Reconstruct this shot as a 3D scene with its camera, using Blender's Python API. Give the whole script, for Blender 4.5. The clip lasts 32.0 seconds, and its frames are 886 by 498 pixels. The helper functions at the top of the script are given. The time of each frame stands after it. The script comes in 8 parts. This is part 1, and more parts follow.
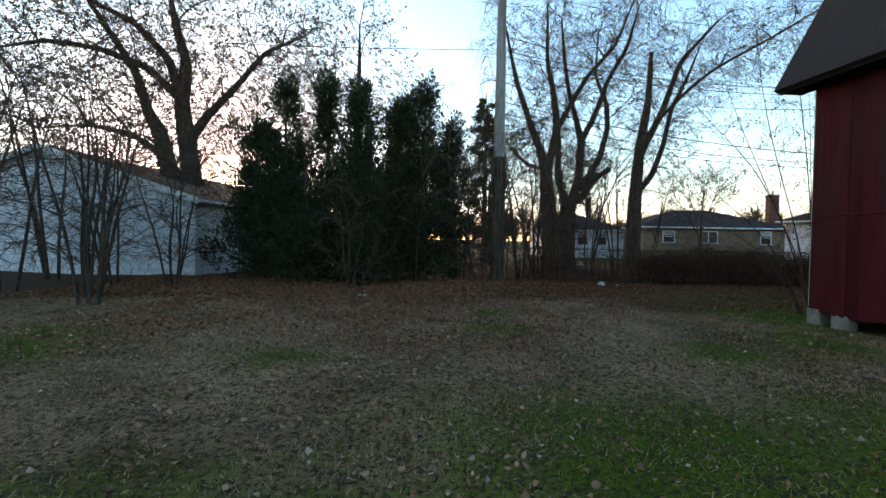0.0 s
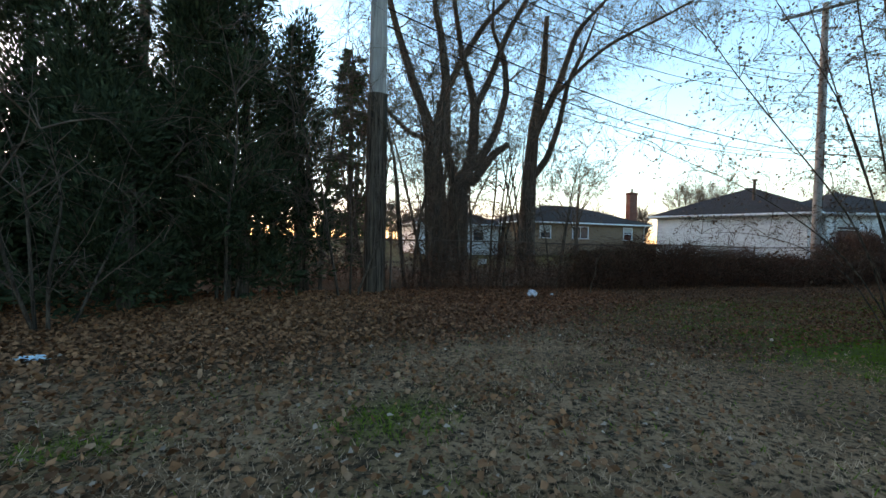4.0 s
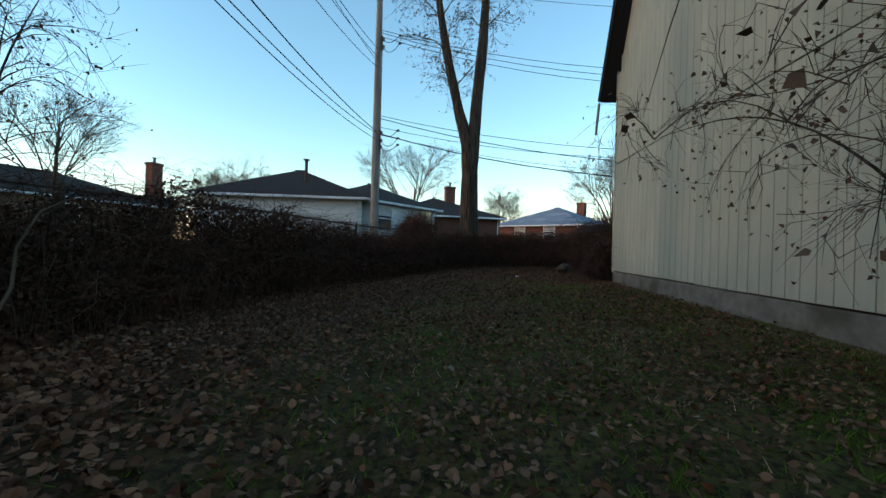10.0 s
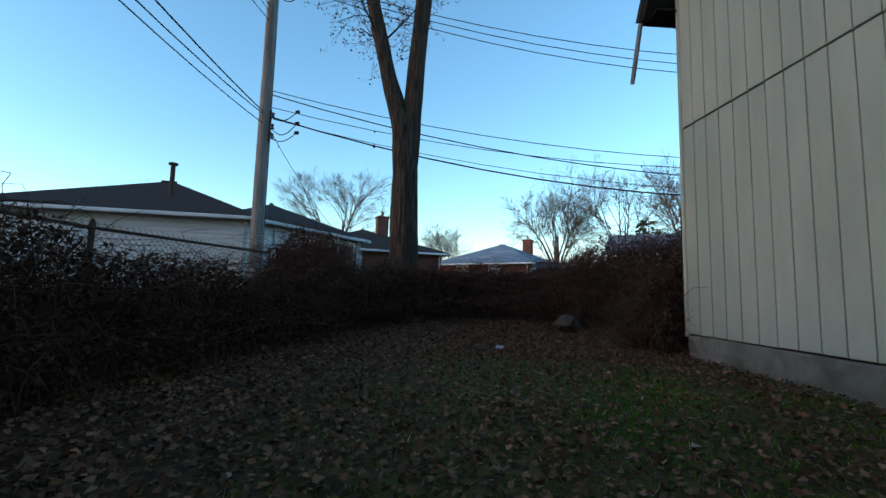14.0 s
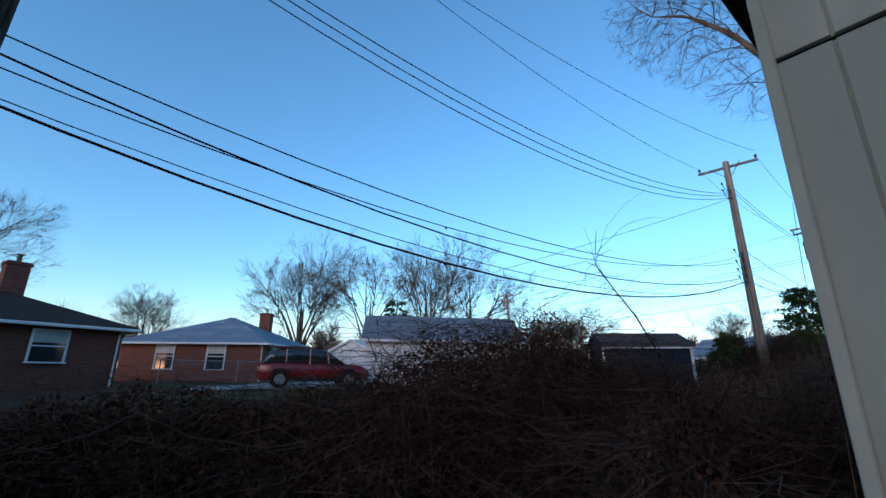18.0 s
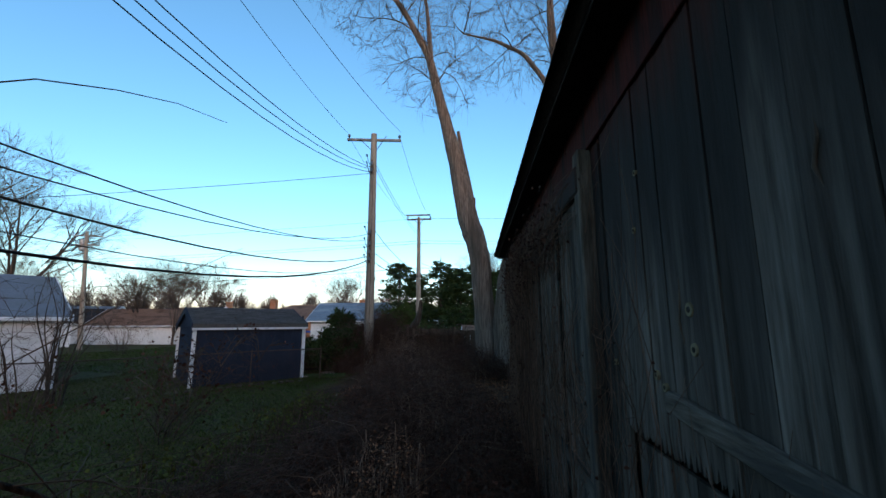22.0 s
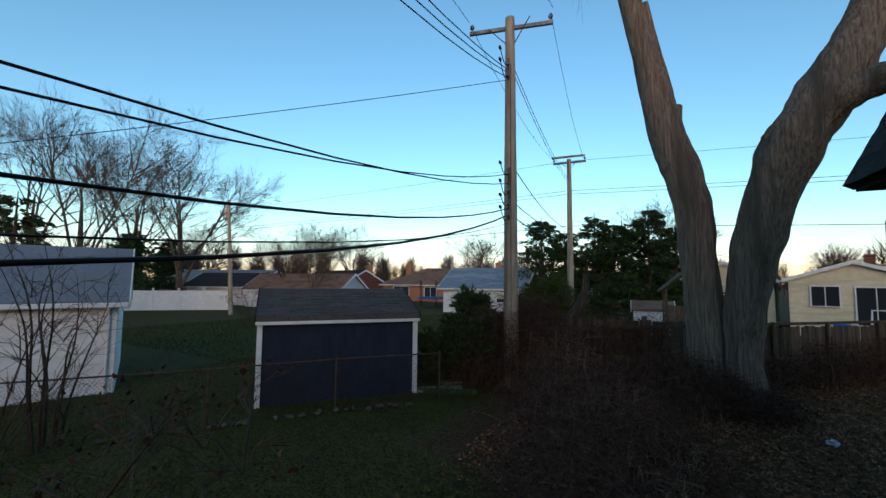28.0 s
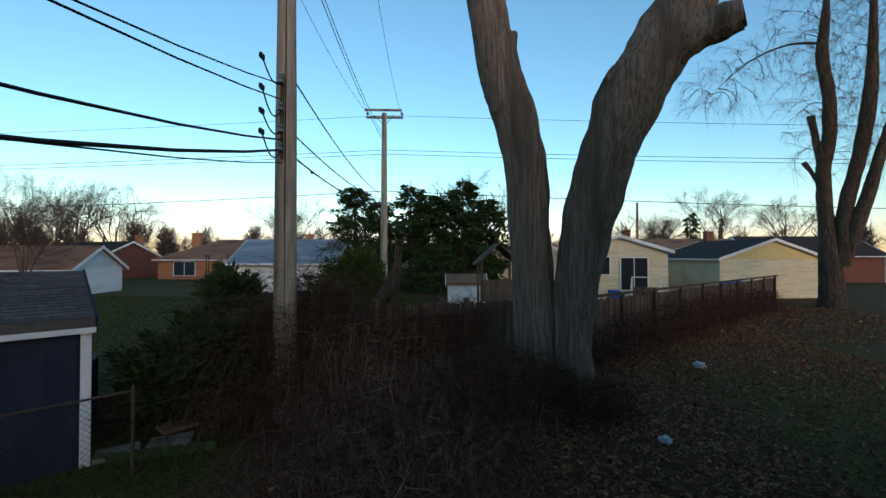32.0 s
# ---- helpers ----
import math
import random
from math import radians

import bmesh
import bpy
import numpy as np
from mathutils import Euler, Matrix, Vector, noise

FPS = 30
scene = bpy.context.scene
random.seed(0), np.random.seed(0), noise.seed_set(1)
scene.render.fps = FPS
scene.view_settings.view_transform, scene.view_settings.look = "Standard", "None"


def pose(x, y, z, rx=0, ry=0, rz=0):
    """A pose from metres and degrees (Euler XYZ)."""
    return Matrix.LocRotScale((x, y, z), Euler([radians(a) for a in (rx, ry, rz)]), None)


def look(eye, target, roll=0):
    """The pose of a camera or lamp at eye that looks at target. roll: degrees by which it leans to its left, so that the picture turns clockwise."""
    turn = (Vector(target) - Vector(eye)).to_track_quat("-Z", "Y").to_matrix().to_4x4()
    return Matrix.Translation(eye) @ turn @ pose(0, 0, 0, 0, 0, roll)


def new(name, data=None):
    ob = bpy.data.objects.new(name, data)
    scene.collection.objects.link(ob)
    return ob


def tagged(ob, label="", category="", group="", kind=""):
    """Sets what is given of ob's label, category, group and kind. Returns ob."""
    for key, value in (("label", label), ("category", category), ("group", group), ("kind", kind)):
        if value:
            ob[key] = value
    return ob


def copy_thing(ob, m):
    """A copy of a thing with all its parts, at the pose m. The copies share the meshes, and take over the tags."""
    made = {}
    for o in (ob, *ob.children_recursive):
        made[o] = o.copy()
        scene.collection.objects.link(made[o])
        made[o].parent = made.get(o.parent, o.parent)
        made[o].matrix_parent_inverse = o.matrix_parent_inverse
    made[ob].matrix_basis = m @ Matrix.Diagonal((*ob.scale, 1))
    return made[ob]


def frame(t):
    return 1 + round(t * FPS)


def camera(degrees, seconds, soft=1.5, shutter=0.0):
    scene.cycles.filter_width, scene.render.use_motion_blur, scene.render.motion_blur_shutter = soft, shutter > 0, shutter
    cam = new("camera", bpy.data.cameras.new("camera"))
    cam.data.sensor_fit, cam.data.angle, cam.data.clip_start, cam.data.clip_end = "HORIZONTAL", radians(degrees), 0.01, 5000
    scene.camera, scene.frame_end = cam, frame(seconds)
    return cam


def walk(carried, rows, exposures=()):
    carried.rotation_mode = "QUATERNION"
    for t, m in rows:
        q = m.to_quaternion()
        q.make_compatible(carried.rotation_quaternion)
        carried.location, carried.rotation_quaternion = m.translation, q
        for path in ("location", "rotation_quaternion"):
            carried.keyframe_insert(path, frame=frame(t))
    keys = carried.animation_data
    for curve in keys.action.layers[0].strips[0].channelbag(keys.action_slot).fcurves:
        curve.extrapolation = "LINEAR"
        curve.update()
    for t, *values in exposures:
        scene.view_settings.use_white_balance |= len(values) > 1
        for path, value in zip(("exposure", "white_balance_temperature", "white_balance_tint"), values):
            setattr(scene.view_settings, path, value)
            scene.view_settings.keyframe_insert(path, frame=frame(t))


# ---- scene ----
cam = camera(93.0, 32.0)
PATH = [
    (0.0, (0.000, 0.000, 1.430), (0.000, 4.999, 1.317), 1.0),
    (0.5, (0.000, 0.722, 1.392), (0.070, 5.721, 1.296), 1.0),
    (1.0, (0.000, 1.444, 1.354), (0.148, 6.441, 1.267), 1.0),
    (1.5, (0.000, 2.204, 1.354), (0.192, 7.200, 1.267), 1.0),
    (2.0, (0.000, 2.964, 1.316), (0.262, 7.956, 1.211), 1.0),
    (2.5, (0.038, 3.648, 1.278), (0.456, 8.629, 1.173), 1.1),
    (3.0, (0.114, 4.332, 1.278), (0.749, 9.291, 1.191), 1.1),
    (3.5, (0.228, 5.016, 1.240), (1.233, 9.913, 1.144), 1.1),
    (4.0, (0.418, 5.624, 1.202), (1.996, 10.367, 1.089), 1.3),
    (4.5, (0.608, 6.232, 1.164), (2.816, 10.718, 1.155), 1.4),
    (6.5, (2.204, 8.664, 1.012), (5.079, 12.755, 0.960), 1.2),
    (7.0, (2.622, 9.196, 0.974), (5.389, 13.360, 0.913), 1.2),
    (7.5, (2.888, 9.766, 0.936), (5.868, 13.778, 0.788), 1.5),
    (8.0, (3.230, 10.260, 0.936), (6.811, 13.743, 0.727), 1.6),
    (8.5, (3.648, 10.640, 0.860), (7.940, 13.198, 0.677), 1.6),
    (9.0, (4.142, 10.868, 0.822), (8.830, 12.602, 0.700), 1.6),
    (9.5, (4.674, 11.020, 0.784), (9.499, 12.331, 0.723), 1.6),
    (10.0, (5.282, 11.096, 0.746), (10.158, 12.204, 0.720), 1.5),
    (10.5, (5.966, 11.248, 0.746), (10.842, 12.356, 0.702), 1.5),
    (11.0, (6.574, 11.438, 0.708), (11.464, 12.478, 0.656), 1.5),
    (11.5, (7.220, 11.628, 0.670), (12.142, 12.505, 0.635), 1.5),
    (12.0, (7.866, 11.742, 0.670), (12.816, 12.446, 0.696), 1.4),
    (12.5, (8.550, 11.818, 0.632), (13.519, 12.349, 0.806), 1.4),
    (13.0, (9.234, 11.856, 0.670), (14.200, 12.334, 1.001), 1.4),
    (13.5, (9.918, 11.894, 0.708), (14.881, 12.346, 1.109), 1.4),
    (15.5, (12.540, 11.970, 0.898), (17.463, 11.893, 1.766), 1.2),
    (16.0, (13.110, 11.932, 1.012), (18.013, 11.649, 1.949), 1.2),
    (16.5, (13.642, 11.856, 1.088), (18.507, 11.396, 2.145), 1.1),
    (17.0, (14.212, 11.742, 1.202), (18.988, 10.900, 2.420), 1.0),
    (17.5, (14.744, 11.628, 1.316), (19.302, 10.112, 2.703), 0.9),
    (18.0, (15.238, 11.400, 1.468), (19.405, 9.014, 2.863), 0.6),
    (18.5, (15.732, 11.096, 1.620), (19.398, 7.976, 2.973), 0.3),
    (19.0, (16.112, 10.678, 1.734), (19.113, 6.946, 3.171), 0.1),
    (19.5, (16.416, 10.298, 1.848), (18.506, 6.051, 3.459), -0.3),
    (20.0, (16.682, 9.842, 2.038), (18.002, 5.299, 3.658), -0.6),
    (20.5, (16.834, 9.348, 2.190), (17.650, 4.674, 3.768), -0.6),
    (21.0, (16.948, 8.854, 2.380), (17.726, 4.152, 3.892), -0.6),
    (21.5, (17.024, 8.284, 2.532), (17.922, 3.532, 3.801), -0.4),
    (22.0, (17.100, 7.752, 2.646), (18.199, 2.952, 3.514), -0.2),
    (22.5, (17.252, 7.258, 2.722), (18.605, 2.510, 3.513), -0.0),
    (23.0, (17.404, 6.764, 2.798), (19.029, 2.099, 3.572), 0.1),
    (23.5, (17.556, 6.308, 2.874), (19.398, 1.725, 3.648), 0.2),
    (24.0, (17.670, 5.852, 2.950), (19.694, 1.348, 3.732), 0.2),
    (24.5, (17.860, 5.320, 3.026), (19.994, 0.866, 3.808), 0.3),
    (25.0, (18.050, 4.826, 3.064), (20.278, 0.414, 3.820), 0.3),
    (25.5, (18.316, 4.332, 3.140), (20.624, -0.045, 3.862), 0.4),
    (27.5, (19.304, 2.698, 3.406), (21.978, -1.499, 3.894), 0.5),
    (28.0, (19.570, 2.242, 3.406), (22.152, -2.022, 3.798), 0.5),
    (28.5, (19.760, 1.862, 3.444), (21.934, -2.636, 3.653), 0.4),
    (29.0, (19.950, 1.444, 3.482), (21.453, -3.324, 3.587), 0.2),
    (29.5, (20.064, 1.026, 3.482), (20.958, -3.893, 3.569), -0.0),
    (30.0, (20.140, 0.570, 3.482), (20.818, -4.383, 3.578), -0.0),
    (30.5, (20.178, 0.076, 3.482), (20.839, -4.879, 3.569), -0.0),
    (31.0, (20.216, -0.418, 3.482), (20.843, -5.378, 3.561), -0.0),
    (31.5, (20.254, -0.950, 3.444), (20.863, -5.912, 3.505), -0.0),
    (32.0, (20.292, -1.444, 3.444), (20.893, -6.407, 3.523), -0.0),
]
EXPOSURES = [(0.0, 2.5, 9900, 14), (4.0, 2.78, 9700, 13), (7.0, 1.7, 8500, 8), (9.0, 2.06, 8900, 4), (13.0, 2.0, 7900, 3), (16.0, 1.72, 6800, 5), (19.0, 1.4, 6200, 6), (23.0, 1.6, 7250, 3), (28.0, 1.37, 7600, 1), (32.0, 1.42, 7800, 1)]
walk(cam, [(t, look(eye, target, roll)) for t, eye, target, roll in PATH], EXPOSURES)

# ---- world and light ----
world = bpy.data.worlds.new("dusk_sky")
scene.world = world
world.use_nodes = True
wn = world.node_tree
sky = wn.nodes.new("ShaderNodeTexSky")
sky.sky_type = 'NISHITA'
sky.sun_disc = False
SUN_ELEV, SUN_HEAD = radians(7.0), radians(28.0)
sky.sun_elevation, sky.sun_rotation = SUN_ELEV, -SUN_HEAD
sky.air_density, sky.dust_density, sky.ozone_density = 1.0, 0.3, 3.0
tone = wn.nodes.new("ShaderNodeHueSaturation")
tone.inputs["Hue"].default_value = 0.498
tone.inputs["Saturation"].default_value = 0.97
wn.links.new(sky.outputs[0], tone.inputs["Color"])
# pale lavender haze where the evening sky turns from blue to warm
part_rgb, share, rng_map, haze = wn.nodes.new("ShaderNodeSeparateColor"), wn.nodes.new("ShaderNodeMath"), wn.nodes.new("ShaderNodeMapRange"), wn.nodes.new("ShaderNodeMix")
wn.links.new(tone.outputs[0], part_rgb.inputs[0])
share.operation = 'DIVIDE'
wn.links.new(part_rgb.outputs[0], share.inputs[0])
wn.links.new(part_rgb.outputs[2], share.inputs[1])
rng_map.inputs["From Min"].default_value, rng_map.inputs["From Max"].default_value = 0.45, 0.95
wn.links.new(share.outputs[0], rng_map.inputs["Value"])
haze.data_type, haze.blend_type = 'RGBA', 'MULTIPLY'
wn.links.new(rng_map.outputs[0], haze.inputs["Factor"])
wn.links.new(tone.outputs[0], haze.inputs["A"])
haze.inputs["B"].default_value = (1.08, 0.885, 1.10, 1)
deep_map, deep_sky = wn.nodes.new("ShaderNodeMapRange"), wn.nodes.new("ShaderNodeMix")
deep_map.inputs["From Min"].default_value, deep_map.inputs["From Max"].default_value = 0.50, 0.26
wn.links.new(share.outputs[0], deep_map.inputs["Value"])
deep_sky.data_type, deep_sky.blend_type = 'RGBA', 'MULTIPLY'
wn.links.new(deep_map.outputs[0], deep_sky.inputs["Factor"])
wn.links.new(haze.outputs["Result"], deep_sky.inputs["A"])
deep_sky.inputs["B"].default_value = (0.75, 0.95, 1.07, 1)
wn.links.new(deep_sky.outputs["Result"], wn.nodes["Background"].inputs[0])
wn.nodes["Background"].inputs[1].default_value = 0.15
sun = new("sun", bpy.data.lights.new("sun", "SUN"))
sun.data.energy, sun.data.angle, sun.data.color = 0.6, radians(50), (1.0, 0.60, 0.42)
sun.matrix_world = look((-math.sin(SUN_HEAD) * 50, math.cos(SUN_HEAD) * 50, 50 * math.tan(SUN_ELEV)), (0, 0, 0))


# ---- materials ----
def material(name, low, high, scale=6.0, rough=0.8, bump=0.3, metal=0.0, stretch=(1, 1, 1), vary=0.0, island=0.0, stain=None, stain_scale=0.7, detail=6, spec=0.1, lo=0.3, hi=0.7, deep=0.02, stain_lo=0.5):
    """Two scales of noise between two colours, a stain colour in patches, fine relief, and a change from piece to piece."""
    m = bpy.data.materials.new(name)
    m.use_nodes = True
    nt = m.node_tree
    N, L = nt.nodes, nt.links
    b = N["Principled BSDF"]
    b.inputs["Roughness"].default_value, b.inputs["Metallic"].default_value = rough, metal
    b.inputs["Specular IOR Level"].default_value = spec
    tc, mp = N.new("ShaderNodeTexCoord"), N.new("ShaderNodeMapping")
    mp.inputs["Scale"].default_value = stretch
    info = N.new("ShaderNodeObjectInfo")
    sh = N.new("ShaderNodeVectorMath")
    sh.operation = 'MULTIPLY_ADD'
    L.new(info.outputs["Random"], sh.inputs[0])
    sh.inputs[1].default_value = (37.0, 53.0, 71.0)
    L.new(tc.outputs["Object"], sh.inputs[2])
    L.new(sh.outputs[0], mp.inputs["Vector"])
    n1, n2 = N.new("ShaderNodeTexNoise"), N.new("ShaderNodeTexNoise")
    n1.inputs["Scale"].default_value, n1.inputs["Detail"].default_value, n1.inputs["Roughness"].default_value = scale, detail, 0.65
    n2.inputs["Scale"].default_value, n2.inputs["Detail"].default_value = stain_scale, 4
    L.new(mp.outputs[0], n1.inputs["Vector"]), L.new(mp.outputs[0], n2.inputs["Vector"])
    ramp = N.new("ShaderNodeValToRGB")
    ramp.color_ramp.elements[0].position, ramp.color_ramp.elements[0].color = lo, (*low, 1)
    ramp.color_ramp.elements[1].position, ramp.color_ramp.elements[1].color = hi, (*high, 1)
    L.new(n1.outputs["Fac"], ramp.inputs[0])
    col = ramp.outputs[0]
    if stain:
        mix, sr = N.new("ShaderNodeMix"), N.new("ShaderNodeValToRGB")
        mix.data_type = 'RGBA'
        sr.color_ramp.elements[0].position, sr.color_ramp.elements[1].position = stain_lo, stain_lo + 0.16
        L.new(n2.outputs["Fac"], sr.inputs[0])
        L.new(sr.outputs[0], mix.inputs["Factor"])
        L.new(col, mix.inputs["A"])
        mix.inputs["B"].default_value = (*stain, 1)
        col = mix.outputs["Result"]
    if vary or island:
        hs = N.new("ShaderNodeHueSaturation")
        ma = N.new("ShaderNodeMath")
        ma.operation = 'MULTIPLY_ADD'
        src = info.outputs["Random"]
        if island:
            src = N.new("ShaderNodeNewGeometry").outputs["Random Per Island"]
        amount = vary or island
        L.new(src, ma.inputs[0])
        ma.inputs[1].default_value, ma.inputs[2].default_value = 2 * amount, 1 - amount
        L.new(ma.outputs[0], hs.inputs["Value"])
        L.new(col, hs.inputs["Color"])
        col = hs.outputs[0]
    L.new(col, b.inputs["Base Color"])
    if bump:
        bp = N.new("ShaderNodeBump")
        bp.inputs["Strength"].default_value, bp.inputs["Distance"].default_value = bump, deep
        L.new(n1.outputs["Fac"], bp.inputs["Height"])
        L.new(bp.outputs[0], b.inputs["Normal"])
    return m


def brick_material(name, c1, c2, mortar):
    m = material(name, c1, c2, 9, 0.9, 0.2)
    nt = m.node_tree
    N, L = nt.nodes, nt.links
    br = N.new("ShaderNodeTexBrick")
    br.inputs["Color1"].default_value, br.inputs["Color2"].default_value = (*c1, 1), (*c2, 1)
    br.inputs["Mortar"].default_value = (*mortar, 1)
    br.inputs["Scale"].default_value = 1.0
    br.inputs["Brick Width"].default_value, br.inputs["Row Height"].default_value = 0.21, 0.068
    br.inputs["Mortar Size"].default_value = 0.008
    tc, sp, cb, ad = N.new("ShaderNodeTexCoord"), N.new("ShaderNodeSeparateXYZ"), N.new("ShaderNodeCombineXYZ"), N.new("ShaderNodeMath")
    L.new(tc.outputs["Object"], sp.inputs[0])
    L.new(sp.outputs[0], ad.inputs[0]), L.new(sp.outputs[1], ad.inputs[1])
    L.new(ad.outputs[0], cb.inputs[0]), L.new(sp.outputs[2], cb.inputs[1])
    L.new(cb.outputs[0], br.inputs["Vector"])
    L.new(br.outputs["Color"], N["Principled BSDF"].inputs["Base Color"])
    return m


def glass_material(name, tint, rough=0.05):
    m = bpy.data.materials.new(name)
    m.use_nodes = True
    b = m.node_tree.nodes["Principled BSDF"]
    b.inputs["Base Color"].default_value = (*tint, 1)
    b.inputs["Roughness"].default_value, b.inputs["Specular IOR Level"].default_value = rough, 0.8
    return m


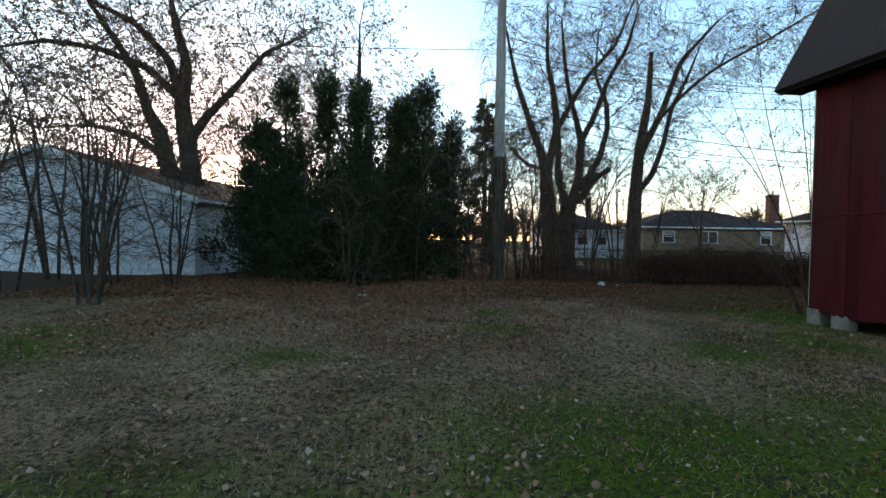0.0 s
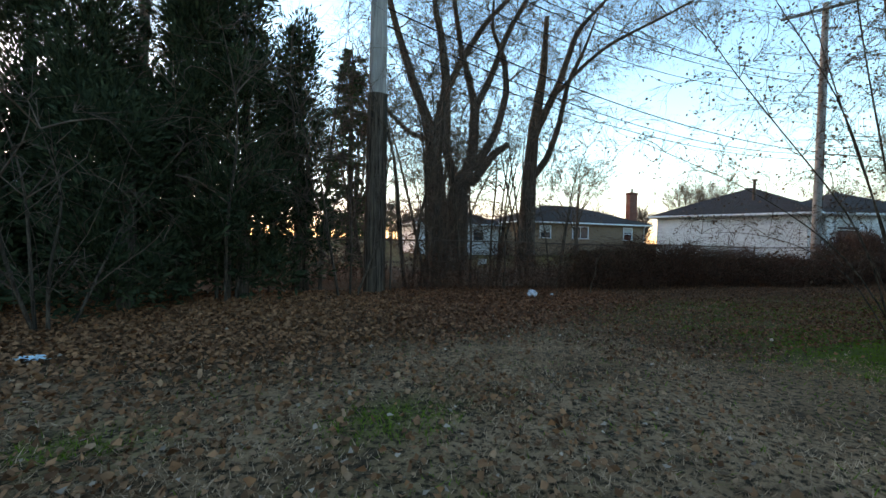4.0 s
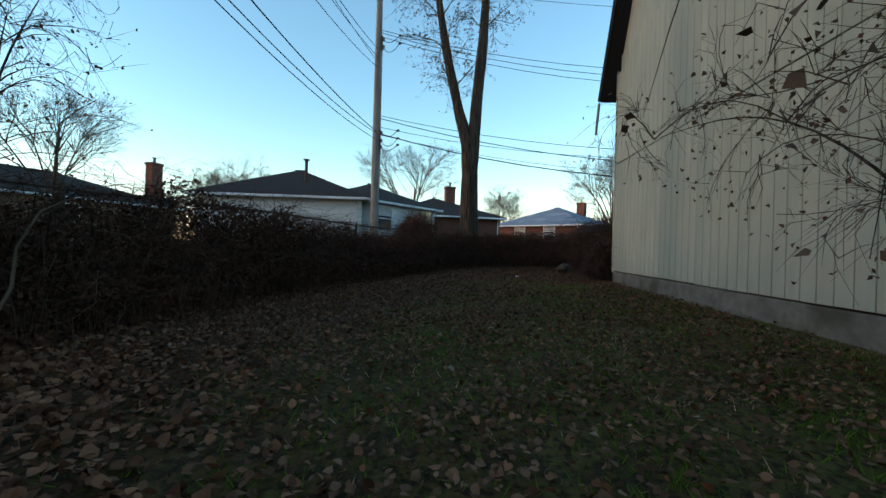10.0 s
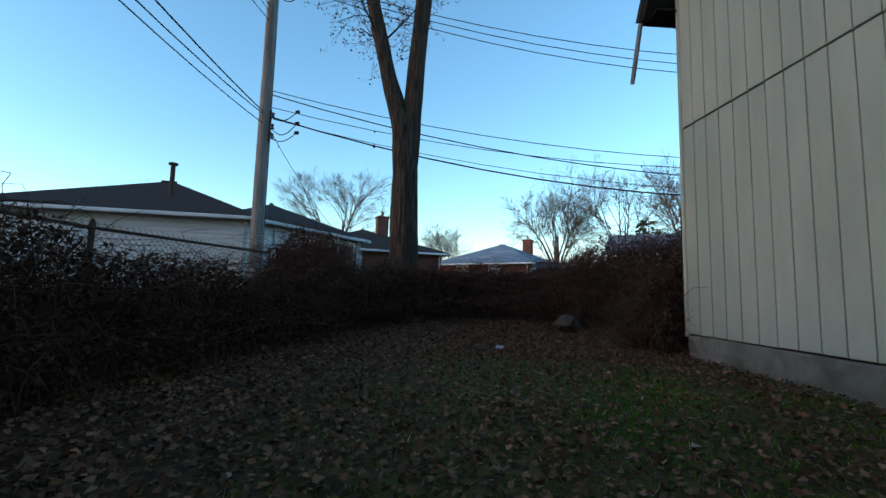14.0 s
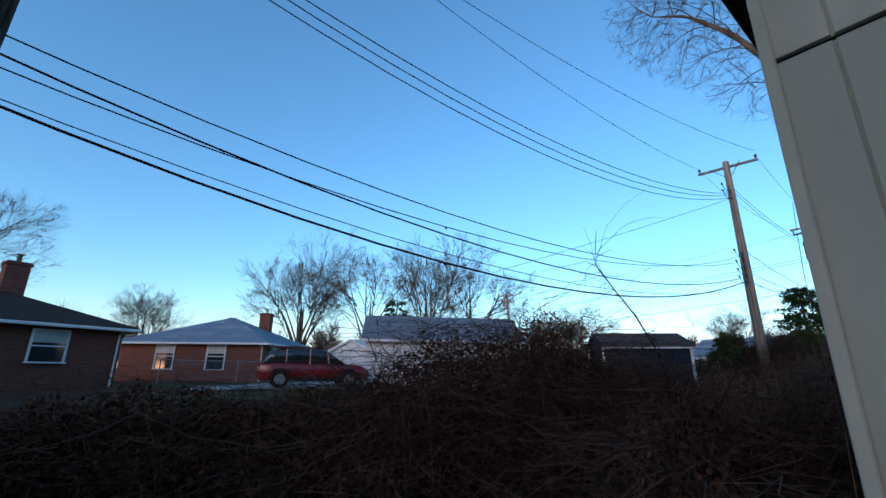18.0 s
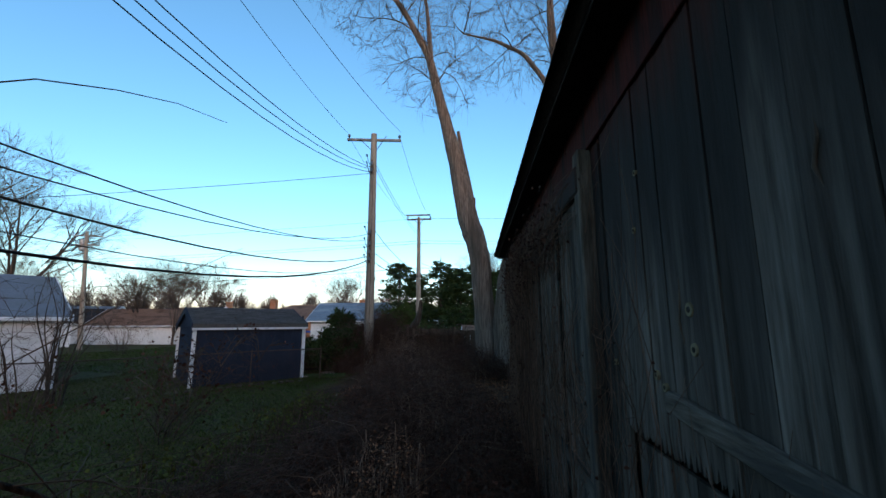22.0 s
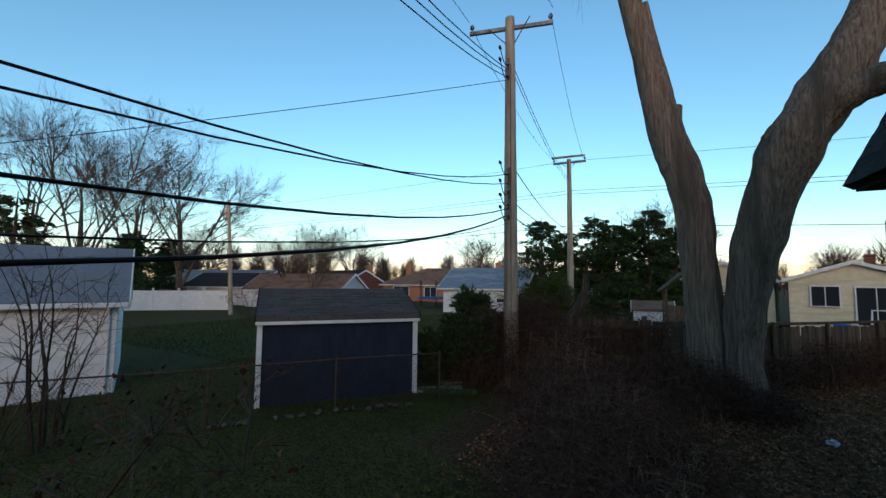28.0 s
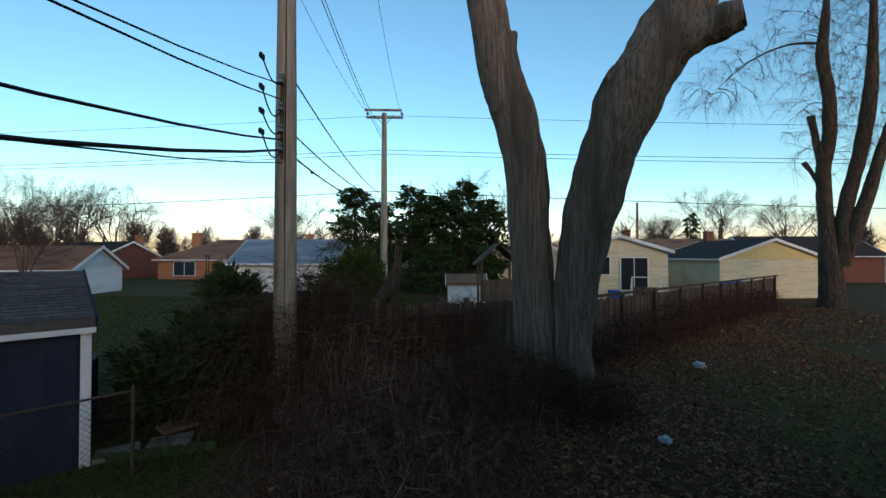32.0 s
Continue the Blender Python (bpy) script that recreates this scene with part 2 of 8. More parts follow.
M = dict(
    siding_beige=material("painted_siding", (0.41, 0.39, 0.305), (0.50, 0.475, 0.375), 3, 0.75, 0.12, stretch=(1, 1, 0.25), stain=(0.35, 0.36, 0.29), stain_scale=0.6, vary=0.03),
    concrete=material("concrete", (0.15, 0.13, 0.11), (0.27, 0.24, 0.20), 7, 0.9, 0.5, stain=(0.11, 0.10, 0.075), stain_scale=1.4),
    red_paint=material("weathered_red_paint", (0.045, 0.005, 0.007), (0.09, 0.010, 0.012), 5, 0.75, 0.3, stretch=(1, 1, 0.12), stain=(0.045, 0.014, 0.014), stain_scale=1.5, vary=0.15),
    barn_wood=material("weathered_barn_wood", (0.040, 0.029, 0.022), (0.230, 0.182, 0.150), 3.4, 0.9, 0.9, stretch=(5, 5, 0.32), stain=(0.028, 0.021, 0.017), stain_scale=0.7, vary=0.28, lo=0.36, hi=0.80, detail=10, stain_lo=0.52),
    door_wood=material("bleached_door_wood", (0.034, 0.024, 0.018), (0.25, 0.190, 0.150), 5, 0.9, 0.9, stretch=(5, 5, 0.45), stain=(0.045, 0.036, 0.030), stain_scale=0.9, vary=0.2, lo=0.32, hi=0.74, detail=9, stain_lo=0.52),
    grey_board=material("bleached_grey_board", (0.042, 0.031, 0.024), (0.165, 0.128, 0.100), 6, 0.9, 0.8, stretch=(6, 0.6, 6), stain=(0.04, 0.036, 0.034)),
    red_old=material("faded_red_board", (0.030, 0.009, 0.008), (0.105, 0.022, 0.017), 8, 0.9, 0.6, stretch=(5, 5, 0.5), stain=(0.015, 0.012, 0.012), stain_scale=1.2, vary=0.2),
    dark_wood=material("dark_rotten_wood", (0.012, 0.010, 0.008), (0.06, 0.045, 0.035), 8, 0.95, 0.9, stretch=(4, 4, 0.6), vary=0.3),
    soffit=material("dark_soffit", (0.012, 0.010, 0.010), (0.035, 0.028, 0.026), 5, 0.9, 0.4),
    shingle_dark=material("dark_shingle", (0.009, 0.0085, 0.0095), (0.026, 0.025, 0.027), 30, 0.95, 0.6, vary=0.3, spec=0.15),
    shingle_dark_far=material("dark_shingle_roof", (0.022, 0.018, 0.018), (0.055, 0.045, 0.043), 14, 0.95, 0.5, stretch=(1, 1, 6), stain=(0.035, 0.03, 0.028)),
    shingle_grey=material("grey_shingle_roof", (0.12, 0.13, 0.15), (0.22, 0.24, 0.27), 14, 0.9, 0.5, stretch=(1, 1, 5), stain=(0.16, 0.17, 0.18)),
    shingle_shed=material("weathered_grey_shingle", (0.050, 0.047, 0.047), (0.115, 0.107, 0.103), 16, 0.95, 0.5, stain=(0.085, 0.08, 0.075), island=0.2),
    shingle_blue=material("blue_grey_shingle_roof", (0.10, 0.14, 0.18), (0.20, 0.26, 0.32), 14, 0.9, 0.5, stretch=(1, 1, 5), stain=(0.22, 0.27, 0.31)),
    shingle_brown=material("brown_shingle_roof", (0.14, 0.080, 0.055), (0.25, 0.155, 0.11), 14, 0.95, 0.5, stretch=(1, 1, 5), stain=(0.12, 0.07, 0.05)),
    white_paint=material("white_paint", (0.56, 0.58, 0.60), (0.72, 0.73, 0.74), 4, 0.55, 0.08, stain=(0.58, 0.60, 0.60), vary=0.03),
    pale_blue=material("pale_blue_siding", (0.46, 0.52, 0.57), (0.58, 0.64, 0.69), 4, 0.6, 0.1, stain=(0.44, 0.49, 0.53), vary=0.04),
    cream=material("cream_siding", (0.52, 0.48, 0.34), (0.64, 0.59, 0.43), 4, 0.6, 0.1, stain=(0.48, 0.44, 0.32), vary=0.03),
    yellow=material("yellow_siding", (0.50, 0.42, 0.20), (0.60, 0.51, 0.27), 4, 0.6, 0.1, vary=0.03),
    navy=material("dark_navy_siding", (0.013, 0.019, 0.034), (0.024, 0.033, 0.055), 5, 0.7, 0.15, stretch=(1, 1, 0.3), vary=0.06),
    brick_red=brick_material("red_brick", (0.12, 0.036, 0.027), (0.18, 0.057, 0.040), (0.16, 0.12, 0.10)),
    brick_tan=brick_material("tan_brick", (0.20, 0.12, 0.075), (0.26, 0.165, 0.105), (0.22, 0.18, 0.15)),
    brick_orange=brick_material("orange_brick", (0.32, 0.12, 0.05), (0.40, 0.17, 0.08), (0.3, 0.22, 0.18)),
    glass=glass_material("window_glass", (0.02, 0.025, 0.03)),
    blind=material("window_blind", (0.35, 0.36, 0.36), (0.5, 0.5, 0.5), 4, 0.7, 0.05),
    pole_wood=material("utility_pole_wood", (0.22, 0.175, 0.135), (0.42, 0.355, 0.29), 6, 0.9, 0.5, stretch=(4, 4, 0.3), stain=(0.16, 0.125, 0.10), stain_scale=0.8),
    pole_grey=material("grey_pole_wood", (0.17, 0.16, 0.15), (0.33, 0.32, 0.31), 6, 0.85, 0.4, stretch=(4, 4, 0.3), stain=(0.15, 0.13, 0.12)),
    cable=material("black_cable", (0.010, 0.010, 0.011), (0.02, 0.02, 0.022), 20, 0.6, 0.0),
    steel=material("galvanised_steel", (0.22, 0.23, 0.24), (0.38, 0.39, 0.40), 15, 0.5, 0.1, metal=0.8, stain=(0.12, 0.08, 0.06), stain_scale=3),
    rusty=material("rusty_steel", (0.05, 0.035, 0.03), (0.13, 0.09, 0.07), 12, 0.8, 0.2, metal=0.4),
    porcelain=material("grey_insulator", (0.10, 0.13, 0.17), (0.16, 0.19, 0.23), 10, 0.3, 0.0),
    bark=material("grey_brown_bark", (0.022, 0.016, 0.013), (0.125, 0.095, 0.075), 8, 0.95, 1.0, stretch=(3, 3, 0.2), stain=(0.05, 0.042, 0.033), stain_scale=1.2, lo=0.38, hi=0.64, deep=0.04),
    bark_maple=material("furrowed_grey_bark", (0.094, 0.068, 0.053), (0.275, 0.208, 0.166), 7, 0.95, 1.0, stretch=(3.0, 3.0, 0.16), stain=(0.085, 0.07, 0.057), stain_scale=0.6, lo=0.36, hi=0.66, deep=0.06, detail=8),
    twig=material("bare_twig", (0.05, 0.033, 0.025), (0.12, 0.085, 0.065), 5, 0.9, 0.0, island=0.3),
    twig_far=material("distant_twig", (0.05, 0.037, 0.03), (0.115, 0.085, 0.068), 5, 0.95, 0.0, island=0.3),
    bramble=material("bramble_stem", (0.034, 0.018, 0.013), (0.125, 0.072, 0.053), 4, 0.9, 0.0, island=0.5),
    vine=material("climbing_vine_stem", (0.080, 0.042, 0.028), (0.20, 0.112, 0.078), 4, 0.9, 0.0, island=0.5),
    cane_tan=material("tan_bramble_cane", (0.10, 0.060, 0.040), (0.26, 0.17, 0.12), 4, 0.9, 0.0, island=0.4),
    bramble_pale=material("dry_pale_stem", (0.16, 0.12, 0.085), (0.33, 0.26, 0.19), 4, 0.9, 0.0, island=0.4),
    vine_leaf=material("dead_vine_leaf", (0.036, 0.015, 0.010), (0.105, 0.046, 0.031), 3, 0.9, 0.0, island=0.6),
    leaf_litter=material("fallen_leaf", (0.110, 0.043, 0.022), (0.285, 0.128, 0.066), 5, 0.85, 0.1, island=0.55),
    leaf_tan=material("curled_tan_leaf", (0.14, 0.066, 0.038), (0.32, 0.170, 0.10), 5, 0.85, 0.1, island=0.45),
    leaf_damp=material("damp_brown_leaf", (0.070, 0.031, 0.018), (0.21, 0.105, 0.062), 5, 0.85, 0.1, island=0.55),
    leaf_russet=material("russet_fallen_leaf", (0.085, 0.030, 0.016), (0.225, 0.092, 0.050), 5, 0.85, 0.1, island=0.55),
    leaf_pale=material("pale_dry_leaf", (0.22, 0.145, 0.11), (0.38, 0.27, 0.21), 5, 0.8, 0.1, island=0.35),
    weed_leaf=material("yellow_green_weed_leaf", (0.035, 0.045, 0.008), (0.10, 0.10, 0.025), 4, 0.8, 0.0, island=0.5),
    leaf_hang=material("hanging_dead_leaf", (0.08, 0.045, 0.03), (0.17, 0.10, 0.07), 5, 0.85, 0.0, island=0.4),
    evergreen=material("dark_evergreen", (0.015, 0.023, 0.012), (0.042, 0.056, 0.028), 3, 0.85, 0.0, island=0.5, spec=0.1),
    bush_green=material("bright_green_bush", (0.028, 0.050, 0.010), (0.070, 0.105, 0.028), 3, 0.85, 0.0, island=0.4, spec=0.1),
    evergreen_light=material("green_evergreen", (0.018, 0.036, 0.013), (0.045, 0.075, 0.026), 3, 0.85, 0.0, island=0.4, spec=0.1),
    grass=material("green_grass", (0.050, 0.092, 0.005), (0.095, 0.150, 0.011), 0.8, 0.8, 0.0, island=0.4),
    grass_dull=material("dull_green_grass", (0.022, 0.038, 0.005), (0.052, 0.072, 0.011), 0.8, 0.8, 0.0, island=0.4),
    straw=material("dry_grass", (0.27, 0.146, 0.090), (0.47, 0.282, 0.184), 0.8, 0.9, 0.0, island=0.4),
    plastic=material("white_plastic", (0.36, 0.36, 0.40), (0.55, 0.55, 0.60), 5, 0.4, 0.2),
    blue_plastic=material("blue_plastic", (0.02, 0.07, 0.28), (0.03, 0.10, 0.36), 5, 0.5, 0.1),
    pale_litter=material("pale_blue_litter", (0.35, 0.55, 0.65), (0.5, 0.68, 0.75), 5, 0.5, 0.1),
    car_red=material("dark_red_car_paint", (0.16, 0.008, 0.010), (0.18, 0.010, 0.012), 3, 0.25, 0.0, spec=0.6),
    rubber=material("tyre_rubber", (0.012, 0.012, 0.012), (0.022, 0.022, 0.022), 10, 0.9, 0.1),
    chrome=material("grey_alloy", (0.35, 0.35, 0.36), (0.5, 0.5, 0.5), 6, 0.35, 0.0, metal=0.8),
    black=material("black_metal", (0.010, 0.010, 0.011), (0.02, 0.02, 0.021), 9, 0.6, 0.1),
    stone=material("grey_stone", (0.045, 0.034, 0.027), (0.12, 0.095, 0.078), 8, 0.95, 0.7, stain=(0.08, 0.09, 0.05), vary=0.2),
    knot_wood=material("dry_knot_wood", (0.11, 0.08, 0.045), (0.26, 0.20, 0.12), 14, 0.9, 0.5),
    fence_wood=material("weathered_fence_board", (0.050, 0.034, 0.025), (0.155, 0.112, 0.084), 6, 0.95, 0.6, stretch=(5, 5, 0.4), stain=(0.04, 0.035, 0.025), vary=0.3),
    asphalt=material("driveway_concrete", (0.22, 0.22, 0.21), (0.32, 0.31, 0.30), 6, 0.9, 0.3),
)


def eave_shade_and_paint(m, colour, z0, z1, grain=(14, 14, 0.8), ragged=1.0):
    """Colours the upper boards, ragged along the grain: the eave's shade, and remains of old paint."""
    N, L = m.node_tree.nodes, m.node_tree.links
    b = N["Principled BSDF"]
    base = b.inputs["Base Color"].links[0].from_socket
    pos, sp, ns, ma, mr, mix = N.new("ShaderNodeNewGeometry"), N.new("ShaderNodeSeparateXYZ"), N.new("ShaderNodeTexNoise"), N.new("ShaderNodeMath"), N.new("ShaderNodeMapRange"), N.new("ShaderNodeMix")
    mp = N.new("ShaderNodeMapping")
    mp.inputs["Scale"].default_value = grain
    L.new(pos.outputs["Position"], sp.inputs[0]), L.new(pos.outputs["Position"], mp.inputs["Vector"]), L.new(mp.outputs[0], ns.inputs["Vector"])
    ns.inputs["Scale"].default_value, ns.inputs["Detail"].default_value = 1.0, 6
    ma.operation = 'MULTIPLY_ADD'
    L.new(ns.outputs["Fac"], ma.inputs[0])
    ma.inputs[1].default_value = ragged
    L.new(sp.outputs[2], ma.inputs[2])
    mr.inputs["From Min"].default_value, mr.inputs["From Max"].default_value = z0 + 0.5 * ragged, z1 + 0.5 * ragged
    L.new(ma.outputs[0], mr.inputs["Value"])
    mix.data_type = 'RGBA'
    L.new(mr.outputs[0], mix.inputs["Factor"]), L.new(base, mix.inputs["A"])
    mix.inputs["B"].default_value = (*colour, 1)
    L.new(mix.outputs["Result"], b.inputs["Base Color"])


# shade under the eave, put into the board colour as a dark brown
eave_shade_and_paint(M["barn_wood"], (0.030, 0.023, 0.020), 2.3, 3.5, (4.5, 4.5, 0.45), 3.2)
# remains of old red paint near the top
eave_shade_and_paint(M["barn_wood"], (0.085, 0.020, 0.014), 3.65, 4.4)


def ground_material():
    m = material("lawn_soil", (0.045, 0.019, 0.009), (0.130, 0.062, 0.030), 16, 0.95, 0.6, spec=0.1)
    nt = m.node_tree
    N, L = nt.nodes, nt.links
    b = N["Principled BSDF"]
    old = b.inputs["Base Color"].links[0].from_socket
    tc = N.new("ShaderNodeTexCoord")

    def patch(scale, lo, hi, colour, under, fine=None):
        n, r, mix = N.new("ShaderNodeTexNoise"), N.new("ShaderNodeValToRGB"), N.new("ShaderNodeMix")
        n.inputs["Scale"].default_value, n.inputs["Detail"].default_value, n.inputs["Roughness"].default_value = scale, 9, 0.62
        L.new(tc.outputs["Object"], n.inputs["Vector"])
        r.color_ramp.elements[0].position, r.color_ramp.elements[1].position = lo, hi
        L.new(n.outputs["Fac"], r.inputs[0])
        mix.data_type = 'RGBA'
        fac = r.outputs[0]
        if fine is not None:
            mu = N.new("ShaderNodeMath")
            mu.operation = 'MULTIPLY'
            L.new(fac, mu.inputs[0]), L.new(fine, mu.inputs[1])
            fac = mu.outputs[0]
        L.new(fac, mix.inputs["Factor"])
        L.new(under, mix.inputs["A"])
        mix.inputs["B"].default_value = (*colour, 1)
        return mix.outputs["Result"]

    at, gr = N.new("ShaderNodeAttribute"), N.new("ShaderNodeAttribute")
    at.attribute_name, gr.attribute_name = "dry", "green"
    c = patch(0.55, 0.36, 0.56, (0.32, 0.172, 0.100), old, at.outputs["Fac"])
    c = patch(2.2, 0.24, 0.44, (0.045, 0.076, 0.005), c, gr.outputs["Fac"])
    c = patch(4.5, 0.54, 0.68, (0.045, 0.028, 0.018), c)
    c = patch(22.0, 0.46, 0.60, (0.030, 0.019, 0.011), c)
    c = patch(31.0, 0.60, 0.66, (0.24, 0.165, 0.11), c, at.outputs["Fac"])
    L.new(c, b.inputs["Base Color"])
    return m


# ---- building blocks ----
def smooth(a, b, x):
    t = np.clip((np.asarray(x, float) - a) / (b - a), 0, 1)
    return t * t * (3 - 2 * t)


def ground_z(x, y):
    x, y = np.asarray(x, float), np.asarray(y, float)
    z = 0.72 * smooth(15, 26, x) + 0.28 * smooth(-2, 16, -y) * (1 - 0.6 * smooth(20, 28, x))
    return z + 0.025 * np.sin(x * 0.9 + 1) * np.sin(y * 0.7) * (1 - smooth(30, 60, np.hypot(x, y)))


def gz(x, y):
    return float(ground_z(x, y))


CORNERS = [(a, b, c) for a in (-1, 1) for b in (-1, 1) for c in (-1, 1)]


def chamfer_faces():
    """Faces of a box whose every corner has three points, one on each of the faces that meet there."""
    at = {(c, k): i * 3 + k for i, c in enumerate(CORNERS) for k in range(3)}
    def p(c, k):
        return Vector([c[j] * (1.0 if j == k else 0.8) for j in range(3)])
    out = []
    for k in range(3):
        i, j = (k + 1) % 3, (k + 2) % 3
        for s in (-1, 1):
            loop = []
            for a, b in ((-1, -1), (1, -1), (1, 1), (-1, 1)):
                c = [0, 0, 0]
                c[k], c[i], c[j] = s, a, b
                loop.append((tuple(c), k))
            out.append(loop)
        for a in (-1, 1):
            for b in (-1, 1):
                lo, hi = [0, 0, 0], [0, 0, 0]
                lo[k], lo[i], lo[j], hi[k], hi[i], hi[j] = -1, a, b, 1, a, b
                out.append([(tuple(lo), i), (tuple(lo), j), (tuple(hi), j), (tuple(hi), i)])
    for c in CORNERS:
        out.append([(c, 0), (c, 1), (c, 2)])
    faces = []
    for loop in out:
        q = [p(*v) for v in loop]
        n = (q[1] - q[0]).cross(q[2] - q[0])
        if n.dot(sum(q, Vector())) < 0:
            loop = loop[::-1]
        faces.append([at[v] for v in loop])
    return faces


CHAMFER = chamfer_faces()


class Geo:
    """Collects points and faces for one mesh."""
    def __init__(self):
        self.v, self.f, self.n = [], [], 0

    def add(self, v, f):
        v = np.asarray(v, float).reshape(-1, 3)
        self.f += [[i + self.n for i in q] for q in f]
        self.v.append(v)
        self.n += len(v)
        return self

    def box(self, c, s, rz=0.0, bevel=0.01, m=None):
        s = np.array(s, float) / 2
        bevel = min(bevel, s.min() * 0.45)
        v = np.array([[c8[j] * (s[j] - (0 if j == k else bevel)) for j in range(3)] for c8 in CORNERS for k in range(3)])
        if rz:
            a = radians(rz)
            v = v @ np.array([[math.cos(a), math.sin(a), 0], [-math.sin(a), math.cos(a), 0], [0, 0, 1]])
        if m is not None:
            v = v @ np.array(m.to_3x3()).T
        return self.add(v + np.asarray(c, float), CHAMFER)

    def slab(self, loop, off):
        """A plate from a loop of points and a thickness vector."""
        a = np.asarray(loop, float)
        n = len(a)
        b = a + np.asarray(off, float)
        f = [list(range(n))[::-1], [n + i for i in range(n)]] + [[i, (i + 1) % n, n + (i + 1) % n, n + i] for i in range(n)]
        nm = np.cross(a[1] - a[0], a[2] - a[0])
        if nm @ np.asarray(off, float) < 0:
            f = [q[::-1] for q in f]
        return self.add(np.vstack([a, b]), f)

    def tube(self, pts, radii, sides=8, cap=True):
        v, f = tubes(np.asarray(pts, float)[None], np.asarray(radii, float)[None], sides)
        f = [list(q) for q in f]
        if cap:
            k = len(pts)
            f += [list(range(sides))[::-1], [(k - 1) * sides + i for i in range(sides)]]
        return self.add(v, f)

    def mesh(self, name, mat, smooth_it=False):
        me = bpy.data.meshes.new(name)
        me.from_pydata(np.vstack(self.v).tolist(), [], self.f)
        me.materials.append(mat)
        if smooth_it:
            me.shade_smooth()
        me.update()
        return me


def tubes(P, R, sides):
    """Rings round N lines of K points: P is N x K x 3, R is N x K."""
    N, K, _ = P.shape
    T = np.gradient(P, axis=1)
    T /= np.linalg.norm(T, axis=2, keepdims=True) + 1e-9
    ref = np.zeros_like(T)
    flat = np.abs(T[:, :1, 2:3]) > 0.8
    ref[..., 0:1], ref[..., 2:3] = np.where(flat, 1.0, 0.0), np.where(flat, 0.0, 1.0)
    A = np.cross(ref, T)
    A /= np.linalg.norm(A, axis=2, keepdims=True) + 1e-9
    B = np.cross(T, A)
    ang = np.arange(sides) * 2 * np.pi / sides
    v = P[:, :, None] + R[:, :, None, None] * (np.cos(ang)[:, None] * A[:, :, None] + np.sin(ang)[:, None] * B[:, :, None])
    i = np.arange(N)[:, None, None] * K * sides + np.arange(K - 1)[None, :, None] * sides
    s = np.arange(sides)[None, None]
    a, b = i + s, i + (s + 1) % sides
    f = np.stack([a, b, b + sides, a + sides], -1).reshape(-1, 4)
    return v.reshape(-1, 3), f


def quick_mesh(name, v, f, mat, smooth_it=False):
    """A mesh from arrays of points and of faces with equal corners."""
    v, f = np.asarray(v, np.float32), np.asarray(f, np.int32)
    me = bpy.data.meshes.new(name)
    me.vertices.add(len(v))
    me.vertices.foreach_set("co", v.ravel())
    me.loops.add(f.size)
    me.loops.foreach_set("vertex_index", f.ravel())
    me.polygons.add(len(f))
    me.polygons.foreach_set("loop_start", np.arange(0, f.size, f.shape[1], dtype=np.int32))
    me.materials.append(mat)
    me.update(calc_edges=True)
    if smooth_it:
        me.shade_smooth()
    return me


def part(name, geo, mat, parent, label="", m=None):
    me = geo.mesh(name, mat) if isinstance(geo, Geo) else geo
    ob = new(name, me)
    ob.parent = parent
    if m is not None:
        ob.matrix_basis = m
    return tagged(ob, label)


def thing(name, m, label, category, group="", kind=""):
    ob = new(name)
    ob.empty_display_size = 0.2
    ob.matrix_basis = m
    return tagged(ob, label, category, group, kind)


def single(name, me, label, category, group="", kind="", m=None):
    ob = new(name, me)
    if m is not None:
        ob.matrix_basis = m
    return tagged(ob, label, category, group, kind)


def leaf_cards(rng, P, size, spread=1.0, curl=0.35, simple=False):
    """Small bent leaves at the points P: two triangles pairs each, any way up. spread 0 keeps them flat."""
    n = len(P)
    d = rng.normal(size=(n, 3))
    d[:, 2] *= spread
    d /= np.linalg.norm(d, axis=1, keepdims=True) + 1e-9
    e = rng.normal(size=(n, 3))
    e[:, 2] *= spread
    e = np.cross(np.cross(d, e), d)
    e /= np.linalg.norm(e, axis=1, keepdims=True) + 1e-9
    up = np.cross(d, e)
    s = size * rng.uniform(0.55, 1.3, (n, 1))
    w = s * rng.uniform(0.3, 0.5, (n, 1))
    k = s * curl * rng.uniform(-1, 1, (n, 1))
    q = rng.uniform(0.6, 1.25, (n, 4, 1))
    v = np.stack([P - d * s * 0.5, P - d * s * 0.2 + e * w * q[:, 0] + up * k, P + d * s * 0.18 + e * w * 0.8 * q[:, 1] + up * k * 1.2, P + d * s * 0.5 + up * k * 0.5,
                  P + d * s * 0.15 - e * w * 0.85 * q[:, 2] + up * k * 1.1, P - d * s * 0.22 - e * w * q[:, 3] + up * k * 0.8], 1).reshape(-1, 3)
    if simple:
        i = np.arange(n)[:, None] * 6
        return np.delete(v.reshape(n, 6, 3), [2, 4], 1).reshape(-1, 3), np.vstack([i * 4 // 6 + [0, 1, 3], i * 4 // 6 + [1, 2, 3]])
    i = np.arange(n)[:, None] * 6
    f = np.vstack([i + [0, 1, 5], i + [1, 2, 5], i + [2, 4, 5], i + [2, 3, 4]])
    return v, f


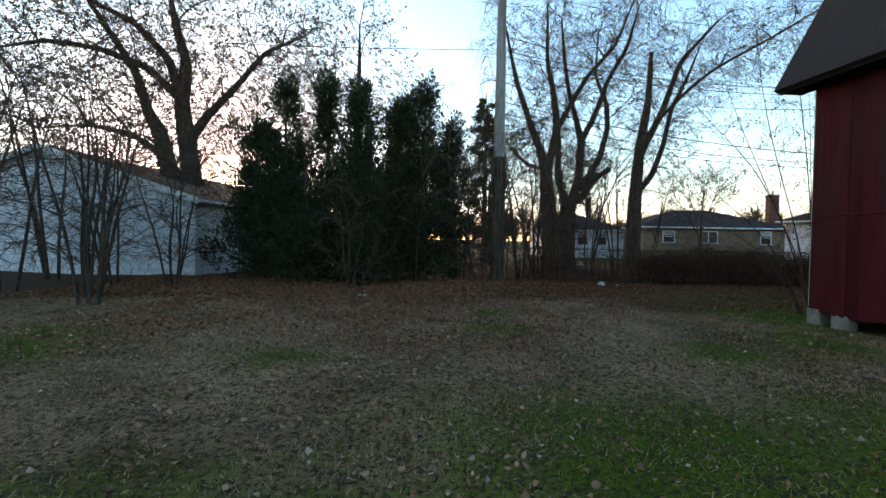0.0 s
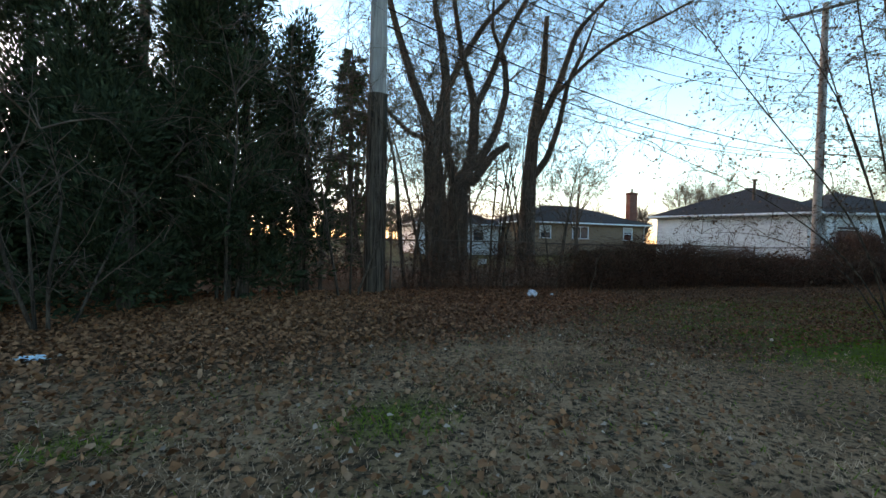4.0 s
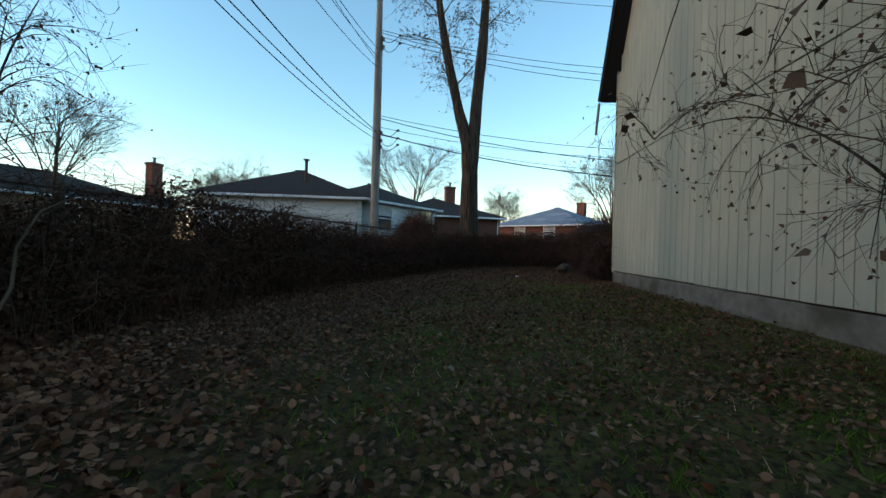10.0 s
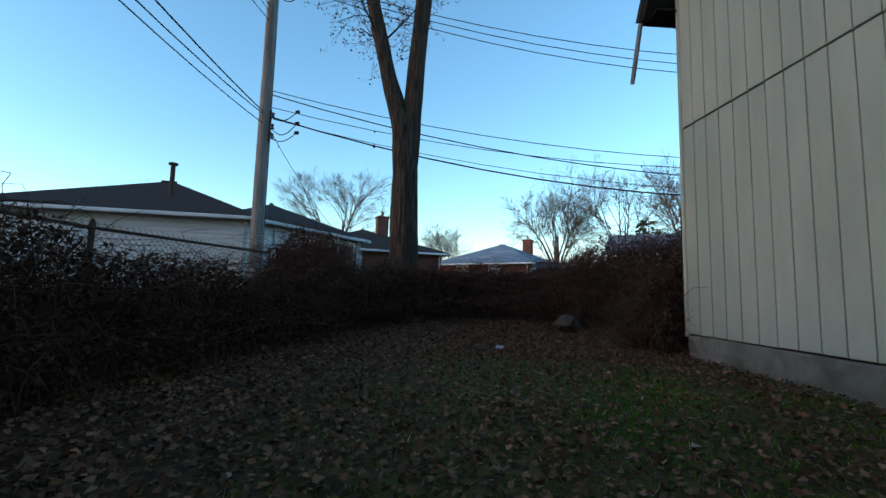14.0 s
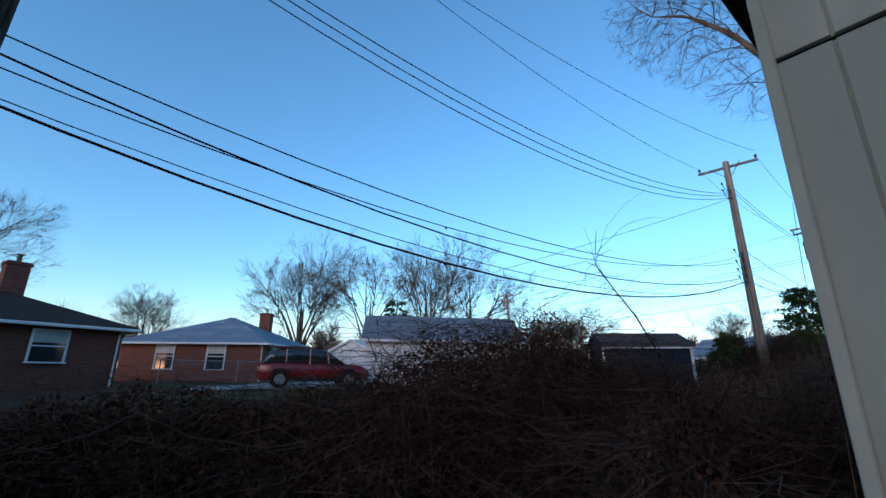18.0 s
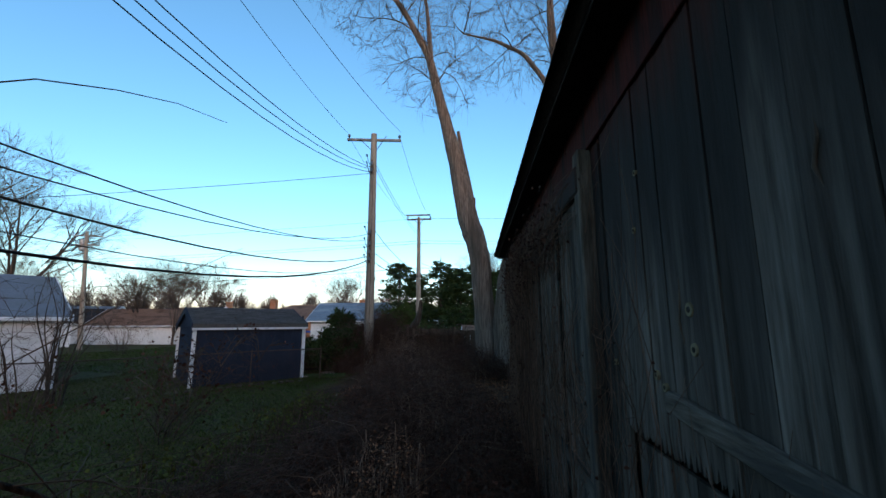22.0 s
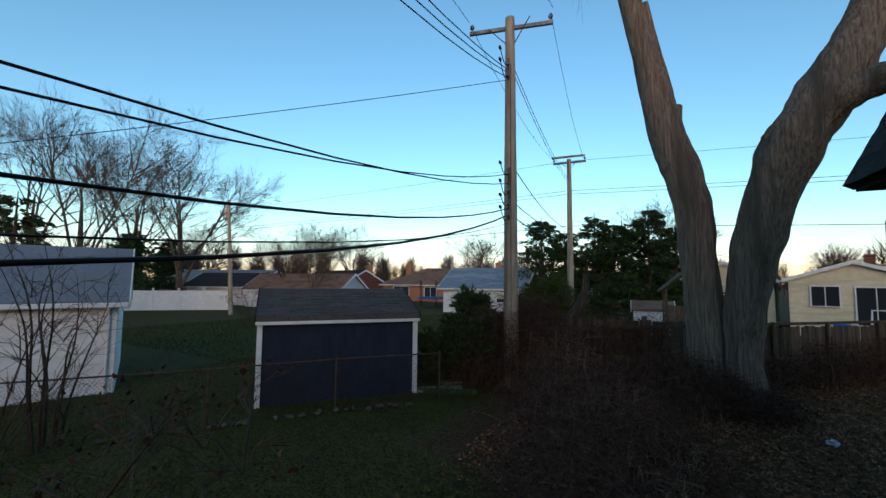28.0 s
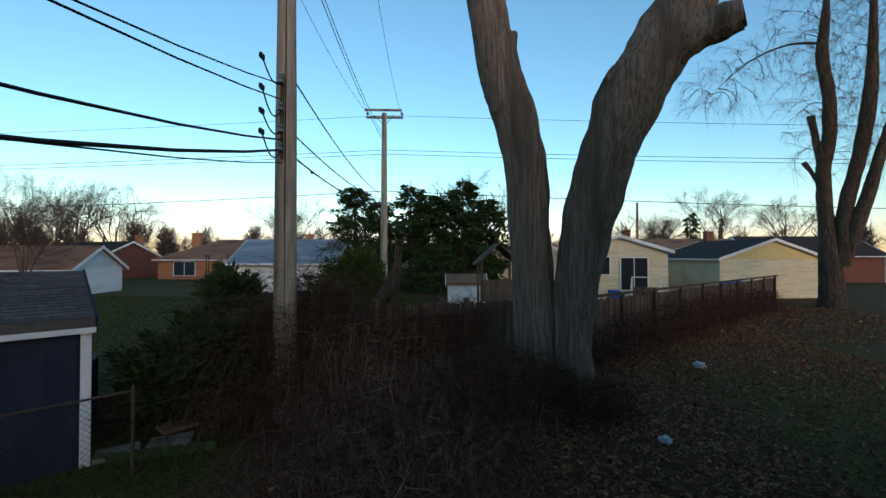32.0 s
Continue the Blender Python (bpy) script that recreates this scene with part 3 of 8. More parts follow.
def sprays(rng, P, D, size, wide=0.11):
    """Narrow pointed green sprays at P, pointing along D."""
    n = len(P)
    e = np.cross(D, rng.normal(size=(n, 3)))
    e /= np.linalg.norm(e, axis=1, keepdims=True) + 1e-9
    s = size * rng.uniform(0.6, 1.4, (n, 1))
    w = s * wide * rng.uniform(0.6, 1.4, (n, 1))
    v = np.stack([P, P + D * s * 0.45 + e * w, P + D * s, P + D * s * 0.5 - e * w], 1).reshape(-1, 3)
    i = np.arange(n)[:, None] * 4
    return v, np.vstack([i + [0, 1, 2], i + [0, 2, 3]])


# ---- trees ----
def limb(rng, p, d, length, r, steps, lift, wander):
    """One wandering line of points with its radii."""
    pts, rad = [np.array(p, float)], [r]
    d = np.array(d, float)
    d /= np.linalg.norm(d)
    for i in range(steps):
        d = d + rng.normal(0, wander, 3) + np.array([0, 0, lift])
        d /= np.linalg.norm(d)
        pts.append(pts[-1] + d * length / steps)
        rad.append(r * (1 - 0.72 * (i + 1) / steps))
    return np.array(pts), np.array(rad), d


def lines_mesh(name, groups, mat, smooth_it=True):
    """groups: (lines of equal length as N x K x 3, radii, sides)."""
    V, F, n = [], [], 0
    for P, R, sides in groups:
        v, f = tubes(P, R, sides)
        V.append(v)
        F.append(f + n)
        n += len(v)
    return quick_mesh(name, np.vstack(V), np.vstack(F), mat, smooth_it)


def pack(lines, sides_of):
    out = {}
    for lv, q, s in lines:
        out.setdefault((len(q), sides_of(lv)), []).append((q, s))
    return [(np.array([a for a, b in g]), np.array([b for a, b in g]), k[1]) for k, g in out.items()]


def trunk_mesh(name, pts, rad, mat, sides=0, rough=0.05, seed=1):
    """A trunk with furrows, root flare and bumps, as one tapered skin."""
    pts, rad = np.asarray(pts, float), np.asarray(rad, float)
    sides = sides or (48 if rad[0] > 0.42 else 18 if rad[0] > 0.1 else 8)
    k = (len(pts) - 1) * (10 if rad[0] > 0.1 else 4) + 1
    u = np.linspace(0, len(pts) - 1, k)
    P = np.stack([np.interp(u, range(len(pts)), pts[:, j]) for j in range(3)], 1)
    for _ in range(4):
        P[1:-1] = (P[:-2] + 2 * P[1:-1] + P[2:]) / 4
    R = np.interp(u, range(len(pts)), rad)
    v, f = tubes(P[None], R[None], sides)
    v = v.reshape(k, sides, 3)
    for i in range(k):
        for j in range(sides):
            o = v[i, j] - P[i]
            n = 0.7 * noise.noise(Vector((j * 0.75 + seed * 7, P[i][2] * 0.9, seed))) + 0.8 * noise.noise(Vector((v[i, j][0] * 2.2, v[i, j][1] * 2.2, v[i, j][2] * 0.9 + seed))) + 0.5 * noise.noise(Vector((v[i, j][0] * 7, v[i, j][1] * 7, v[i, j][2] * 1.8)))
            v[i, j] = P[i] + o * (1 + rough * n * 1.6)
    me = quick_mesh(name, v.reshape(-1, 3), f, mat, True)
    return me


def colonise(rng, seeds, A, step, kill, lift=0.05, wander=0.08, rounds=160):
    """Grows branches from the seeds towards the points A. Returns points and parents."""
    S = np.array(seeds, float)
    m = len(S)
    a = np.arange(3 * m) * 2.399 + rng.uniform(0, 0.6, 3 * m)
    buds = np.repeat(S, 3, 0) + np.stack([np.cos(a), np.sin(a), rng.uniform(0.7, 1.5, 3 * m)], 1) * step * 1.1
    P, par, kids = np.vstack([S, buds]), np.r_[np.full(m, -1), np.repeat(np.arange(m), 3)], np.r_[np.full(m, 9), np.zeros(3 * m, int)]
    D = np.linalg.norm(A[:, None] - P[None, m:], axis=2)
    near, dist = D.argmin(1) + m, D.min(1)
    for _ in range(rounds):
        ok = (dist > kill) & (kids[near] < 6)
        A, near, dist = A[ok], near[ok], dist[ok]
        if not len(A):
            break
        u = (A - P[near]) / dist[:, None]
        act, inv = np.unique(near, return_inverse=True)
        s = np.zeros((len(act), 3))
        np.add.at(s, inv, u)
        back = np.where(par[act, None] >= 0, P[act] - P[np.maximum(par[act], 0)], 0) / step
        s = s / (np.linalg.norm(s, axis=1, keepdims=True) + 1e-6) + 0.75 * back + rng.normal(0, wander, s.shape) + [0, 0, lift]
        s /= np.linalg.norm(s, axis=1, keepdims=True) + 1e-6
        Q = P[act] + s * step
        kids[act] += 1
        n0 = len(P)
        P, par, kids = np.vstack([P, Q]), np.r_[par, act], np.r_[kids, np.zeros(len(Q), int)]
        D = np.linalg.norm(A[:, None] - Q[None], axis=2)
        j = D.argmin(1)
        d = D[np.arange(len(A)), j]
        better = d < dist
        near, dist = np.where(better, n0 + j, near), np.where(better, d, dist)
    return P, par


def branch_chains(P, par, tip, power=2.3):
    """Splits the grown branches into lines with radii that add up towards the stem."""
    n = len(P)
    acc, main = np.zeros(n), np.full(n, -1)
    best = np.zeros(n)
    for i in range(n - 1, -1, -1):
        if acc[i] == 0:
            acc[i] = tip ** power
        p = par[i]
        if p >= 0:
            acc[p] += acc[i]
            if acc[i] > best[p]:
                best[p], main[p] = acc[i], i
    R = acc ** (1 / power)
    out = []
    for i in range(n):
        p = par[i]
        if p < 0 or (main[p] == i and par[p] >= 0):
            continue
        ch = [p, i]
        while main[ch[-1]] >= 0:
            ch.append(main[ch[-1]])
        r = R[ch].copy()
        r[0] = r[1] * 1.15
        q = P[ch].copy()
        for _ in range(3 if len(ch) > 3 else 0):
            q[1:-1] = (q[:-2] + 2 * q[1:-1] + q[2:]) / 4
        out.append((q, r))
    return out, R


def crown_points(rng, trunks, n, start, spread, tops=0.1, flat=0.75):
    """Random places round the upper parts of the stems, widest at half height."""
    w = np.array([np.linalg.norm(np.diff(np.array(p), axis=0), axis=1).sum() for p, r in trunks])
    out = []
    for (pts, rad), m in zip(trunks, rng.multinomial(n, w / w.sum())):
        pts = np.array(pts, float)
        seg = np.r_[0, np.cumsum(np.linalg.norm(np.diff(pts, axis=0), axis=1))]
        u = rng.uniform(start, 1 + tops, m)
        c = np.stack([np.interp(u * seg[-1], seg, pts[:, j]) for j in range(3)], 1)
        c[:, 2] += np.maximum(u - 1, 0) * seg[-1]
        d = rng.normal(size=(m, 3))
        d /= np.linalg.norm(d, axis=1, keepdims=True)
        prof = np.sin(np.pi * np.clip((u - start + 0.12) / (1.22 + tops - start), 0, 1)) ** 0.7
        out.append(c + d * [1, 1, flat] * (spread * prof * rng.uniform(0.02, 1, m) ** 0.45)[:, None])
    return np.vstack(out)


def seeds_on(trunks, start, gap):
    out = []
    for pts, rad in trunks:
        pts = np.array(pts, float)
        seg = np.r_[0, np.cumsum(np.linalg.norm(np.diff(pts, axis=0), axis=1))]
        u = np.linspace(start * seg[-1], seg[-1], max(2, int(seg[-1] * (1 - start) / gap)))
        out.append(np.stack([np.interp(u, seg, pts[:, j]) for j in range(3)], 1))
    return np.vstack(out)


def end_twigs(rng, P, par, R, tip, per, length, r, droop, knots=3):
    """Fine straight-ish twigs along the thin outer branches."""
    i = np.nonzero((par >= 0) & (R < tip * 2.0))[0]
    i = np.repeat(i, per)
    D = P[i] - P[par[i]]
    D /= np.linalg.norm(D, axis=1, keepdims=True) + 1e-9
    D = D + rng.normal(0, 0.55, D.shape) + [0, 0, 0.15]
    D /= np.linalg.norm(D, axis=1, keepdims=True)
    ln = length * rng.uniform(0.35, 1.25, (len(i), 1))
    s = P[par[i]] + (P[i] - P[par[i]]) * rng.uniform(0, 1, (len(i), 1))
    E = s + (D + rng.normal(0, 0.12, D.shape) + [0, 0, -droop]) * ln
    if knots == 2:
        return np.stack([s, E], 1), np.tile(np.array([r, r * 0.4]), (len(i), 1))
    Q = s + D * ln * 0.5 + rng.normal(0, 0.03, D.shape) * ln
    return np.stack([s, Q, E], 1), np.tile(np.array([r, r * 0.75, r * 0.35]), (len(i), 1))


def bare_tree(rng, x, y, trunks, label, mat, n=700, spread=3.0, start=0.3, step=0.35, kill=0.5, tip=0.006, lift=0.05, twigs=1, twig_len=0.5, twig_r=0.0045, leaves=0, leaf_size=0.06, leaf_mat=None, group="", rough=0.05, name="bare_tree", z=None, droop=0.1, tops=0.1, flat=0.75, gap=0.9, power=2.0, wander=0.08, knots=2):
    """trunks: lists of points (relative to the foot) with radii; branches fill the space round their upper parts."""
    z = gz(x, y) - 0.08 if z is None else z
    t = thing(name, pose(x, y, z), label, "tree", group)
    for i, (pts, rad) in enumerate(trunks):
        part("trunk", trunk_mesh("trunk", pts, rad, mat, rough=rough, seed=i + 1), mat, t)
    grow = [(p, r) for p, r in trunks if r[-1] <= 0.1]
    A = crown_points(rng, grow, n, start, spread, tops, flat)
    A = A[A[:, 2] > 0.5]
    P, par = colonise(rng, seeds_on(grow, start, gap), A, step, kill, lift, wander)
    chains, R = branch_chains(P, par, tip, power)
    chains.sort(key=lambda c: -c[1][1])
    heavy = [c for c in chains[:14] if c[1][1] > tip * 3.5 and len(c[0]) > 4]
    for q, r in heavy:
        part("limb", lines_mesh("limb", [(q[None], r[None], 6)], mat), mat, t)
    g = pack([(5 if r[1] > tip * 3 else 3, q, r) for q, r in chains[len(heavy):]], lambda lv: lv)
    tw = end_twigs(rng, P, par, R, tip, twigs, twig_len, twig_r, droop, knots)
    g.append((*tw, 3))
    part("crown", lines_mesh("crown", g, M["twig"]), M["twig"], t)
    if leaves:
        pick = rng.integers(0, len(tw[0]), leaves)
        v, f = leaf_cards(rng, tw[0][pick, -1] + rng.normal(0, 0.04, (leaves, 3)), leaf_size, simple=True)
        tagged(part("leaves", quick_mesh("leaves", v, f, leaf_mat), leaf_mat, t), kind="stuff")
    return t

# ---- ground ----
xs = np.unique(np.concatenate([-np.geomspace(30, 2600, 26), np.arange(-30, 45.01, 0.5), np.geomspace(46, 2600, 26)]))
ys = np.unique(np.concatenate([-np.geomspace(36, 2600, 26), np.arange(-36, 36.01, 0.5), np.geomspace(37, 2600, 26)]))
GX, GY = np.meshgrid(xs, ys, indexing="ij")
GZ = ground_z(GX, GY) - 0.02
gi = (np.arange(len(xs) - 1)[:, None] * len(ys) + np.arange(len(ys) - 1)[None]).ravel()
gme = quick_mesh("ground", np.stack([GX, GY, GZ], -1).reshape(-1, 3), np.stack([gi, gi + len(ys), gi + len(ys) + 1, gi + 1], 1), ground_material(), True)


def lawn_share(x, y):
    """1 where grass grows, towards 0 under the hedges, the trees and the brambles."""
    x, y = np.asarray(x, float), np.asarray(y, float)
    edge = 9.6 + 2.9 * smooth(0, 8, x)
    s = 1 - smooth(-0.6, 1.2, y - edge) * (1 - smooth(22, 24, y))
    s = np.minimum(s, np.where((x > 15.3) & (x < 21.5) & (y < 13), 0.15 + 0.85 * smooth(20.3, 21.2, x + 0.1 * y), 1))
    s = np.minimum(s, np.where((y < -3.5) & (x < 24), 0.08 + 0.75 * (1 - smooth(15.4, 16.6, x)) * (1 - 0.55 * smooth(11, 15, -y)), 1))
    return s


GREENS = ((1.3, 2.0, 1.3, 0.8), (3.0, 1.7, 1.6, 0.9), (1.05, 8.35, 0.45, 0.28), (-0.76, 8.53, 0.3, 0.2), (14.2, 10.5, 0.8, 0.4), (12.05, 11.15, 0.4, 0.22), (11.9, 12.1, 0.3, 0.16), (11.2, 11.1, 0.45, 0.28), (12.0, 10.45, 0.4, 0.22), (13.3, 10.9, 1.0, 0.5), (10.9, 10.1, 0.5, 0.3), (1.5, 2.7, 2.0, 1.4), (3.8, 2.6, 2.3, 1.6), (-1.6, 1.9, 1.9, 0.7), (-1.9, 5.0, 0.6, 0.4), (0.9, 6.9, 0.6, 0.5), (3.7, 5.5, 0.7, 0.6), (-5.8, 5.0, 1.4, 1.6), (7.0, 8.6, 1.6, 1.6), (5.6, 6.2, 0.8, 0.9), (-5.5, 1.8, 1.2, 0.7), (8.6, 11.9, 0.6, 0.25))


def green_share(x, y):
    """Where the lawn is still green: patches in the yard, most of the neighbouring lawns."""
    x, y = np.asarray(x, float), np.asarray(y, float)
    g = np.zeros(np.broadcast(x, y).shape) + 0.05 + 0.3 * smooth(4, 7, x) * smooth(7, 9, y)
    for cx, cy, rx, ry in GREENS:
        g = np.maximum(g, np.exp(-(((x - cx) / rx) ** 2 + ((y - cy) / ry) ** 2) ** 1.3))
    out = np.maximum(smooth(20.3, 21.2, x + 0.1 * y), smooth(6.5, 8.5, -y) * (1 - smooth(17, 18.5, x)))
    return np.maximum(g, 0.55 * np.maximum(out, smooth(22, 24, y))) * lawn_share(x, y)


gn = gme.attributes.new("green", 'FLOAT', 'POINT')
gn.data.foreach_set("value", green_share(GX, GY).ravel().astype(np.float32))


def dry_share(x, y):
    """Tan dry grass: most of the open yard, little beside the hedge and the barn."""
    yard = (1 - 0.85 * smooth(20.0, 21.0, x + 0.1 * y)) * (1 - 0.85 * smooth(3.0, 5.0, -np.asarray(y, float)))
    return lawn_share(x, y) * yard * (1 - 0.85 * smooth(2.5, 5.5, x) * smooth(6.5, 9.5, y))


la = gme.attributes.new("dry", 'FLOAT', 'POINT')
la.data.foreach_set("value", dry_share(GX, GY).ravel().astype(np.float32))
single("ground", gme, "patchy lawn of green and dry grass with bare soil", "ground", kind="structure")

# ---- barn ----
BX, BY, BA = 15.87, 9.34, 8.8
BL, BW = 12.75, 9.0
barn = thing("barn", pose(BX, BY, 0, 0, 0, BA), "old gambrel barn, beige panel gable, red and weathered grey plank sides", "barn")
for c, s in (((-BW / 2, -0.09, -0.02), (BW + 0.06, 0.24, 0.58)), ((-BW / 2, -BL + 0.1, -0.02), (BW + 0.06, 0.24, 0.58)), ((-0.1, -BL / 2, 0.06), (0.24, BL - 0.5, 0.5)), ((-BW + 0.1, -BL / 2 - 0.8, 0.0), (0.24, BL - 2.2, 0.42)), ((-BW + 0.08, -0.55, 0.02), (0.22, 0.3, 0.4))):
    part("foundation", Geo().box(c, s, bevel=0.02), M["concrete"], barn, "cracked grey concrete footing")
for c, s in (((-BW / 2, -0.12, 2.7), (BW - 0.1, 0.08, 5.0)), ((-BW / 2, -BL + 0.12, 2.5), (BW - 0.1, 0.08, 4.6)), ((-BW + 0.12, -BL / 2, 2.4), (0.08, BL - 0.4, 4.2)), ((-0.42, -BL / 2, 2.4), (0.08, BL - 0.4, 4.2))):
    part("inner_wall", Geo().box(c, s, bevel=0), M["dark_wood"], barn, "dark boards behind the siding")
EAVE, OVER, RUN = 4.38, 0.28, 1.67
OVER_WEST = 0.42
RISE, TOP = RUN * math.tan(radians(62.5)), 9.6


def siding_panel(w, h, n, cut=()):
    """Grooved panel; cut gives the heights of strips that end at the roof."""
    g = Geo()
    step = w / n
    for i in range(n):
        k = cut[i] if cut else h
        g.box((step * (i + 0.5), -0.012, k / 2), (step, 0.012, k), bevel=0)
        g.box((step * (i + 0.5), 0.0, k / 2), (step - 0.011, 0.018, k - 0.002), bevel=0.003)
    return g


lower = siding_panel(1.218, 2.495, 6).mesh("siding_panel", M["siding_beige"])
upper = siding_panel(1.218, 2.465, 6).mesh("siding_panel", M["siding_beige"])
cut = [min(2.465, EAVE + 0.10 + 1.92 * (OVER + 0.203 * i) - 2.8 - 0.1) for i in range(6)]
upper_west = siding_panel(1.218, 2.465, 6, cut).mesh("siding_panel", M["siding_beige"])
upper_east = siding_panel(1.218, 2.465, 6, cut[::-1]).mesh("siding_panel", M["siding_beige"])
for i in range(8):
    w = 1.218 * (i + 1)
    if w <= BW + 0.9:
        x = -min(w, BW)
        part("siding_panel", lower, None, barn, m=pose(x, 0.022 + 0.002 * (i % 2), 0.285 + 0.004 * (i % 3)))
        part("siding_panel", upper_east if i == 0 else upper_west if i == 7 else upper, None, barn, m=pose(x, 0.026 + 0.002 * (i % 2), 2.8))
g = Geo()
g.slab([(-0.26, 0.0, 5.27), (-BW + 0.26, 0.0, 5.27), (-BW + 1.36, 0.0, EAVE + RISE - 0.2), (-BW / 2, 0.0, TOP - 0.25), (-1.36, 0.0, EAVE + RISE - 0.2)], (0, 0.02, 0))
part("gable_panel", g, M["siding_beige"], barn)
g = Geo().slab([(-0.02, -BL, 4.3), (-BW + 0.02, -BL, 4.3), (-BW + 0.02, -BL, 4.7), (-BW + 1.36, -BL, EAVE + RISE - 0.2), (-BW / 2, -BL, TOP - 0.25), (-1.36, -BL, EAVE + RISE - 0.2), (-0.02, -BL, 4.7)], (0, 0.03, 0))
part("gable_panel", g, M["red_old"], barn)
g = Geo().box((0.012, 0.03, 2.75), (0.05, 0.045, 5.0), bevel=0.006)
part("corner_trim", g, M["siding_beige"], barn, "beige corner strip")


def plank(rng, w, h, ragged=0.0, foot=0.0):
    """A sawn board with a slight cup, an uneven lower end and softened edges; it stands on z = 0."""
    g = Geo()
    k = 9 if ragged > 0.1 else 5
    low = [rng.uniform(0, foot) + (rng.uniform(0, ragged) ** (2 if ragged > 0.1 else 1) if ragged else 0) for _ in range(k)]
    v, f = [], []
    for i in range(k):
        x = -w / 2 + w * i / (k - 1)
        cup = 0.006 * math.cos(math.pi * i / (k - 1)) ** 2 - (0.006 if i in (0, k - 1) else 0)
        v += [(x, 0.011 + cup, low[i]), (x, 0.011 + cup, h), (x, -0.011, low[i]), (x, -0.011, h)]
    for i in range(k - 1):
        a, b = 4 * i, 4 * i + 4
        f += [[a, b, b + 1, a + 1], [a + 2, a + 3, b + 3, b + 2], [a, a + 2, b + 2, b], [a + 1, b + 1, b + 3, a + 3]]
    f += [[0, 1, 3, 2], [4 * k - 4, 4 * k - 2, 4 * k - 1, 4 * k - 3]]
    f = [q[::-1] for q in f]
    return g.add(v, f)


rng = np.random.default_rng(5)
# red west side and grey south side
red_boards = [plank(rng, 0.205, 4.25, 0.05, 0.04).mesh("wall_board", M["red_paint"]) for _ in range(4)]
for i in range(62):
    part("wall_board", red_boards[i % 4], None, barn, m=pose(-BW - 0.012 - 0.004 * (i % 3), -0.11 - 0.208 * i, 0.13 + 0.02 * rng.uniform(), 0, 0, 90))
g = Geo().box((-BW - 0.03, -BL / 2, 1.98), (0.02, BL - 0.1, 0.03), bevel=0.004)
part("batten", g, M["red_paint"], barn, "thin dark red rail")
grey_boards = [plank(rng, 0.205, 4.2, 0.08, 0.05).mesh("wall_board", M["barn_wood"]) for _ in range(5)]
for i in range(42):
    part("wall_board", grey_boards[i % 5], None, barn, m=pose(-0.1 - 0.213 * i, -BL - 0.012 - 0.004 * (i % 3), 0.15, 0, 0, 180))
# weathered east side: boards over the rotten opening end ragged, and shorter boards stand below it
HOLE_S = (0.0, 0.5, 0.62, 0.66, 0.75, 0.82, 0.87, 0.93, 1.02, 1.15, 1.22, 1.30, 1.40, 1.60, 1.70, 1.90, 2.05, 2.16, 2.4, 4.5)
HOLE_Z = (2.30, 2.36, 2.44, 2.40, 2.20, 2.34, 2.52, 2.58, 2.55, 2.50, 2.56, 2.30, 2.08, 2.10, 2.26, 2.34, 2.28, 2.10, 2.02, 2.02)


def torn_board(rng, s0, w, top):
    """A board whose lower end follows the torn edge of the opening, split into splinters."""
    g, k = Geo(), 21
    v, f = [], []
    for i in range(k):
        x = -w / 2 + w * i / (k - 1)
        cup = 0.006 * math.cos(math.pi * i / (k - 1)) ** 2
        low = float(np.interp(s0 + x, HOLE_S, HOLE_Z)) + rng.uniform(-0.02, 0.02) + (rng.uniform(0.02, 0.10) if i % 4 == 2 else 0)
        v += [(x, 0.011 + cup, low), (x, 0.011 + cup, top), (x, -0.011, low + 0.02), (x, -0.011, top)]
    for i in range(k - 1):
        a, b = 4 * i, 4 * i + 4
        f += [[a, b, b + 1, a + 1], [a + 2, a + 3, b + 3, b + 2], [a, a + 2, b + 2, b], [a + 1, b + 1, b + 3, a + 3]]
    f += [[0, 1, 3, 2], [4 * k - 4, 4 * k - 2, 4 * k - 1, 4 * k - 3]]
    return g.add(v, [q[::-1] for q in f]).mesh("wall_board", M["barn_wood"])


foot_boards = [plank(rng, 0.217, 1.70, 0.05, 0.05).mesh("wall_board", M["barn_wood"]) for _ in range(3)]
for i in range(56):
    s = 0.13 + 0.2275 * i
    if s > BL - 0.05:
        break
    lift = 0.006 * rng.uniform(-1, 1)
    tilt = rng.normal(0, 0.35)
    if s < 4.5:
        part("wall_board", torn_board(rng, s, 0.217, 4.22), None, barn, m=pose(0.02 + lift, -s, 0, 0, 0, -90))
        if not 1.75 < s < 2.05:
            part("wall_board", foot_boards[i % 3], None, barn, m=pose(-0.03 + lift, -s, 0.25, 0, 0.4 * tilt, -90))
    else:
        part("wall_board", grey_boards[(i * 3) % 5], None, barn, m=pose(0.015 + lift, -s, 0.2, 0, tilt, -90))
for y0, y1, z0, z1 in ((-0.2, -1.46, 1.99, 2.03), (-2.06, -3.9, 2.10, 2.28)):
    g = Geo()
    ln = math.hypot(y1 - y0, z1 - z0)
    g.box((0, 0, 0), (0.05, ln, 0.10), bevel=0.014, m=Euler((math.atan2(z1 - z0, y1 - y0) + math.pi, 0, 0)).to_matrix())
    part("cross_board", g, M["grey_board"], barn, "grey split cross board", pose(0.058, (y0 + y1) / 2, (z0 + z1) / 2))
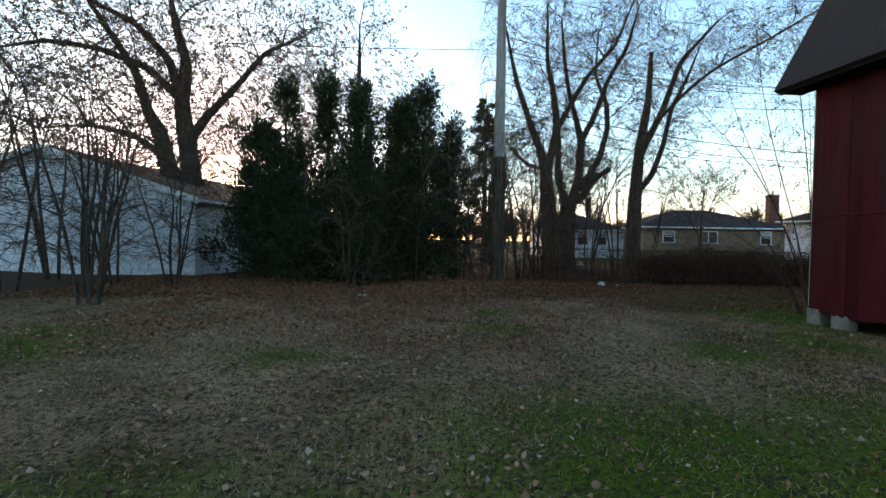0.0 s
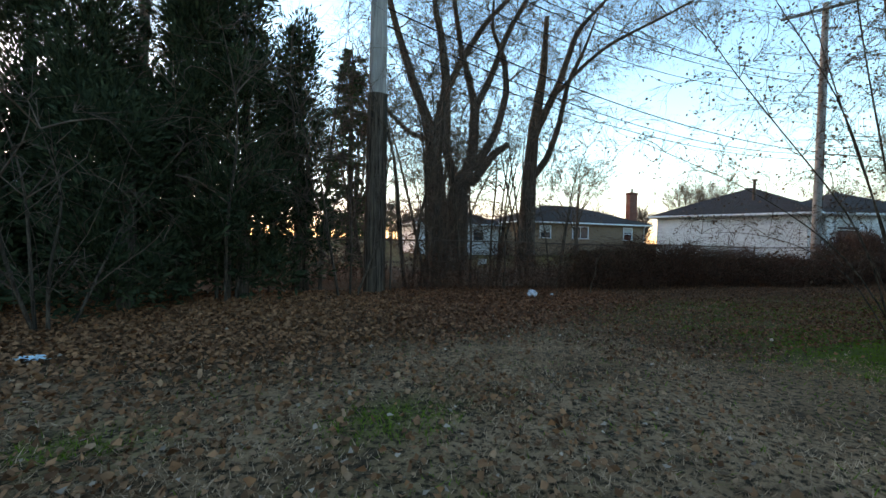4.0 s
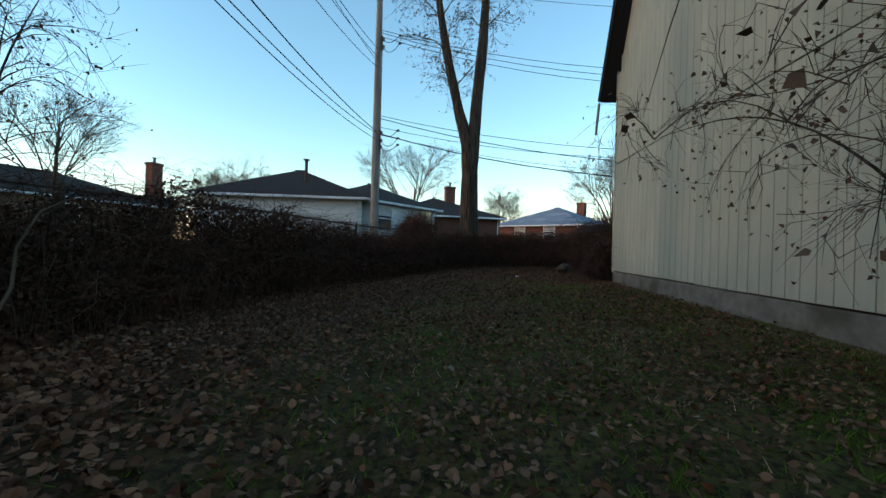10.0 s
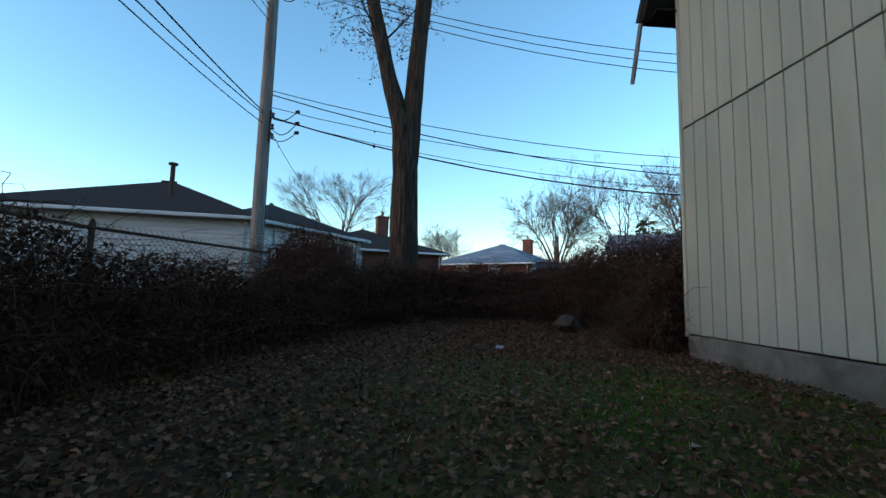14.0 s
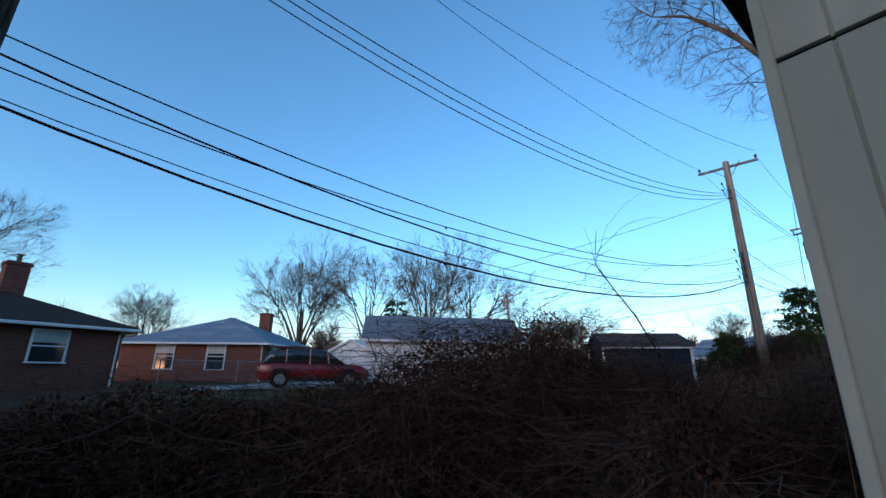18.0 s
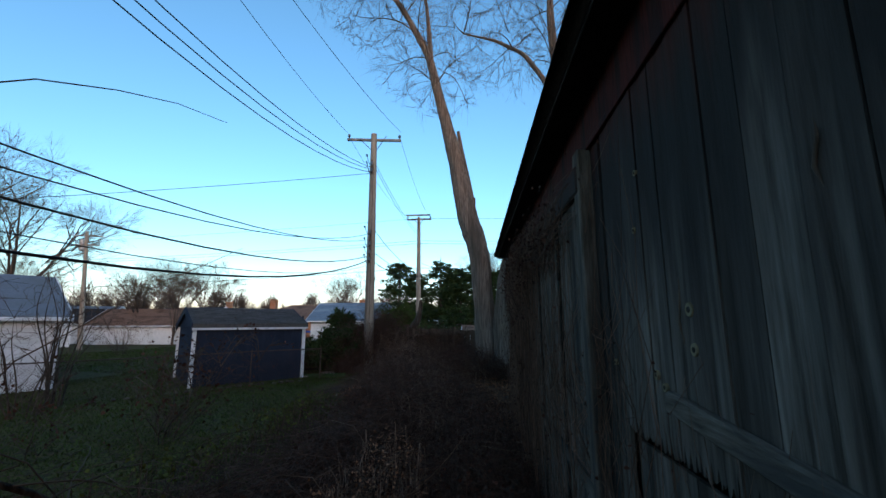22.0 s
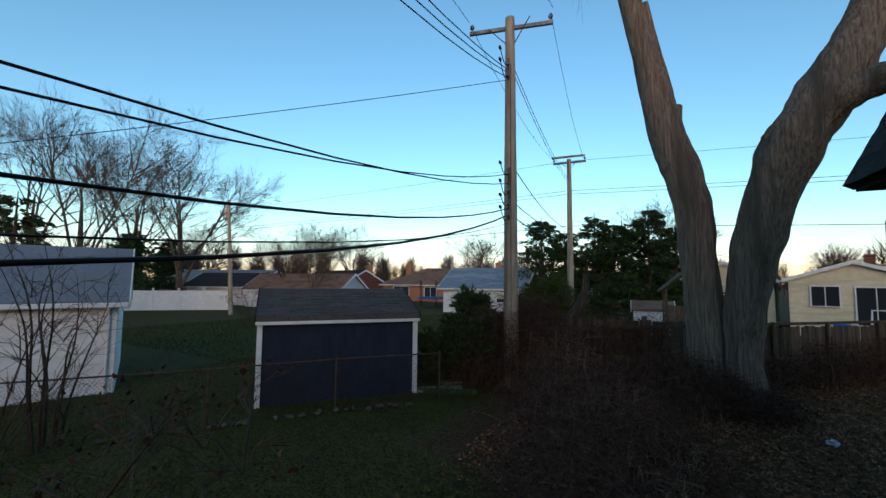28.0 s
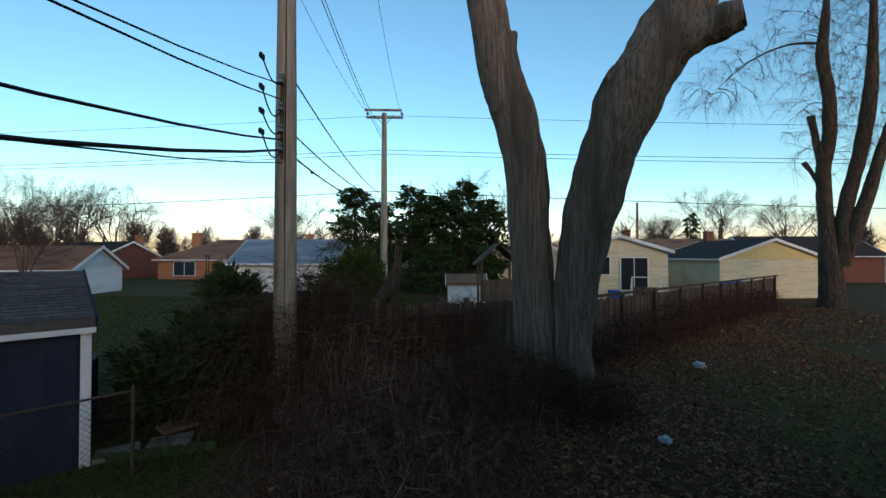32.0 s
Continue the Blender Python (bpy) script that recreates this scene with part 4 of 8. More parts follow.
for k in range(14):
    g = Geo().box((0, 0, 0), (0.05, 0.35 + 0.1 * (k % 3), 0.05), rz=rng.uniform(-25, 25), bevel=0.008)
    part("broken_lath", g, M["dark_wood"], barn, "rotten broken lath in the hole", pose(-0.10 - 0.03 * (k % 3), -0.4 - 0.14 * k, 2.06 + 0.08 * (k % 5), rng.uniform(-14, 14)))
for s, z, w in ((1.52, 2.97, 0.030), (1.07, 3.27, 0.022), (1.52, 3.42, 0.022), (1.74, 3.52, 0.018), (3.67, 2.70, 0.034), (3.66, 2.53, 0.030), (4.07, 2.38, 0.026), (3.98, 2.33, 0.024), (4.21, 3.17, 0.022), (4.13, 3.49, 0.02), (4.70, 2.39, 0.02)):
    kn = part("knot", Geo().tube([(0.028, -s, z), (0.044, -s, z), (0.046, -s, z)], [w, w * 0.92, w * 0.8], 12), M["knot_wood"], barn, "tan dry knot in a board")
    part("knot_heart", Geo().tube([(0.044, -s + 0.003, z), (0.049, -s + 0.003, z)], [w * 0.5, w * 0.35], 10), M["dark_wood"], kn)
# plank door that stands proud, with its post, head board and battens
door = part("barn_door", Geo().box((0.05, -7.1, 1.95), (0.03, 3.85, 3.5), bevel=0.005), M["dark_wood"], barn, "tall weathered plank door overgrown with vines")
wide = [plank(rng, 0.40, 3.44, 0.05, 0.03).mesh("door_plank", M["door_wood"]) for _ in range(3)]
for i in range(9):
    part("door_plank", wide[i % 3], None, door, m=pose(0.085, -5.40 - 0.415 * i, 0.22, 0, 0, -90))
for s in (6.07, 7.36, 8.75):
    part("batten", Geo().box((0.104, -s, 1.93), (0.03, 0.07, 3.44), bevel=0.006), M["dark_wood"], door, "dark batten strip")
part("door_post", Geo().box((0.07, -5.10, 2.1), (0.12, 0.16, 3.85), bevel=0.012), M["door_wood"], barn, "grey door post")
part("brace", Geo().box((0, 0, 0), (0.03, 3.7, 0.12), bevel=0.01, m=Euler((radians(-1), 0, 0)).to_matrix()), M["grey_board"], door, "pale split rail across the door", pose(0.118, -6.95, 1.47))
for s, z0, ln in ((3.75, 2.55, 0.3), (4.35, 1.9, 0.22), (2.9, 3.0, 0.2)):
    part("splinter", Geo().tube([(0.036, -s, z0), (0.045, -s - 0.012, z0 + ln * 0.3), (0.043, -s + 0.01, z0 + ln * 0.7), (0.036, -s, z0 + ln)], [0.002, 0.007, 0.005, 0.002], 7), M["fence_wood"], barn, "pale split in a board")
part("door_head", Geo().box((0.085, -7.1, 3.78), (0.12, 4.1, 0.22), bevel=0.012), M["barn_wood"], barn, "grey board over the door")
part("frieze_board", Geo().box((0.045, -BL / 2, 4.19), (0.025, BL - 0.04, 0.36), bevel=0.005), M["red_old"], barn, "faded red board under the eave")
part("corner_post", Geo().box((-0.01, -BL + 0.04, 2.2), (0.12, 0.12, 4.2), bevel=0.02), M["barn_wood"], barn, "split grey corner post")
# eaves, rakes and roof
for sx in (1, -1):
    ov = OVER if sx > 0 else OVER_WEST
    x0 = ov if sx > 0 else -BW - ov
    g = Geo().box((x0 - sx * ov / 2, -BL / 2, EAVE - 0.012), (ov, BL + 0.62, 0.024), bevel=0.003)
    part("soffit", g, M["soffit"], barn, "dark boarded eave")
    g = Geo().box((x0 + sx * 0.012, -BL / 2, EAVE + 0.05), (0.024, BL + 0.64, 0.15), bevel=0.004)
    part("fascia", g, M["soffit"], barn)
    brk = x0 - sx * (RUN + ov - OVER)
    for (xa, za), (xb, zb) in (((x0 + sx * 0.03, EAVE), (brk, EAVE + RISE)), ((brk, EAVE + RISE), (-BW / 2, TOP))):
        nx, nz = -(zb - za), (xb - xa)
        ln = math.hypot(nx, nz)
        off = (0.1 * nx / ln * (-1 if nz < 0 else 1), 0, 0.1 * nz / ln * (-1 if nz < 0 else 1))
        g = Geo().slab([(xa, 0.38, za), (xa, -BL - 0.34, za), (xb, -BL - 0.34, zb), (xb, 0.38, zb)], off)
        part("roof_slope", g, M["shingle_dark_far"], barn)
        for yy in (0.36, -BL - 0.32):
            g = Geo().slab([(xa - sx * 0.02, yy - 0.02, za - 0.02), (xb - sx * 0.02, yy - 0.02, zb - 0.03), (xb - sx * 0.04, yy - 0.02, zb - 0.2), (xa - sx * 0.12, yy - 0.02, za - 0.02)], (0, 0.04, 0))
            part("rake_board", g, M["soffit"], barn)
tab = Geo().box((0, 0, 0), (0.008, 0.298, 0.17), bevel=0.002).mesh("shingle", M["shingle_dark"])
rest = Geo()
ca, sa = math.cos(radians(62.5)), math.sin(radians(62.5))
count = 0
for r in range(27):
    for c in range(46):
        d = 0.06 + 0.14 * r
        y = 0.30 - 0.3 * (c + 0.5 * (r % 2)) - 0.15
        if y < -BL - 0.2:
            continue
        at = (OVER + 0.03 - ca * d + 0.106 * sa, y, EAVE + sa * d + 0.106 * ca + 0.006 * rng.uniform())
        if y < -9.8 and r < 27 and count < 300:
            part("shingle", tab, None, barn, m=pose(*at, 0, -27.5 + rng.normal(0, 1.2), 0))
            count += 1
        else:
            rest.box(at, (0.008, 0.298, 0.17), bevel=0, m=Euler((0, radians(-27.5), 0)).to_matrix())
tagged(part("shingles", rest, M["shingle_dark"], barn), kind="stuff")
single("hanging_board", Geo().tube([(16.10, 9.75, 4.34), (16.22, 9.765, 4.0), (16.35, 9.78, 3.63)], [0.03, 0.032, 0.03], 4).mesh("hanging_board", M["pole_grey"]), "loose grey board that hangs from the barn eave", "board")


# ---- houses, garages and sheds ----
def window_part(parent, x, y, z, w, h, rz, split="h"):
    """A window proud of its wall; its outer face looks along the turned -y."""
    win = part("window", Geo().box((0, 0.01, 0), (w, 0.03, h), bevel=0.002), M["glass"], parent, "dark glass window with a white frame", pose(x, y, z, 0, 0, rz))
    g = Geo()
    for sx in (-1, 1):
        g.box((sx * (w / 2 + 0.02), -0.015, 0), (0.08, 0.07, h + 0.12), bevel=0.006)
    g.box((0, -0.015, h / 2 + 0.02), (w, 0.07, 0.08), bevel=0.006).box((0, -0.012, 0), (w, 0.05, 0.05) if split == "h" else (0.05, 0.05, h), bevel=0.005)
    part("window_frame", g, M["white_paint"], win)
    part("window_sill", Geo().box((0, -0.04, -h / 2 - 0.03), (w + 0.2, 0.13, 0.06), bevel=0.008), M["white_paint"], win)
    if w < 1.25:
        part("blind", Geo().box((0, -0.012, h * 0.3), (w * 0.96, 0.01, h * 0.38), bevel=0.001), M["blind"], win)
    return win


def chimney_part(parent, x, y, z0, z1, w, mat):
    c = part("chimney", Geo().box((0, 0, (z0 + z1) / 2), (w, w * 0.75, z1 - z0), bevel=0.01).box((0, 0, z1 - 0.1), (w + 0.1, w * 0.75 + 0.1, 0.14), bevel=0.02), mat, parent, "brick chimney", pose(x, y, 0))
    part("chimney_pot", Geo().tube([(0, 0, z1 - 0.05), (0, 0, z1 + 0.3)], [0.09, 0.08], 10).box((0, 0, z1 + 0.32), (0.26, 0.26, 0.03)), M["concrete"], c)


def house(name, label, x, y, a, L, W, ze, zr, kind, wall, roof, windows=(), chimneys=(), over=0.4, trim="white_paint", z0=None, gutter=True, laps=(), category="house", gable_mat=None, tabs=False):
    """A box house: x along the angle a for L metres, W to the left of that. windows: (side, along, z, w, h)."""
    z0 = min(gz(x, y), gz(x + L * math.cos(radians(a)), y + L * math.sin(radians(a)))) - 0.1 if z0 is None else z0
    t = thing(name, pose(x, y, 0, 0, 0, a), label, category)
    part("wall", Geo().box((L / 2, W / 2, (z0 + ze) / 2), (L, W, ze - z0), bevel=0.01), M[wall], t)
    th = 0.14
    zo = ze - over * (zr - ze) / (W / 2)
    if kind == "gable":
        for sy in (0, 1):
            ya = -over if sy == 0 else W + over
            g = Geo().slab([(-over, ya, zo), (L + over, ya, zo), (L + over, W / 2, zr), (-over, W / 2, zr)], (0, 0, th))
            part("roof_slope", g, M[roof], t)
            if tabs:
                rr = np.random.default_rng(9)
                rows, cols = 17, int((L + 2 * over) / 0.31)
                g = Geo()
                for i in range(rows):
                    for j in range(cols):
                        f0, f1 = i / rows, (i + 1.12) / rows
                        x0 = -over + (j + 0.5 * (i % 2)) * (L + 2 * over) / cols
                        x1 = min(x0 + (L + 2 * over) / cols - 0.008, L + over)
                        ya0, ya1 = ya + (W / 2 - ya) * f0, ya + (W / 2 - ya) * min(f1, 1)
                        za0, za1 = zo + (zr - zo) * f0 + th + 0.016 + 0.005 * rr.uniform(), zo + (zr - zo) * min(f1, 1) + th + 0.003
                        if x1 > x0 + 0.03:
                            g.slab([(x0, ya0, za0), (x1, ya0, za0), (x1, ya1, za1), (x0, ya1, za1)], (0, 0, -0.012))
                tagged(part("shingles", g, M[roof], t), kind="stuff")
        for xe in (0.0, L):
            g = Geo().slab([(xe, 0, ze), (xe, W, ze), (xe, W / 2, zr)], (0.04 if xe else -0.04, 0, 0))
            part("gable", g, M[gable_mat or wall], t)
            e = xe + (over if xe else -over)
            for sy in (0, 1):
                ya = -over if sy == 0 else W + over
                g = Geo().slab([(e, ya, zo - 0.06), (e, W / 2, zr - 0.06), (e, W / 2, zr + th + 0.02), (e, ya, zo + th + 0.02)], (0.03 if xe else -0.03, 0, 0))
                part("barge_board", g, M[trim], t)
    else:
        h = min(W / 2, L / 2)
        zo = ze - over * (zr - ze) / h
        A, B, C, D = (-over, -over, zo), (L + over, -over, zo), (L + over, W + over, zo), (-over, W + over, zo)
        R1, R2 = ((h, W / 2, zr), (L - h, W / 2, zr)) if L >= W else ((L / 2, h, zr), (L / 2, W - h, zr))
        loops = ([A, B, R2, R1], [B, C, R2], [C, D, R1, R2], [D, A, R1]) if L >= W else ([A, B, R1], [B, C, R2, R1], [C, D, R2], [D, A, R1, R2])
        for lp in loops:
            part("roof_slope", Geo().slab(lp, (0, 0, th)), M[roof], t)
        part("roof_cap", Geo().tube([np.array(R1) + [0, 0, th], np.array(R2) + [0, 0, th + 0.001] + np.array([0.02, 0.02, 0])], [0.07, 0.07], 6), M[roof], t)
    if gutter:
        sides = [((L / 2, -over - 0.04), (L + 2 * over, 0.1)), ((L / 2, W + over + 0.04), (L + 2 * over, 0.1))]
        if kind == "hip":
            sides += [((-over - 0.04, W / 2), (0.1, W + 2 * over)), ((L + over + 0.04, W / 2), (0.1, W + 2 * over))]
        for (cx, cy), (sx, sy) in sides:
            part("gutter", Geo().box((cx, cy, zo + 0.04), (sx, sy, 0.12), bevel=0.02), M[trim], t)
        part("downpipe", Geo().tube([(L - 0.15, -0.06, z0 + 0.1), (L - 0.15, -0.06, zo - 0.15), (L - 0.15, -over, zo)], [0.035] * 3, 6), M[trim], t)
    for side in laps:
        span = L if side in (0, 2) else W
        n = int((ze - z0 - 0.15) / 0.15)
        lap = Geo().box((0, 0, 0), (span + 0.02, 0.032, 0.156), bevel=0.002, m=Euler((radians(-9), 0, 0)).to_matrix()).mesh("siding_board", M[wall])
        px, py, rz = ((L / 2, -0.012, 0), (L + 0.012, W / 2, 90), (L / 2, W + 0.012, 180), (-0.012, W / 2, 270))[side]
        for i in range(n):
            part("siding_board", lap, None, t, m=pose(px, py, z0 + 0.28 + 0.15 * i, 0, 0, rz))
    for side, s, z, w, h in windows:
        out = 0.06 if side in laps else 0.03
        px, py, rz = ((s, -out, 0), (L + out, s, 90), (s, W + out, 180), (-out, s, 270))[side]
        window_part(t, px, py, z, w, h, rz, "v" if h > 2 or h < w * 0.6 or w > 1.25 else "h")
    for cx, cy, z1, w, mat in chimneys:
        chimney_part(t, cx, cy, ze - 0.4, z1, w, M[mat])
    return t


# north-east neighbours
house("garage", "white lap-sided garage with a dark hip roof", 21.55, 26.5, -72.5, 7.5, 7.0, 3.0, 4.55, "hip", "white_paint", "shingle_dark_far", laps=(0,), category="garage", over=0.35)
single("flue_pipe", Geo().tube([(0, 0, 0), (0, 0, 1.15)], [0.075, 0.075], 10).tube([(0, 0, 1.15), (0, 0, 1.22)], [0.15, 0.15], 10).mesh("flue_pipe", M["rusty"]), "tall dark metal flue pipe on the garage roof", "pipe", m=pose(24.4, 22.6, 3.75))
house("house_wing", "white house wing with wide windows under a dark roof", 24.4, 19.1, -20, 5.6, 5.5, 2.95, 4.1, "hip", "white_paint", "shingle_dark_far", windows=((0, 1.0, 2.1, 1.1, 1.2), (0, 3.3, 2.1, 1.0, 1.3), (0, 4.6, 2.1, 1.3, 1.5)), over=0.3)
house("house", "red brick ranch house with a dark hip roof", 33.2, 21.2, -61, 8.2, 8.5, 3.05, 4.6, "hip", "brick_red", "shingle_dark_far", windows=((0, 2.6, 2.2, 0.9, 1.2), (0, 5.9, 2.2, 1.0, 1.1)), chimneys=((5.2, 3.2, 5.6, 0.75, "brick_red"),))
house("house", "red brick house with a blue-grey hip roof", 48.7, 15.4, -121, 9.1, 8.5, 3.1, 4.9, "hip", "brick_red", "shingle_blue", windows=((0, 2.9, 2.2, 1.1, 1.5), (0, 6.1, 2.2, 1.1, 1.5)), chimneys=((6.5, 5.6, 5.6, 0.8, "brick_red"),))
house("sun_porch", "white glazed porch on the brick house", 44.6, 7.0, -42, 5.2, 2.6, 2.75, 3.15, "gable", "white_paint", "shingle_blue", windows=((0, 1.2, 2.0, 0.8, 1.1), (0, 2.6, 2.0, 0.8, 1.1), (0, 4.0, 2.0, 0.8, 1.1)), over=0.25)
house("garage", "small white gabled garage beside a driveway", 48.4, -1.0, -41, 6.0, 3.6, 2.9, 3.8, "gable", "white_paint", "white_paint", category="garage", over=0.2, gutter=False)
house("garage", "white lap-sided garage with a grey shingle roof", 34.4, 4.5, -112.8, 7.5, 5.1, 2.87, 4.15, "gable", "white_paint", "shingle_grey", laps=(0, 1), windows=((0, 3.6, 1.95, 1.1, 0.75),), z0=0.4, category="garage", over=0.22)
shed = house("shed", "dark navy garden shed with white corner boards", 27.64, -3.56, -127.7, 3.44, 3.0, 2.54, 3.07, "gable", "navy", "shingle_shed", z0=0.62, category="shed", over=0.1, gutter=False, tabs=True, trim="navy")
panel = Geo().box((0, 0, 0), (0.2995, 0.012, 1.82), bevel=0.001).mesh("siding_board", M["navy"])
for i in range(11):
    part("siding_board", panel, None, shed, m=pose(0.22 + 0.3 * i, -0.008, 1.62))
for cx, cy in ((-0.02, -0.02), (3.46, -0.02), (-0.02, 3.0), (3.46, 3.0)):
    part("corner_board", Geo().box((cx, cy, 1.58), (0.11, 0.06, 1.94), bevel=0.006), M["white_paint"], shed)
part("eave_board", Geo().box((1.72, -0.11, 2.49), (3.66, 0.03, 0.07), bevel=0.005), M["white_paint"], shed)
# southern neighbours
house("house", "brick gabled house with a dark roof behind the gardens", 75.2, -43.7, 172, 12, 8.5, 3.0, 5.0, "gable", "brick_red", "shingle_dark_far", gable_mat="brick_red", laps=(), chimneys=((10.5, 6.5, 6.0, 0.8, "brick_orange"),), over=0.3)
house("house", "tan brick house with a brown hip roof", 57.5, -44.2, 186, 19, 9, 3.1, 5.2, "hip", "brick_orange", "shingle_brown", windows=((0, 3, 2.0, 2.4, 1.5), (0, 7.5, 2.0, 1.8, 1.4), (0, 12.5, 2.2, 1.6, 1.2)), chimneys=((2.0, 4, 6.2, 0.9, "brick_orange"), (16.0, 3, 6.0, 0.8, "brick_orange")))
house("garage", "long white garage with a brown roof and pale blue gable", 58.2, -23.6, 190, 11, 4.6, 2.6, 4.0, "gable", "white_paint", "shingle_brown", gable_mat="pale_blue", laps=(1,), category="garage", over=0.3)
house("garage", "white garage with a blue-grey roof", 38.6, -29.3, 187, 7.0, 6.0, 3.0, 4.6, "gable", "white_paint", "shingle_blue", windows=((0, 5.3, 2.1, 0.9, 0.6),), category="garage")
house("house", "low red brick house behind spruces", 32.5, -39.5, 188, 12, 8, 3.0, 4.4, "gable", "brick_red", "shingle_dark_far", windows=((0, 4.3, 2.2, 1.1, 0.9), (0, 6.6, 2.2, 1.1, 0.9)))
house("house", "cream-sided house with a low gable and patio door", 8.7, -31.3, -98, 12, 6.0, 3.75, 4.75, "gable", "cream", "shingle_dark_far", windows=((3, 4.3, 2.75, 1.3, 1.2), (3, 2.1, 2.2, 1.7, 2.2), (0, 2.5, 2.6, 0.8, 1.4)), laps=(3,), chimneys=((7, 1.5, 5.6, 0.7, "brick_red"),), over=0.3)
house("house", "cream house wing with a slate-blue roof", 15.2, -33.5, -98, 9, 5.5, 3.7, 4.9, "gable", "cream", "shingle_blue", windows=((3, 2.5, 2.7, 1.0, 1.4),), over=0.3)
house("garage", "yellow-sided garage with a dark roof", -4.5, -36.4, -77, 7.5, 8.6, 3.2, 4.6, "gable", "cream", "shingle_dark_far", laps=(3,), category="garage", over=0.25, gable_mat="yellow")
house("house", "long red brick house with a brown roof", 6, -51.5, 187, 15, 8, 3.5, 5.4, "gable", "brick_red", "shingle_brown", windows=((0, 3, 2.6, 1.6, 1.2),), chimneys=((12, 3, 6.4, 0.9, "brick_red"),))
house("house", "red brick house with a dark green-grey roof", -11, -55.5, 187, 15, 9, 3.5, 5.8, "gable", "brick_red", "shingle_dark_far", windows=((0, 3.2, 2.7, 1.2, 1.4), (0, 8.5, 2.7, 1.4, 1.4)))
house("garage", "white garage by a vinyl fence", 66, -22, 205, 7, 6, 2.8, 4.1, "gable", "white_paint", "shingle_dark_far", category="garage")
house("house", "red brick house with a grey roof", 75, -24, 205, 12, 8, 3.0, 4.6, "gable", "brick_red", "shingle_grey")
# northern and western neighbours
house("house", "tan brick house with a low brown hip roof", 16.6, 34.8, -2, 11.6, 8, 2.85, 4.3, "hip", "brick_tan", "shingle_dark_far", windows=((0, 2.0, 2.0, 0.9, 0.9), (0, 5.2, 2.0, 1.4, 0.9), (0, 9.8, 2.0, 0.8, 1.0)), chimneys=((10.9, 0.9, 5.65, 0.75, "brick_red"),))
house("house", "white house with a glazed back porch", 9.2, 38.5, -2, 7.4, 7, 2.6, 4.0, "hip", "white_paint", "shingle_dark_far", windows=((0, 2.0, 1.9, 0.9, 1.4), (0, 3.5, 1.9, 0.9, 1.4), (0, 5.2, 1.9, 0.9, 1.4)))
house("house", "pale blue house with a low brown gable roof", -8.6, 14.6, 84, 10, 11.6, 2.65, 4.45, "gable", "pale_blue", "shingle_brown", laps=(3,), over=0.3)

# white vinyl fence
vf = thing("vinyl_fence", pose(60.5, -14.3, 0), "white vinyl panel fence on a lawn edge", "fence")
d0 = Vector((-5.4, -5.6, 0))
ang = math.degrees(math.atan2(d0.y, d0.x))
for i in range(4):
    c = d0 * (i + 0.5) / 4
    part("fence_panel", Geo().box((c.x, c.y, 1.6), (d0.length / 4 - 0.1, 0.05, 1.75), rz=ang, bevel=0.01), M["white_paint"], vf)
for i in range(5):
    c = d0 * i / 4
    part("fence_post", Geo().box((c.x, c.y, 1.62), (0.13, 0.13, 2.0), rz=ang, bevel=0.01).box((c.x, c.y, 2.65), (0.17, 0.17, 0.08), rz=ang, bevel=0.03), M["white_paint"], vf)


# ---- poles and cables ----
def utility_pole(x, y, top, r, mat, label, arms=(), lean=(0, 0)):
    z = gz(x, y)
    t = thing("utility_pole", pose(x, y, z), label, "utility pole", "utility poles")
    h = top - z
    part("post", trunk_mesh("post", [(0, 0, -0.3), (lean[0] * 0.5, lean[1] * 0.5, h / 2), (lean[0], lean[1], h)], [r * 1.15, r, r * 0.72], M[mat], sides=16, rough=0.015), M[mat], t)
    part("pole_cap", Geo().tube([(lean[0], lean[1], h - 0.02), (lean[0], lean[1], h + 0.01)], [r * 0.73, r * 0.6], 12), M[mat], t)
    for az, ln, head in arms:
        a = radians(head)
        k = az - z
        cx, cy = lean[0] * k / h + 0.16 * math.sin(a), lean[1] * k / h - 0.16 * math.cos(a)
        part("cross_arm", Geo().box((cx, cy, k), (ln, 0.09, 0.11), rz=head, bevel=0.012), M["pole_grey"], t, "grey timber cross arm")
        for s in (-0.47, 0.47):
            px, py = cx + s * ln * math.cos(a), cy + s * ln * math.sin(a)
            part("insulator", Geo().tube([(px, py, k + 0.05), (px, py, k + 0.12), (px, py, k + 0.14), (px, py, k + 0.2), (px, py, k + 0.26)], [0.02, 0.025, 0.06, 0.065, 0.03], 10), M["porcelain"], t)
    return t


p1 = utility_pole(1.95, 15.1, 11.5, 0.19, "pole_grey", "tall grey utility pole beside the chain-link fence")
part("lower_post", trunk_mesh("lower_post", [(0, 0, -0.25), (0, 0, 1.6), (0, 0, 3.0), (0, 0, 4.4)], [0.25, 0.24, 0.235, 0.228], M["bark"], 20, 0.012), M["bark"], p1, "dark weathered lower length")
p2 = utility_pole(20.8, 17.42, 11.35, 0.15, "pole_grey", "slim grey utility pole behind the hedge", ((11.05, 2.9, -61),))
p3 = utility_pole(23.75, -8.1, 10.65, 0.17, "pole_wood", "brown wooden utility pole with a grey cross arm", ((10.45, 2.3, 16),))
p4 = utility_pole(25.6, -21.4, 10.4, 0.16, "pole_wood", "brown utility pole with a dark cross arm", ((10.25, 1.8, 8),))
p5 = utility_pole(50.0, -17.0, 9.6, 0.15, "pole_wood", "utility pole with a transformer can", ((9.3, 2.0, 30), (8.6, 1.6, 30)), lean=(0.5, 0.3))
